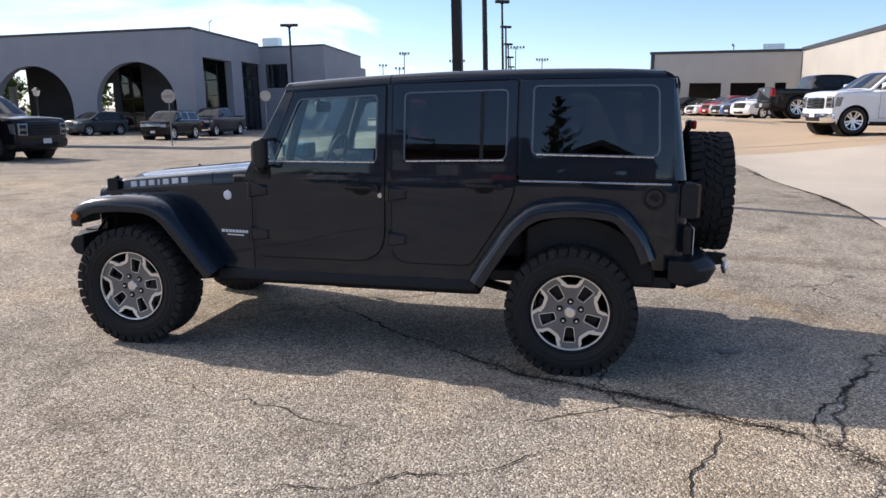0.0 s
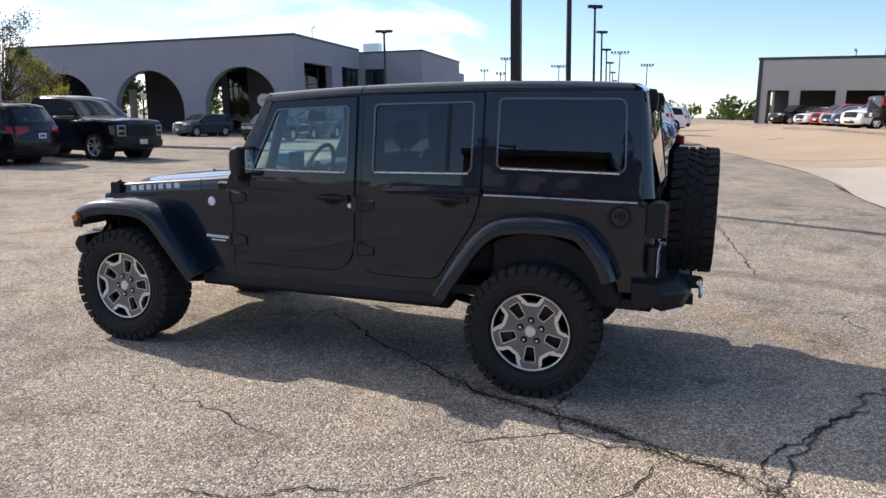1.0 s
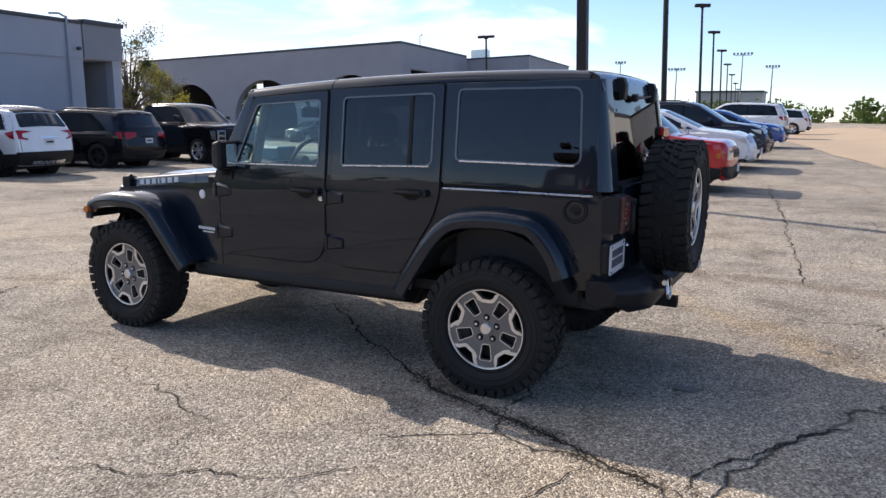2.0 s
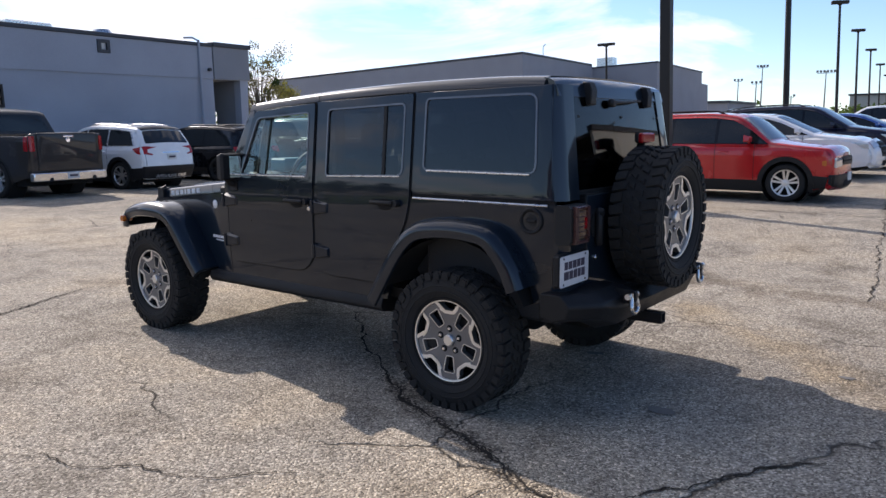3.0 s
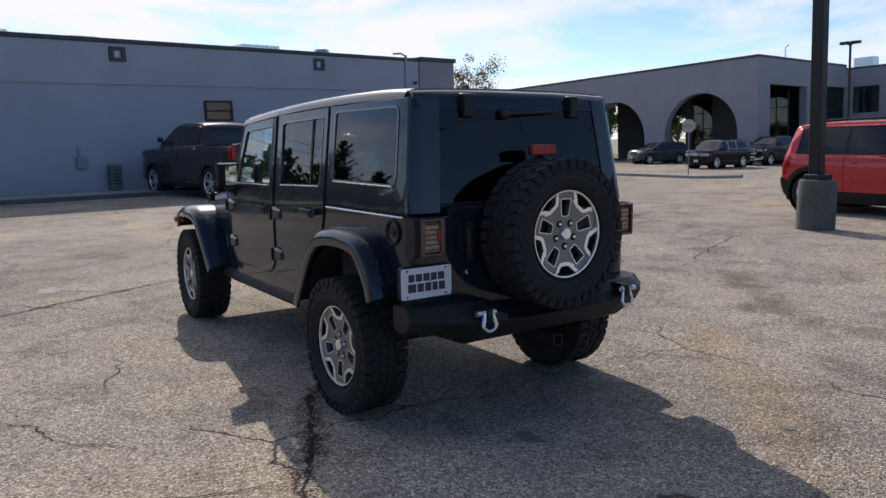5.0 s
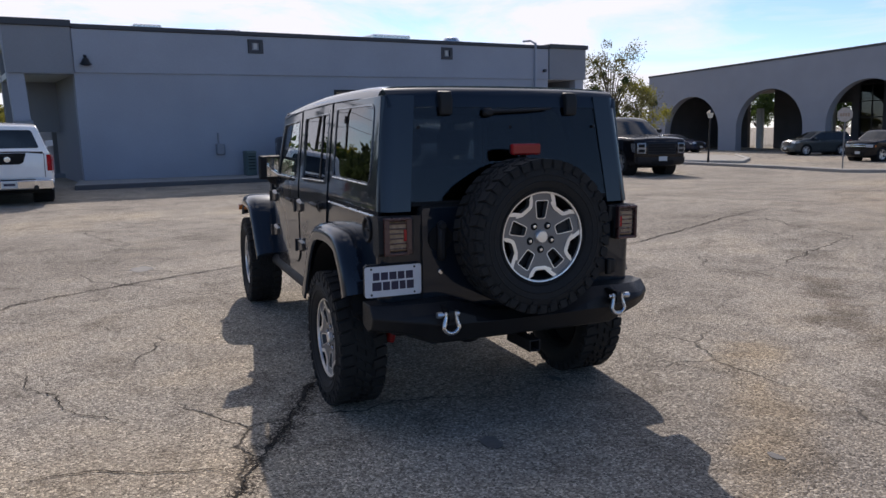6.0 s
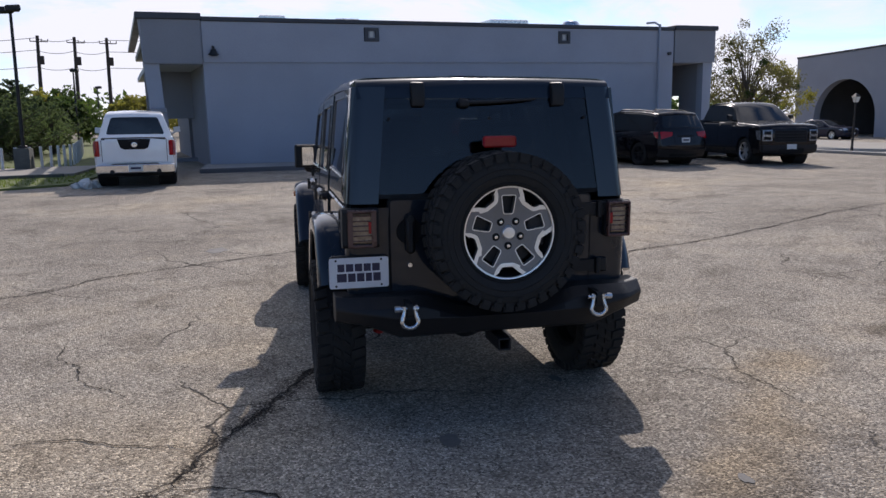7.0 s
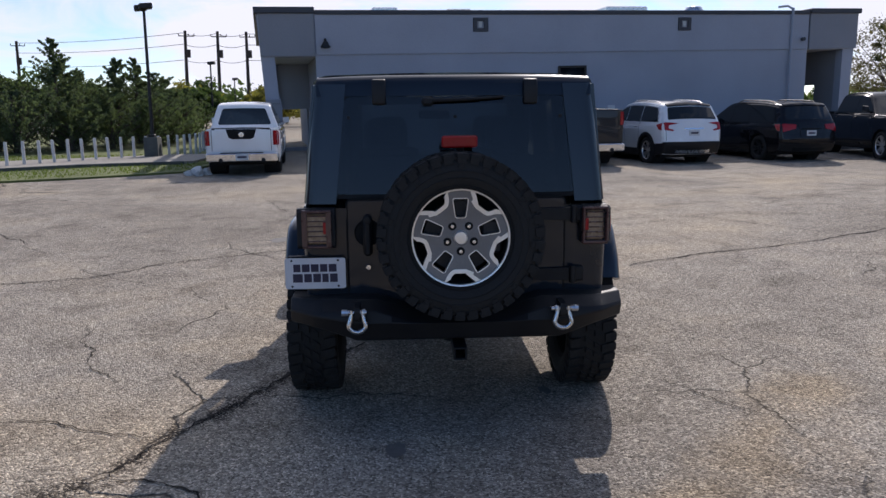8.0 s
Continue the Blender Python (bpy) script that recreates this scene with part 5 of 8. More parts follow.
for y in (-0.505, 0.505):
    bm = bmesh.new()
    plate(bm, rounded([(0.82, 0.61), (0.945, 0.63), (0.945, 0.695), (0.82, 0.70)], 0.02), [], -0.014, 0.014, lambda u, v, w: Vector((u, y + w, v)))
    tab = part("shackle_tab", bm, BLACK_STEEL, bumper, "", 30)
    bm = bmesh.new()
    pts = [Vector((0.925, y - 0.026, 0.682)), Vector((0.928, y - 0.027, 0.655)), Vector((0.934, y - 0.036, 0.625))]
    pts += [Vector((0.937, y + 0.042 * math.sin(a), 0.612 - 0.038 * math.cos(a))) for a in (-1.35, -0.9, -0.45, 0, 0.45, 0.9, 1.35)]
    pts += [Vector((0.934, y + 0.036, 0.625)), Vector((0.928, y + 0.027, 0.655)), Vector((0.925, y + 0.026, 0.682))]
    tube(bm, smooth_path(pts, 3), 0.0115, 10)
    tube(bm, [(0.925, y - 0.058, 0.670), (0.925, y + 0.046, 0.670)], 0.011, 10)
    e = -1 if y < 0 else 1
    tube(bm, [(0.925, y + e * 0.045, 0.670), (0.925, y + e * 0.075, 0.670)], 0.016, 8)
    lathe(bm, [(0.006, -0.006), (0.018, -0.006), (0.018, 0.006), (0.006, 0.006)], Matrix.Translation((0.925, y - 0.034 * e, 0.670)), 14)
    part("shackle", bm, ZINC, bumper, "zinc bow shackle", 40)
bm = bmesh.new()
plate(bm, [(-0.033, 0.405), (0.033, 0.405), (0.033, 0.47), (-0.033, 0.47)], [[(-0.025, 0.413), (0.025, 0.413), (0.025, 0.462), (-0.025, 0.462)]], 0.0, 0.26, lambda u, v, w: Vector((0.64 + w, u, v)))
part("tow_socket", bm, BLACK_STEEL, bumper, "square tow socket", 30, 0.002)

# wheel-arch flares
def flare(path, name, inner, outer, label=""):
    pts = smooth_path([(x, 0, z) for x, z in path], 5)
    for s in (-1, 1):
        bm = bmesh.new()

        def prof(i, p, d):
            up = Vector((-d.z, 0, d.x))
            yi, yo = inner(p.x), outer(p.x)
            rows = [(yi - 0.03, 0.012), (yo - 0.085, 0.012), (yo - 0.045, 0.004), (yo - 0.018, -0.010), (yo - 0.004, -0.030), (yo, -0.055), (yo - 0.004, -0.092), (yo - 0.018, -0.098), (yo - 0.026, -0.060), (yo - 0.065, -0.028), (yi - 0.03, -0.020)]
            return [Vector((p.x, s * y, p.z)) + up * n for y, n in rows]

        sweep(bm, pts, prof)
        part(name, bm, PAINT, CAR, label, 40)


flare([(-0.625, 0.535), (-0.53, 0.69), (-0.40, 0.882), (-0.27, 0.995), (-0.10, 1.034), (0.10, 1.038), (0.27, 1.008), (0.375, 0.915), (0.44, 0.82), (0.485, 0.715)], "rear_flare", lambda x: 0.76, lambda x: 0.926, "broad painted arch flare")
flare([(-3.405, 0.770), (-3.398, 0.84), (-3.345, 0.912), (-3.22, 0.955), (-3.02, 0.976), (-2.80, 0.965), (-2.66, 0.902), (-2.54, 0.77), (-2.40, 0.60), (-2.325, 0.515)], "front_flare", lambda x: 0.60 + 0.16 * ease(-3.2, -2.4, x), lambda x: 0.90 + 0.026 * ease(-3.3, -3.0, x), "broad painted arch flare")
# dark liners in the arches
for xc in (-2.947, 0.0):
    for s in (-1, 1):
        bm = bmesh.new()
        lathe_pts = []
        for q in range(0, 13):
            a = math.radians(22 + 136 * q / 12)
            lathe_pts.append((xc + 0.52 * math.cos(a), 0.42 + 0.52 * math.sin(a)))
        rings = [[(x, s * y, z) for x, z in lathe_pts] for y in (0.45, 0.88 if xc > -1 else 0.62)]
        loft(bm, rings, False, False)
        part("arch_liner", bm, SEAM, CAR, "", 40)
# indicators at the front flare tips
for s in (-1, 1):
    bm = bmesh.new()
    box(bm, -3.362, -3.312, s * 0.86, s * 0.908, 0.815, 0.863, 0.016)
    part("front_indicator", bm, AMBER_LENS, CAR, "amber side indicator", 30)

# bonnet, cowl, grille, lamps
def bonnet_ring(x):
    k = (x + 3.33) / 1.15
    w = 0.575 + 0.125 * k
    z = 1.040 + 0.115 * k
    if k < 0.12:
        z -= 0.05 * (1 - k / 0.12) ** 2
    rows = [(1.0, -0.10), (1.0, -0.002), (0.988, 0.008), (0.955, 0.014), (0.80, 0.016), (0.60, 0.016), (0.50, 0.030), (0.42, 0.040), (0.0, 0.046)]
    pts = [(x, -w * a, z + h) for a, h in rows] + [(x, w * a, z + h) for a, h in reversed(rows[:-1])]
    return pts + [(x, w * 0.95, z - 0.10), (x, 0, z - 0.06), (x, -w * 0.95, z - 0.10)]


bm = bmesh.new()
loft(bm, [bonnet_ring(-3.34 + (1.20 * i / 12)) for i in range(10)])
bonnet = part("bonnet", bm, PAINT, CAR, "", 40)
bm = bmesh.new()
loft(bm, [bonnet_ring(-2.435 + 0.075 * i) for i in range(5)])
part("cowl", bm, PAINT, CAR, "", 40)
for s in (-1, 1):
    bm = bmesh.new()
    box(bm, -3.28, -3.20, s * 0.555, s * 0.605, 0.955, 1.075, 0.012)
    tube(bm, [(-3.25, s * 0.60, 0.98), (-3.235, s * 0.605, 1.07), (-3.215, s * 0.575, 1.085)], 0.014, 8)
    part("bonnet_catch", bm, BLACK_PLASTIC, bonnet, "black rubber bonnet catch", 40)
    # model lettering on the bonnet's side as plain bars
    x = -3.105
    for k, w in enumerate((0.050, 0.048, 0.047, 0.018, 0.048, 0.052, 0.050)):
        bm = bmesh.new()
        xa = x
        def on_bonnet(u, v, t):
            kk = (u + 3.33) / 1.15
            return Vector((u, s * (0.575 + 0.125 * kk + t), 1.040 + 0.115 * kk - 0.046 + v))
        plate(bm, [(xa, 0.0), (xa + w, 0.0), (xa + w, 0.038), (xa, 0.038)], [], -0.001, 0.0015, on_bonnet)
        part("letter_bar", bm, DECAL, bonnet, "", 0)
        x += w + 0.026
    # badges on the fender
    bm = bmesh.new()
    lathe(bm, [(0.0, -0.006), (0.026, -0.006), (0.031, -0.003), (0.032, 0.003)], Matrix.Translation((-2.285, s * (body_half(-2.285, 1.0) + 0.001), 1.0)) @ (pose(0, 0, 0, 0, 0, 180) if s > 0 else Matrix()) @ pose(0, 0, 0, 0, 0, -7.7 * s * -1), 28)
    part("round_badge", bm, DECAL, CAR, "round silver badge", 40)
    x = -2.345
    for w in (0.026, 0.020, 0.020, 0.020, 0.022, 0.016, 0.018, 0.020):
        bm = bmesh.new()
        plate(bm, [(x, 0.748), (x + w, 0.748), (x + w, 0.768), (x, 0.768)], [], -0.001, 0.002, side(s))
        part("letter_bar", bm, DECAL, CAR, "", 0)
        x += w + 0.006
    bm = bmesh.new()
    plate(bm, [(-2.30, 0.729), (-2.175, 0.729), (-2.175, 0.737), (-2.30, 0.737)], [], -0.001, 0.002, side(s))
    part("letter_bar", bm, DECAL, CAR, "", 0)
bm = bmesh.new()
SLOTS = [rounded([(y - 0.026, 0.70), (y + 0.026, 0.70), (y + 0.026, 0.95), (y - 0.026, 0.95)], 0.025) for y in (-0.24, -0.16, -0.08, 0.0, 0.08, 0.16, 0.24)]
plate(bm, rounded([(-0.60, 0.58), (0.60, 0.58), (0.585, 1.0), (-0.585, 1.0)], 0.06), SLOTS, 0.0, 0.05, lambda u, v, w: Vector((-3.31 - w - 0.02 * (1 - abs(u)), u, v)))
grille = part("grille", bm, PAINT, CAR, "seven-slot grille", 30, 0.006)
bm = bmesh.new()
box(bm, -3.30, -3.27, -0.55, 0.55, 0.6, 0.97)
part("radiator", bm, SEAM, grille, "", 0)
for y in (-0.42, 0.42):
    bm = bmesh.new()
    lathe(bm, [(0.0, -0.055), (0.06, -0.05), (0.092, -0.03), (0.098, 0.0)], Matrix.Translation((-3.345, y, 0.855)) @ pose(0, 0, 0, 0, 0, -90), 32)
    part("headlight", bm, CLEAR_LENS, grille, "round clear headlight", 40)
bm = bmesh.new()
loft(bm, [[(-3.37, y, 0.545), (x1, y, 0.56), (x1 - 0.04, y, 0.62), (x1, y, 0.685), (-3.37, y, 0.70)] for y, x1 in ((-0.80, -3.44), (-0.66, -3.50), (-0.58, -3.56), (0.58, -3.56), (0.66, -3.50), (0.80, -3.44))])
front_bumper = part("front_bumper", bm, BLACK_STEEL, CAR, "short black steel front bumper", 20, 0.008)
bm = bmesh.new()
box(bm, -3.50, -3.36, -0.60, 0.60, 0.694, 0.708, 0.005)
part("bumper_top", bm, BLACK_STEEL, front_bumper, "black top plate", 30)

# windscreen, header, wipers, mirrors
bm = bmesh.new()
hull(bm, [(-1.882, -0.720, 1.690), (-1.882, 0.720, 1.690), (-1.83, -0.716, 1.728), (-1.83, 0.716, 1.728), (-1.80, 0.72, 1.67), (-1.80, -0.72, 1.67), (-1.866, 0.716, 1.716), (-1.866, -0.716, 1.716)])
part("windscreen_header", bm, PAINT, CAR, "", 30, 0.008)
bm = bmesh.new()
plate(bm, rounded([(-0.68, 1.12), (0.68, 1.12), (0.665, 1.70), (-0.665, 1.70)], 0.04), [], 0.0, 0.005, lambda u, v, w: Vector((-2.150 + 0.29 * (v - 1.12) / 0.58 - w - 0.015 * (1 - (u / 0.68) ** 2), u, v)), [("u", q * 0.17) for q in range(-3, 4)])
screen = part("windscreen", bm, GLASS_FRONT, CAR, "clear windscreen", 30)
screen.visible_shadow = False
bm = bmesh.new()
box(bm, -2.26, -2.09, -0.74, 0.74, 1.06, 1.135, 0.012)
part("scuttle", bm, BLACK_PLASTIC, CAR, "", 30)
for y in (-0.5, 0.12):
    bm = bmesh.new()
    tube(bm, [(-2.235, y, 1.15), (-2.225, y + 0.10, 1.165), (-2.21, y + 0.42, 1.175)], 0.009, 6)
    lathe(bm, [(0.0, -0.03), (0.02, -0.02), (0.024, 0.02)], Matrix.Translation((-2.235, y, 1.15)) @ pose(0, 0, 0, -90), 12)
    part("wiper", bm, BLACK_PLASTIC, CAR, "", 40)
for s in (-1, 1):
    arm = bmesh.new()
    tube(arm, [(-2.00, s * 0.785, 1.165), (-2.005, s * 0.835, 1.175), (-2.01, s * 0.86, 1.22)], 0.024, 10)
    box(arm, -2.045, -1.965, s * 0.785, s * 0.80, 1.12, 1.20, 0.006)
    mirror = part("door_mirror", arm, BLACK_PLASTIC, CAR, "square black door mirror", 40)
    bm = bmesh.new()
    hull(bm, [(x, s * y, z) for x, g in ((-1.935, 0.0), (-1.955, 0.012), (-2.01, 0.0), (-2.045, -0.03)) for y in (0.775 - g, 0.932 + g) for z in (1.205 - g, 1.375 + g)])
    part("mirror_shell", bm, BLACK_PLASTIC, mirror, "", 30, 0.012, segs=3)
    bm = bmesh.new()
    plate(bm, rounded([(s * 0.787, 1.215), (s * 0.922, 1.215), (s * 0.922, 1.365), (s * 0.787, 1.365)], 0.02), [], 0.0, 0.003, lambda u, v, w: Vector((-1.933 + w - (abs(u) - 0.78) * 0.05, u, v)))
    part("mirror_glass", bm, MIRROR, mirror, "", 30)

# cabin: floor, dash, wheel, seats, roll bars
bm = bmesh.new()
box(bm, -2.15, 0.60, -0.70, 0.70, 0.50, 0.56)
box(bm, -2.18, -2.10, -0.72, 0.72, 0.5, 1.10)
box(bm, -0.30, 0.50, -0.72, -0.50, 0.5, 0.98, 0.02)
box(bm, -0.30, 0.50, 0.50, 0.72, 0.5, 0.98, 0.02)
part("cabin_floor", bm, INTERIOR, CAR, "", 30)
bm = bmesh.new()
hull(bm, [(x, y, z) for y in (-0.70, 0.70) for x, z in ((-2.10, 0.85), (-2.10, 1.17), (-1.96, 1.245), (-1.83, 1.225), (-1.78, 1.10), (-1.88, 0.8))])
part("dashboard", bm, INTERIOR, CAR, "black dashboard", 30, 0.02)
bm = bmesh.new()
loop = [Vector((-1.67 + 0.06 * math.sin(a), -0.36 + 0.185 * math.cos(a), 1.215 + 0.175 * math.sin(a))) for a in (2 * math.pi * k / 28 for k in range(29))]
tube(bm, loop, 0.016, 8, False)
for a in (0.2, 2.94, 4.71):
    tube(bm, [(-1.70, -0.36, 1.215), (-1.67 + 0.06 * math.sin(a), -0.36 + 0.185 * math.cos(a), 1.215 + 0.175 * math.sin(a))], 0.013, 8)
lathe(bm, [(0.0, -0.04), (0.06, -0.03), (0.07, 0.02)], Matrix.Translation((-1.71, -0.36, 1.215)) @ pose(0, 0, 0, 0, 0, 90), 20)
tube(bm, [(-1.71, -0.36, 1.20), (-1.90, -0.36, 1.02)], 0.03, 10)
part("steering_wheel", bm, INTERIOR, CAR, "", 40)
for x, y, w in ((-1.18, -0.37, 0.25), (-1.18, 0.37, 0.25), (-0.32, 0.0, 0.62)):
    bm = bmesh.new()
    box(bm, x - 0.50, x + 0.02, y - w, y + w, 0.62, 0.86, 0.05)
    hull(bm, [(x + dx, y + q * w * k, z) for q in (-1, 1) for dx, z, k in ((-0.04, 0.80, 1.0), (0.10, 0.80, 1.0), (0.10, 1.36, 0.86), (0.20, 1.36, 0.86), (0.06, 1.05, 1.0))])
    seat = part("seat", bm, CLOTH, CAR, "dark cloth seat", 40, 0.03, segs=3)
    for yy in ((y,) if w < 0.4 else (-0.37, 0.37)):
        bm = bmesh.new()
        box(bm, x + 0.12, x + 0.23, yy - 0.13, yy + 0.13, 1.39, 1.58, 0.04)
        tube(bm, [(x + 0.17, yy - 0.06, 1.30), (x + 0.17, yy - 0.06, 1.42)], 0.01, 6)
        tube(bm, [(x + 0.17, yy + 0.06, 1.30), (x + 0.17, yy + 0.06, 1.42)], 0.01, 6)
        part("headrest", bm, CLOTH, seat, "", 40)
for s in (-1, 1):
    bm = bmesh.new()
    tube(bm, smooth_path([(-1.93, s * 0.63, 1.12), (-1.80, s * 0.63, 1.58), (-1.70, s * 0.62, 1.67), (-1.10, s * 0.62, 1.70), (-0.30, s * 0.62, 1.71), (0.15, s * 0.62, 1.68), (0.42, s * 0.62, 1.0)], 4), 0.034, 10)
    tube(bm, [(-1.08, s * 0.63, 0.6), (-1.10, s * 0.62, 1.70)], 0.034, 10)
    part("roll_bar", bm, INTERIOR, CAR, "padded roll bar", 40)
bm = bmesh.new()
tube(bm, [(-1.10, -0.62, 1.70), (-1.10, 0.62, 1.70)], 0.034, 10)
tube(bm, [(-0.30, -0.62, 1.71), (-0.30, 0.62, 1.71)], 0.034, 10)
part("roll_bar", bm, INTERIOR, CAR, "padded roll bar", 40)
bm = bmesh.new()
box(bm, -1.90, -1.86, -0.13, 0.13, 1.545, 1.625, 0.015)
tube(bm, [(-1.90, 0, 1.60), (-1.93, 0, 1.66)], 0.012, 8)
part("rear_view_mirror", bm, INTERIOR, CAR, "", 40)
bm = bmesh.new()
box(bm, -2.03, -1.86, -0.44, -0.22, 1.235, 1.335, 0.012)
part("teal_carton", bm, TEAL, CAR, "teal carton on the dashboard", 30)

# underside: frame, axles, springs, tank, silencer
bm = bmesh.new()
for s in (-1, 1):
    box(bm, -3.40, 0.66, s * 0.36, s * 0.46, 0.44, 0.56, 0.01)
box(bm, -2.3, -0.2, -0.36, 0.36, 0.42, 0.50, 0.03)
part("chassis", bm, SEAM, CAR, "", 30)
for x in (-2.947, 0.0):
    bm = bmesh.new()
    tube(bm, [(x, -0.72, AXLE_Z), (x, 0.72, AXLE_Z)], 0.042, 14)
    lathe(bm, [(0.0, -0.14), (0.08, -0.12), (0.13, -0.04), (0.13, 0.06), (0.07, 0.13), (0.0, 0.14)], Matrix.Translation((x, 0.12 if x < -1 else 0.02, AXLE_Z)) @ pose(0, 0, 0, 0, 0, 90), 20)
    part("axle", bm, DARK_METAL, CAR, "", 40)
for x in (-2.90, 0.13):
    for s in (-1, 1):
        bm = bmesh.new()
        tube(bm, [(x, s * 0.56, 0.33), (x + 0.03, s * 0.50, 0.62)], 0.030, 10)
        tube(bm, [(x + 0.03, s * 0.50, 0.62), (x + 0.04, s * 0.48, 0.86)], 0.020, 10)
        part("shock_absorber", bm, RED_PAINT, CAR, "red shock absorber", 40)
        bm = bmesh.new()
        coil = [Vector((x - 0.12 + 0.06 * math.cos(a * 0.7), s * 0.50 + 0.06 * math.sin(a * 0.7), 0.43 + 0.006 * a)) for a in range(60)]
        tube(bm, coil, 0.009, 6)
        part("coil_spring", bm, SEAM, CAR, "", 40)
bm = bmesh.new()
lathe(bm, [(0.0, -0.27), (0.10, -0.27), (0.125, -0.24), (0.125, 0.24), (0.10, 0.27), (0.0, 0.27)], Matrix.Translation((0.40, 0.05, 0.50)), 22)
part("silencer", bm, ZINC, CAR, "", 40)
bm = bmesh.new()
hull(bm, [(x, y, z) for x, y, z in ((-1.65, -0.62, 0.50), (-0.55, -0.62, 0.50), (-1.6, -0.62, 0.37), (-0.6, -0.62, 0.37), (-1.65, -0.2, 0.5), (-0.55, -0.2, 0.5), (-1.5, -0.25, 0.34), (-0.7, -0.25, 0.34))])
part("fuel_tank_skid", bm, BLACK_STEEL, CAR, "", 30, 0.02)
bm = bmesh.new()
tube(bm, [(-2.947 - 0.18, -0.6, 0.36), (-2.947 - 0.18, 0.62, 0.42)], 0.02, 8)
part("suspension_arm", bm, SEAM, CAR, "", 40)
bm = bmesh.new()
tube(bm, [(-2.75, -0.48, 0.36), (-1.9, -0.42, 0.47)], 0.03, 8)
part("suspension_arm", bm, SEAM, CAR, "", 40)
bm = bmesh.new()
tube(bm, [(-2.75, 0.48, 0.36), (-1.9, 0.42, 0.47)], 0.03, 8)
part("suspension_arm", bm, SEAM, CAR, "", 40)
bm = bmesh.new()
tube(bm, [(-0.15, -0.50, 0.34), (-0.85, -0.44, 0.47)], 0.03, 8)
part("suspension_arm", bm, SEAM, CAR, "", 40)
bm = bmesh.new()
tube(bm, [(-0.15, 0.50, 0.34), (-0.85, 0.44, 0.47)], 0.03, 8)
part("suspension_arm", bm, SEAM, CAR, "", 40)

# ---- parked vehicles ----
def paint(name, c, metal=0.0, spec=0.3):
    return mat(name, c, 0.25, metal, 0.06, 2.0, 500.0, coat=1.0 if max(c) > 0.1 else 0.6, spec=spec, rvary=0.04)


P_BLACK = paint("paint_black", (0.007, 0.007, 0.009), 0.0, 0.05)
P_WHITE = paint("paint_white", (0.80, 0.80, 0.79), 0.0)
P_RED = paint("paint_red", (0.50, 0.012, 0.014), 0.1)
P_BROWN = paint("paint_granite", (0.035, 0.033, 0.032), 0.0, 0.1)
P_NAVY = paint("paint_navy", (0.014, 0.016, 0.034), 0.0, 0.1)
P_BLUE = paint("paint_blue", (0.02, 0.08, 0.30))
P_SILVER = paint("paint_silver", (0.45, 0.46, 0.48), 0.7)
P_GREEN = paint("paint_green", (0.05, 0.06, 0.06))
P_YELLOW = paint("paint_yellow", (0.55, 0.42, 0.03), 0.0)
CAR_WHEELS = {}


def car_wheel(parent, m, r, bright):
    """A road wheel with paired spokes, its face towards -y, from shared unit meshes."""
    if bright not in CAR_WHEELS:
        hub = group_of("wheel", parent)
        bm = bmesh.new()
        lathe(bm, [(0.69, -0.25), (0.72, -0.305), (0.78, -0.325), (0.90, -0.325), (0.955, -0.29), (0.985, -0.24), (1.0, -0.15), (1.0, 0.15), (0.985, 0.24), (0.955, 0.29), (0.90, 0.325), (0.72, 0.305), (0.69, 0.25)], seg=40)
        for y in (-0.09, 0.0, 0.09):
            lathe(bm, [(1.001, y - 0.03), (1.008, y - 0.025), (1.008, y + 0.025), (1.001, y + 0.03)], seg=40)
        t = part("tyre", bm, RUBBER, hub, "", 40)
        bm = bmesh.new()
        for k in range(5):
            a = math.pi / 2 + 2 * math.pi * k / 5
            for q in (-1, 1):
                d0, d1 = polar(0.15, a + q * 0.30), polar(0.655, a + q * 0.20)
                e = polar(1.0, a + q * 0.20 + math.pi / 2)
                plate(bm, [d0 - e * 0.045, d1 - e * 0.062, d1 + e * 0.062, d0 + e * 0.045], [], -0.07, 0.0, lambda u, v, w: Vector((u, -(0.17 + 0.12 * math.hypot(u, v) + w), v)))
        lathe(bm, [(0.635, -0.24), (0.66, -0.275), (0.695, -0.285), (0.705, -0.25)], seg=44)
        lathe(bm, [(0.0, -0.215), (0.13, -0.21), (0.19, -0.18), (0.2, -0.12)], seg=24)
        s = part("rim", bm, MACHINED if bright else DARK_METAL, hub, "bright alloy rim" if bright else "dark alloy rim", 30)
        bm = bmesh.new()
        lathe(bm, [(0.0, -0.06), (0.44, -0.06), (0.45, -0.02), (0.66, 0.0), (0.69, -0.23)], seg=30)
        h = part("wheel_hub", bm, SEAM, hub, "", 40)
        CAR_WHEELS[bright] = (t, s, h)
    else:
        hub = group_of("wheel", parent)
        for p in CAR_WHEELS[bright]:
            q = p.copy()
            scene.collection.objects.link(q)
            q.parent = hub
    hub.matrix_basis = m @ Matrix.Diagonal((r, r * 0.36 / 0.33, r, 1))
    return hub


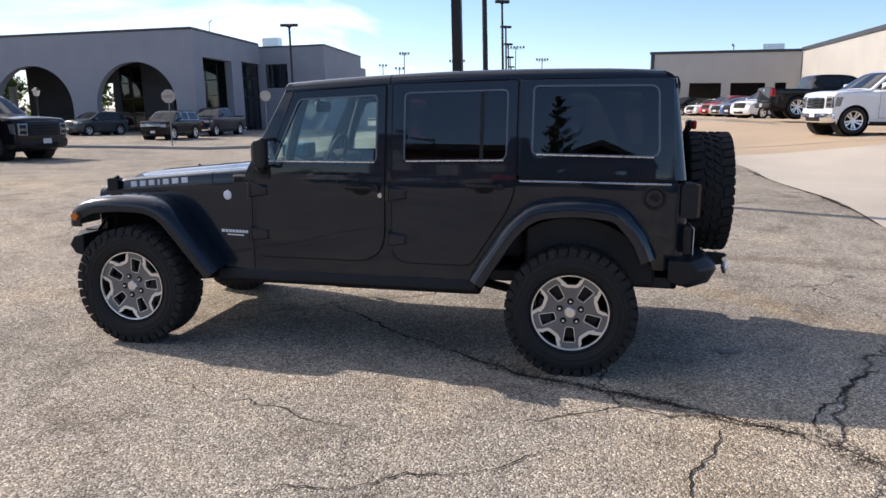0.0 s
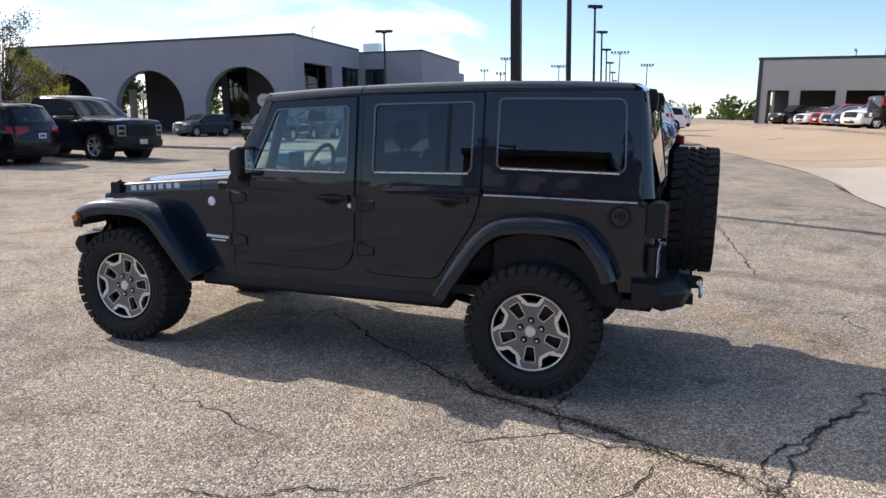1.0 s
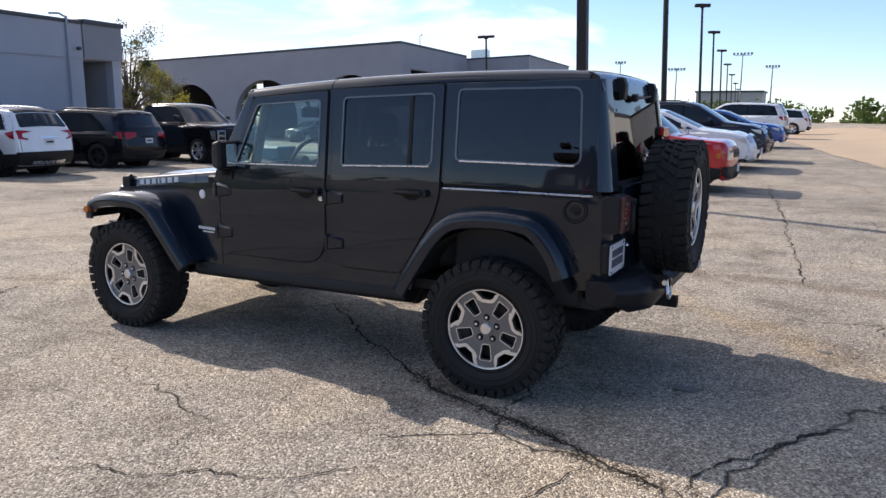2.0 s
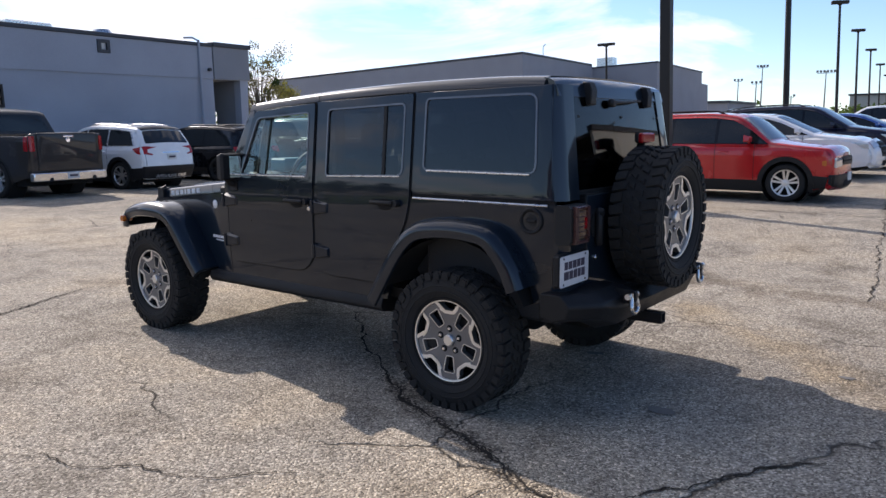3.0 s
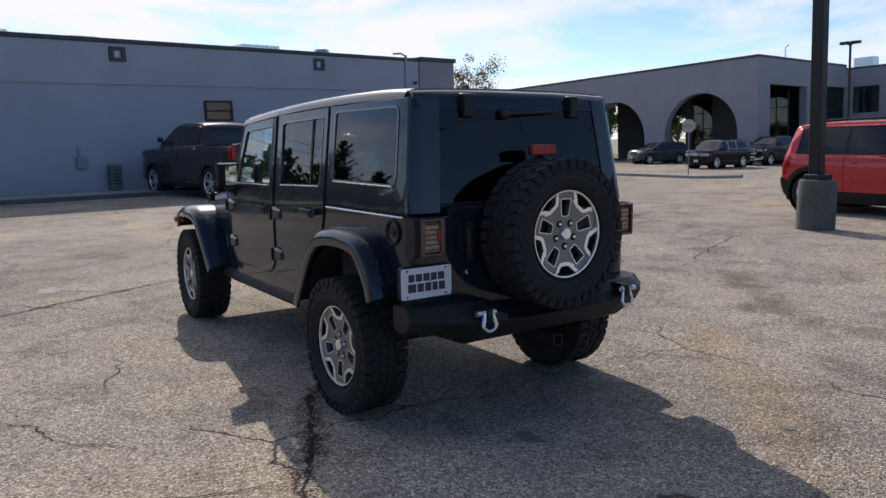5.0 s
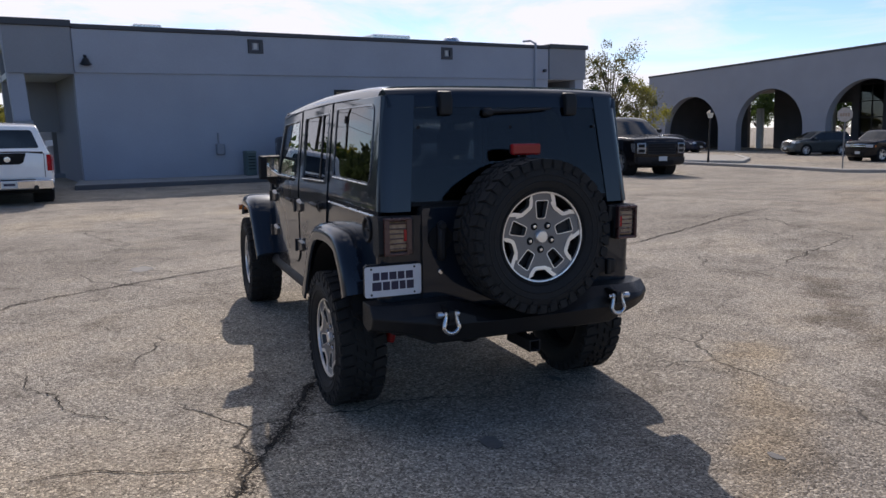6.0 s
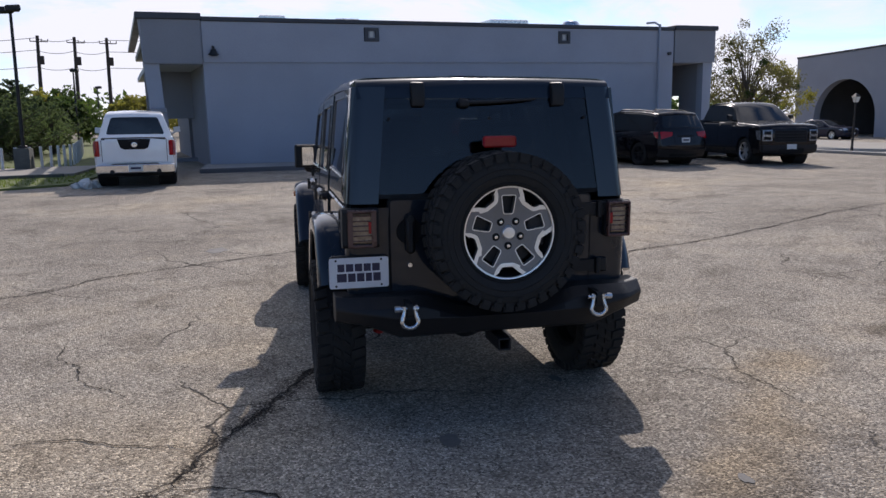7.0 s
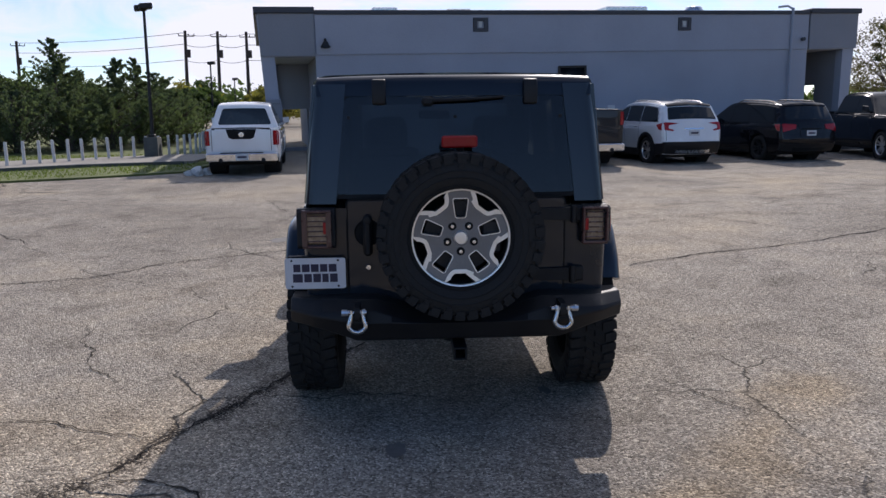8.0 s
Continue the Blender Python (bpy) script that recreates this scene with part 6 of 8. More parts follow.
def open_rounded(corners, n=4):
    """A path (x, z, radius, crown) with its inner corners rounded; gives points, crowns and each corner's place."""
    pts, crowns, mids = [], [], []
    for i, (x, z, rad, cr) in enumerate(corners):
        p = Vector((x, z))
        if rad <= 0 or i in (0, len(corners) - 1):
            mids.append(len(pts))
            pts.append(p)
            crowns.append(cr)
            continue
        a, b = Vector(corners[i - 1][:2]) - p, Vector(corners[i + 1][:2]) - p
        k = min(rad, 0.47 * a.length, 0.47 * b.length)
        s, e = p + a.normalized() * k, p + b.normalized() * k
        mids.append(len(pts) + n // 2)
        for j in range(n + 1):
            t = j / n
            pts.append(s * (1 - t) ** 2 + p * 2 * t * (1 - t) + e * t * t)
            crowns.append(cr)
    return pts, crowns, mids


def vehicle(name, label, category, m, body, form, wb, fo, ro, width, height, belt, hood, r, dark_rim=False, clad=False, chrome=False, rails=False, group="", detail=True, tall=False, gate_panel=False, blunt=False, hooked=False):
    """A parked vehicle, its nose along +x, its origin on the ground under the rear axle."""
    car = thing(name, m, label, category, group)
    w, F, R, H = width / 2, wb + fo, -ro, height
    pickup, sedan = form == "pickup", form == "sedan"
    zb = 0.20 if sedan else r * (0.80 if pickup else 0.62)
    A = r * 1.15
    er = 0.05 if pickup or blunt else 0.07
    cowl = wb - (0.45 if pickup else 0.30 if blunt else 0.22)
    run = 0.72 if pickup else (0.56 if blunt else 0.95 if sedan else 0.82)
    nose = [(F - 0.10, zb + 0.03, 0, 0.05), (F - 0.01, zb + 0.12, 0.06, 0.10)]
    if pickup or blunt:
        nose += [(F, hood - 0.20, 0.10, 0.07), (F - 0.07, hood - 0.03, 0.10, 0.05), (F - 0.55, hood + 0.02, 0.3, 0.035)]
    else:
        nose += [(F, zb + 0.34, 0.10, 0.14), (F - 0.10, hood - 0.16, 0.16, 0.12), (F - 0.34, hood - 0.035, 0.25, 0.06), (F - 0.75, hood + 0.03, 0.3, 0.035)]
    i_cowl = len(nose)
    nose += [(cowl, hood + (0.05 if pickup else 0.08), 0.05, 0.05), (cowl - run, H - 0.075, 0.18, 0.05), (cowl - run - 0.5, H, 0.4, 0.03)]
    if pickup:
        cabr = cowl - 2.62
        deck = belt - 0.01
        tail = [(cabr + 0.55, H - 0.005, 0.4, 0.03), (cabr + 0.10, H - 0.07, 0.14, 0.03), (cabr - 0.01, belt + 0.03, 0.05, 0.0), (cabr - 0.02, deck, 0.015, 0.0), (cabr - 0.05, deck, 0, 0.0), (cabr - 0.06, deck, 0, -0.42), (R + 0.09, deck, 0, -0.42), (R + 0.08, deck, 0, 0.0), (R + 0.0, deck, 0.03, 0.02), (R + 0.0, zb + 0.28, 0.03, 0.02), (R + 0.10, zb + 0.12, 0, 0.0)]
        i_glass = len(nose) + 1
    elif sedan:
        tail = [(0.75, H - 0.03, 0.5, 0.03), (0.28, H - 0.13, 0.3, 0.05), (R + 0.62, belt + 0.05, 0.16, 0.05), (R + 0.10, belt + 0.01, 0.06, 0.05), (R + 0.03, belt - 0.12, 0.06, 0.07), (R, zb + 0.36, 0.08, 0.09), (R + 0.10, zb + 0.04, 0, 0.05)]
        i_glass = len(nose) + 1
    elif blunt:
        tail = [(R + 0.70, H - 0.015, 0.4, 0.03), (R + 0.20, H - 0.07, 0.10, 0.05), (R + 0.07, belt + 0.04, 0.08, 0.06), (R + 0.02, belt - 0.25, 0.1, 0.07), (R, zb + 0.30, 0.08, 0.08), (R + 0.09, zb + 0.06, 0, 0.05)]
        i_glass = len(nose) + 1
    else:
        tail = [(R + 1.05, H - 0.03, 0.5, 0.03), (R + 0.36, H - 0.115, 0.07, 0.07), (R + 0.10, belt + 0.05, 0.08, 0.08), (R + 0.05, belt - 0.22, 0.1, 0.09), (R, zb + 0.36, 0.08, 0.10), (R + 0.12, zb + 0.06, 0, 0.05)]
        i_glass = len(nose) + 1
    pts, crowns, mids = open_rounded(nose + tail)
    n_pts = len(pts)
    steps = [0.0]
    for a, b in zip(pts, pts[1:]):
        steps.append(steps[-1] + max(1e-4, (b - a).length))
    norms = []
    for i in range(n_pts):
        d = pts[min(i + 1, n_pts - 1)] - pts[max(i - 1, 0)]
        norms.append(Vector((d.y, -d.x)).normalized() if d.length > 1e-6 else Vector((0, 1)))

    def half(x, z):
        plan = 1.0 - (0.15 if not (pickup or blunt) else 0.09) * max(0.0, (x - (F - 0.75)) / 0.75) ** 2.4 - 0.075 * max(0.0, (R + 0.55 - x) / 0.55) ** 2
        rows = ((zb - 0.2, 0.90), (zb, 0.925), (zb + 0.16, 0.975), (belt - 0.42, 0.990), (belt - 0.20, 1.0), (belt - 0.10, 0.992), (belt, 0.945 if not pickup else 0.925), (H, 0.745 if not pickup else 0.69), (H + 1, 0.5))
        for (z0, k0), (z1, k1) in zip(rows, rows[1:]):
            if z <= z1:
                f = max(0.0, (z - z0) / (z1 - z0))
                return w * plan * (k0 + (k1 - k0) * f)
        return w * 0.7

    def walk_t(t):
        t = min(max(t, 0.0), steps[-1] - 1e-6)
        i = max(k for k in range(n_pts) if steps[k] <= t)
        f = (t - steps[i]) / (steps[i + 1] - steps[i])
        return pts[i].lerp(pts[i + 1], f), norms[i].lerp(norms[i + 1], f).normalized(), crowns[i] + (crowns[i + 1] - crowns[i]) * f

    def lay(p, n, c, y, off):
        h = half(p.x - n.x * er, p.y - n.y * er)
        q = min(1.0, abs(y) / h)
        lift = c * (1 - q ** (2 if c >= 0 else 14))
        over = max(0.0, (abs(y) - (h - er)) / er)
        drop = er * (1 - math.sqrt(max(0.0, 1 - min(1.0, over) ** 2)))
        k = p + n * (lift - drop + off)
        return Vector((k.x, y, k.y))

    def on_skin(t, y, off):
        p, n, c = walk_t(t)
        return lay(p, n, c, y, off)

    def on_side(s, base=0.0):
        return lambda x, z, off: Vector((x, s * (half(x, z) + base + off), z))

    def t_front(z):
        for i in range(n_pts - 1):
            if pts[i + 1].y >= z:
                return steps[i] + (steps[i + 1] - steps[i]) * min(1.0, max(0.0, (z - pts[i].y) / max(1e-4, pts[i + 1].y - pts[i].y)))
        return 0.0

    def t_rear(z):
        for i in range(n_pts - 1, 0, -1):
            if pts[i - 1].y >= z:
                return steps[i] - (steps[i] - steps[i - 1]) * min(1.0, max(0.0, (z - pts[i].y) / max(1e-4, pts[i - 1].y - pts[i].y)))
        return steps[-1]

    def sil(x):
        best = 0.0
        for a, b in zip(pts, pts[1:]):
            lo, hi = min(a.x, b.x), max(a.x, b.x)
            if lo <= x <= hi and hi - lo > 1e-5:
                best = max(best, a.y + (b.y - a.y) * (x - a.x) / (b.x - a.x))
        return best

    ZC = [("v", z) for z in (zb + 0.16, belt - 0.42, belt - 0.20, belt - 0.10, belt, belt + 0.2)]
    XC = [("u", x) for x in (F - 0.16, F - 0.32, F - 0.52, F - 0.75, R + 0.16, R + 0.34, R + 0.55)]
    YC = [("v", w * q) for k in (0.0, 0.15, 0.3, 0.45, 0.6, 0.72, 0.82, 0.88, 0.92, 0.96) for q in ((-k, k) if k else (0.0,))]

    # skin over the top and round both ends
    bm = bmesh.new()
    rings = []
    for p, n, c in zip(pts, norms, crowns):
        h = half(p.x - n.x * er, p.y - n.y * er)
        ys = [h, h - er * 0.05, h - er * 0.2, h - er * 0.5, h - er, *(q * (h - er) for q in (0.9, 0.8, 0.65, 0.5, 0.35, 0.18))]
        rings.append([lay(p, n, c, y, 0.0) for y in [-v for v in ys] + [0.0] + ys[::-1]])
    loft(bm, rings, False, False)
    # sides with open wheel arches
    edge = [p - n * er for p, n in zip(pts, norms)]
    a0 = math.asin(max(-0.9, (zb - r) / A))
    low = []
    for xc in (0.0, wb):
        low += [(xc + A * math.cos(math.pi - a0 - (math.pi - 2 * a0) * k / 14), r + A * math.sin(math.pi - a0 - (math.pi - 2 * a0) * k / 14)) for k in range(15)]
    outline = [(p.x, p.y) for p in edge] + low
    for s in (-1, 1):
        plate(bm, outline, [], -0.004, 0.0, on_side(s), ZC + XC)
    shell = part("body", bm, body, car, "", 38)

    def patch(pname, poly, w0, w1, material, note="", owner=None, cuts=None):
        q = bmesh.new()
        lo, hi = min(u for u, v in poly), max(u for u, v in poly)
        bends = [("u", t) for t in steps if lo + 0.003 < t < hi - 0.003]
        plate(q, poly, [], w0, w1, on_skin, bends + YC if cuts is None else bends)
        return part(pname, q, material, owner or shell, note, 30)

    def block_t(t0, t1, y0, y1):
        return [(t0, y0), (t1, y0), (t1, y1), (t0, y1)]

    def flank(pname, s, poly, w0, w1, material, note="", owner=None):
        q = bmesh.new()
        plate(q, poly, [], w0, w1, on_side(s), ZC + XC)
        return part(pname, q, material, owner or shell, note, 30)

    # glass
    ts = [steps[i] for i in mids]
    yw = half(cowl, hood + 0.08)
    tc, th = ts[i_cowl], ts[i_cowl + 1]
    yt = half(cowl - run, H - 0.1)
    patch("windscreen", rounded([(tc + 0.05, -yw * 0.90), (th - 0.03, -yt * 0.90), (th - 0.03, yt * 0.90), (tc + 0.05, yw * 0.90)], 0.06), -0.004, 0.004, GLASS_CAR_SOLID)
    g0, g1 = ts[i_glass], ts[i_glass + 1]
    yb, yg = half(pts[mids[i_glass + 1]].x, pts[mids[i_glass + 1]].y), half(pts[mids[i_glass]].x, pts[mids[i_glass]].y)
    k = 0.80 if pickup else 0.90
    patch("rear_window", rounded([(g0 + 0.07, -yg * k), (g1 - 0.03, -yb * k), (g1 - 0.03, yb * k), (g0 + 0.07, yg * k)], 0.06), -0.004, 0.005, GLASS_CAR_SOLID)
    if form == "suv":
        patch("roof_spoiler", rounded(block_t(g0 - 0.10, g0 + 0.05, -yg * 0.92, yg * 0.92), 0.03), -0.01, 0.022, BLACK_GLOSS if not blunt else body)
    x_front = cowl
    while sil(x_front) - 0.085 < belt + 0.05:
        x_front -= 0.02
    if pickup:
        x_rear, lean, pillars = cabr + 0.16, 0.05, (cowl - 1.32,)
    elif sedan:
        x_rear = 0.0
        while sil(x_rear) - 0.085 < belt + 0.06:
            x_rear += 0.02
        lean, pillars = 0.0, (cowl - 1.15, cowl - 2.0)
    elif blunt:
        x_rear, lean, pillars = R + 0.34, 0.04, (cowl - 0.98, cowl - 1.86)
    else:
        x_rear, lean, pillars = R + 0.42, 0.20, (cowl - 1.15, cowl - 2.02)

    def light_opening(xa, xb, gap, drop, slope):
        out = [(xa, belt + drop), (xb, belt + drop)]
        for q in range(9):
            x = xb + (xa + slope - xb) * q / 8
            z = sil(x) - gap
            if z > belt + drop + 0.01:
                out.append((x - (0.004 if q == 0 else 0.0), z))
        return out

    for s in (-1, 1):
        if detail:
            flank("window_surround", s, light_opening(x_rear - 0.05, x_front + 0.10, 0.078, 0.012, lean), -0.002, 0.003, BLACK_GLOSS if not (chrome and not pickup) else ZINC)
        cutx = [x_rear, *reversed(pillars), x_front]
        for q, (xa, xb) in enumerate(zip(cutx, cutx[1:])):
            if xb - xa > 0.15:
                flank("side_window", s, light_opening(xa + (0.03 if q else 0), xb - (0.03 if q < len(cutx) - 2 else 0), 0.10, 0.03, lean if q == 0 else 0.0), -0.002, 0.006, GLASS_CAR_SOLID)
        for x in (0.0, wb):
            q = bmesh.new()
            lathe(q, [(0.0, 0.40), (A + 0.012, 0.40), (A + 0.012, 0.012)], Matrix.Translation((x, s * half(x, r), r)) @ pose(0, 0, 0, 0, 0, 0 if s < 0 else 180), 28)
            part("arch_liner", q, SEAM, shell, "", 30)
            if clad or detail:
                wide = 1.20 if clad else 1.06
                arc = [a0 + (math.pi - 2 * a0) * k / 18 for k in range(19)]
                poly = [(x + A * wide * math.cos(a), r + A * wide * math.sin(a)) for a in arc] + [(x + A * 0.99 * math.cos(a), r + A * 0.99 * math.sin(a)) for a in reversed(arc)]
                flank("arch_trim", s, poly, -0.01, 0.022 if clad else 0.012, BLACK_PLASTIC if clad else body)
            car_wheel(car, pose(x, s * (half(x, r) - 0.115), r, 0, random.uniform(0, 70), 0 if s < 0 else 180), r, not dark_rim)
        flank("sill", s, rect(A * math.cos(a0) + 0.02, wb - A * math.cos(a0) - 0.02, zb - 0.03, zb + (0.17 if clad else 0.06)), -0.02, 0.016 if clad else 0.006, BLACK_PLASTIC)
        if clad:
            flank("bumper_corner", s, [(R + 0.14, zb + 0.07), (-A * 1.02, zb + 0.02), (-A * 1.06, zb + 0.34), (R + 0.09, zb + 0.36)], -0.01, 0.012, BLACK_PLASTIC)
            flank("bumper_corner", s, [(wb + A * 1.02, zb + 0.02), (F - 0.14, zb + 0.06), (F - 0.09, zb + 0.26), (wb + A * 1.12, zb + 0.28)], -0.01, 0.012, BLACK_PLASTIC)
        # door mirror
        q = bmesh.new()
        mx, b = cowl - 0.38, half(cowl - 0.38, belt)
        big = 1.25 if pickup else 1.0
        hull(q, [(mx + dx, s * (b + dy), belt + 0.02 + dz * big) for dx, dy, dz in ((-0.03, 0.05, 0.02), (-0.03, 0.05, 0.15), (-0.03, 0.24, 0.04), (-0.03, 0.23, 0.16), (0.09, 0.08, 0.03), (0.09, 0.08, 0.13), (0.06, 0.21, 0.05), (0.06, 0.20, 0.14))])
        tube(q, [(mx + 0.02, s * (b - 0.03), belt + 0.02), (mx + 0.02, s * (b + 0.10), belt + 0.06)], 0.03, 8)
        part("door_mirror", q, BLACK_PLASTIC if pickup and not chrome else body, shell, "", 30, 0.012)
        if detail:
            marks = (cowl - 0.30, *pillars, cabr + 0.10) if pickup else (cowl - 0.26, pillars[0], pillars[1] - 0.02)
            for x in marks:
                flank("shut_line", s, rect(x - 0.005, x + 0.005, zb + 0.17, belt + 0.005), -0.01, 0.0015, SEAM)
            flank("shut_line", s, rect(min(marks), max(marks), zb + 0.165, zb + 0.175), -0.01, 0.0015, SEAM)
            for x in marks[1:3]:
                q = bmesh.new()
                tube(q, [on_side(s)(x + 0.05, belt - 0.13, 0.005), on_side(s)(x + 0.08, belt - 0.13, 0.032), on_side(s)(x + 0.22, belt - 0.13, 0.032), on_side(s)(x + 0.25, belt - 0.13, 0.005)], 0.014, 8)
                part("door_handle", q, CHROME if chrome else body, shell, "", 40)
        # lamps wrap from the ends on to the sides
        hf = half(F - 0.06, hood - 0.2)
        if tall:
            lamp = patch("headlight", rounded([(t_front(hood - 0.50), s * hf * 0.66), (t_front(hood - 0.15), s * hf * 0.64), (t_front(hood - 0.15), s * hf * 0.985), (t_front(hood - 0.50), s * hf * 0.985)], 0.03), -0.03, 0.012, SEAM, "silver-edged headlight")
            for z0, z1, y0, y1 in ((0.49, 0.45, 0.67, 0.97), (0.20, 0.16, 0.67, 0.97), (0.36, 0.29, 0.70, 0.93), (0.49, 0.16, 0.66, 0.70), (0.49, 0.16, 0.93, 0.975)):
                patch("lamp_strip", block_t(t_front(hood - z0), t_front(hood - z1), s * hf * y0, s * hf * y1), 0.012, 0.018, LAMP_SILVER, "", lamp)
            flank("headlight_side", s, [(F - 0.22, hood - 0.44), (F - 0.07, hood - 0.46), (F - 0.09, hood - 0.17), (F - 0.28, hood - 0.17)], -0.01, 0.008, LAMP_SILVER)
        else:
            z0, z1 = (hood - 0.36, hood - 0.20) if pickup or blunt else (hood - 0.25, hood - 0.13)
            patch("headlight", rounded([(t_front(z0 + 0.02), s * hf * 0.56), (t_front(z1), s * hf * 0.58), (t_front(z1 + 0.015), s * hf * 0.97), (t_front(z0), s * hf * 0.97)], 0.025), -0.02, 0.012, CLEAR_LENS)
            if blunt:
                flank("side_marker", s, rounded([(F - 0.20, z0 + 0.04), (F - 0.13, z0 + 0.03), (F - 0.13, z1 - 0.03), (F - 0.20, z1 - 0.04)], 0.02), -0.01, 0.008, AMBER_LENS)
            else:
                flank("headlight_side", s, [(F - 0.30, z0 + 0.06), (F - 0.13, z0), (F - 0.15, z1), (F - 0.42, z1 + 0.02)], -0.01, 0.008, CLEAR_LENS)
        hr = half(R + 0.05, belt - 0.2)
        if pickup:
            patch("tail_light", rounded(block_t(t_rear(deck - 0.05), t_rear(deck - 0.40), s * hr * 0.87, s * hr * 0.985), 0.02), -0.02, 0.014, RED_LENS, "red tail light")
            flank("tail_light_side", s, rounded([(R + 0.06, deck - 0.40), (R + 0.17, deck - 0.39), (R + 0.15, deck - 0.06), (R + 0.06, deck - 0.06)], 0.02), -0.01, 0.010, RED_LENS)
        elif blunt:
            patch("tail_light", rounded(block_t(t_rear(belt - 0.02), t_rear(belt - 0.26), s * hr * 0.74, s * hr * 0.97), 0.04), -0.02, 0.014, RED_LENS, "red tail light")
            flank("tail_light_side", s, rounded([(R + 0.09, belt - 0.25), (R + 0.17, belt - 0.24), (R + 0.20, belt - 0.03), (R + 0.12, belt - 0.02)], 0.02), -0.01, 0.010, RED_LENS)
        elif hooked:
            # a hook of light bars on the gate, its tail on the side
            patch("tail_light", [(t_rear(belt - 0.02), s * hr * 0.52), (t_rear(belt + 0.02), s * hr * 0.97), (t_rear(belt - 0.19), s * hr * 0.97), (t_rear(belt - 0.23), s * hr * 0.72), (t_rear(belt - 0.20), s * hr * 0.68), (t_rear(belt - 0.15), s * hr * 0.86), (t_rear(belt - 0.07), s * hr * 0.84)], -0.02, 0.016, RED_LENS, "hooked red tail light")
            flank("tail_light_side", s, [(R + 0.13, belt - 0.20), (R + 0.24, belt - 0.18), (R + 0.42, belt - 0.05), (R + 0.18, belt + 0.0)], -0.01, 0.010, RED_LENS)
        else:
            z1 = belt - 0.04
            patch("tail_light", rounded([(t_rear(z1), s * hr * 0.52), (t_rear(z1 + 0.03), s * hr * 0.97), (t_rear(z1 - 0.20), s * hr * 0.97), (t_rear(z1 - 0.12), s * hr * 0.55)], 0.02), -0.02, 0.014, RED_LENS, "red tail light")
            flank("tail_light_side", s, rounded([(R + 0.12, z1 - 0.18), (R + 0.22, z1 - 0.15), (R + 0.36, z1 + 0.01), (R + 0.16, z1 + 0.02)], 0.02), -0.01, 0.010, RED_LENS)
        if rails:
            q = bmesh.new()
            xa, xb = (R + 0.55, cowl - run - 0.25)
            way = [(xa + (xb - xa) * k / 8) for k in range(9)]
            tube(q, [(x, s * (half(x, sil(x) - er) - 0.10), sil(x) + (0.045 if 0 < k < 8 else -0.02)) for k, x in enumerate(way)], 0.017, 8)
            part("roof_rail", q, BLACK_PLASTIC if not chrome else ZINC, shell, "", 40)
    # front: grille, bumper and plate
    hf = half(F - 0.06, hood - 0.2)
    gz0, gz1 = (hood - 0.52, hood - 0.17) if pickup else (hood - 0.32, hood - 0.18) if blunt else (hood - 0.42, hood - 0.16)
    grille = patch("grille", rounded(block_t(t_front(gz0), t_front(gz1), -hf * 0.58, hf * 0.58), 0.05), -0.03, 0.010, CHROME if chrome else BLACK_PLASTIC)
    patch("grille_mesh", rounded(block_t(t_front(gz0 + 0.035), t_front(gz1 - 0.03), -hf * 0.54, hf * 0.54), 0.04), 0.008, 0.014, SEAM, "", grille)
    if detail:
        for k in range(1, 4 if pickup else 3):
            z = gz0 + (gz1 - gz0) * k / (4 if pickup else 3)
            patch("grille_bar", block_t(t_front(z - 0.012), t_front(z + 0.012), -hf * 0.53, hf * 0.53), 0.012, 0.022, CHROME if chrome else DARK_METAL, "", grille)
    fb = CHROME if chrome and pickup else BLACK_PLASTIC if clad or pickup else body
    lower = patch("front_bumper", rounded(block_t(t_front(zb + 0.10), t_front(zb + (0.30 if pickup or clad else 0.22)), -hf * 1.0, hf * 1.0), 0.02), -0.03, 0.05 if pickup else 0.018, fb)
    patch("air_intake", rounded(block_t(t_front(zb + 0.12), t_front(zb + 0.20), -hf * 0.45, hf * 0.45), 0.02), 0.02, 0.055 if pickup else 0.022, SEAM, "", lower)
    p = on_skin(t_front(zb + 0.25), 0.0, 0.05 if pickup else 0.02)
    q = bmesh.new()
    box(q, p.x - 0.01, p.x + 0.008, -0.155, 0.155, p.z - 0.075, p.z + 0.075, 0.003)
    part("front_plate", q, PALE_PAINT, lower, "", 0)
    # rear: bumper, gate and plate
    hr = half(R + 0.05, belt - 0.2)
    if pickup:
        q = bmesh.new()
        hull(q, [(x, y, z) for z in (zb + 0.06, zb + 0.25) for x, y in ((R + 0.06, -w * 0.94), (R + 0.06, w * 0.94), (R - 0.08, -w * 0.93), (R - 0.08, w * 0.93), (R - 0.13, -w * 0.80), (R - 0.13, w * 0.80))])
        bump = part("rear_bumper", q, CHROME if chrome else BLACK_PLASTIC, shell, "", 30, 0.02)
        q = bmesh.new()
        box(q, R - 0.10, R + 0.02, -w * 0.55, w * 0.55, zb + 0.235, zb + 0.27, 0.008)
        part("bumper_step", q, BLACK_PLASTIC, bump, "", 30)
        for s in (-1, 1):
            q = bmesh.new()
            tube(q, [(R + 0.1, s * w * 0.55, zb + 0.08), (R - 0.14, s * w * 0.55, zb + 0.09)], 0.05, 14)
            part("exhaust_tip", q, DARK_METAL, bump, "", 40)
        pz, px = zb + 0.09, R - 0.138
        gate = patch("tailgate", rounded(block_t(t_rear(deck - 0.015), t_rear(zb + 0.31), -hr * 0.80, hr * 0.80), 0.03), -0.02, 0.010, body, "")
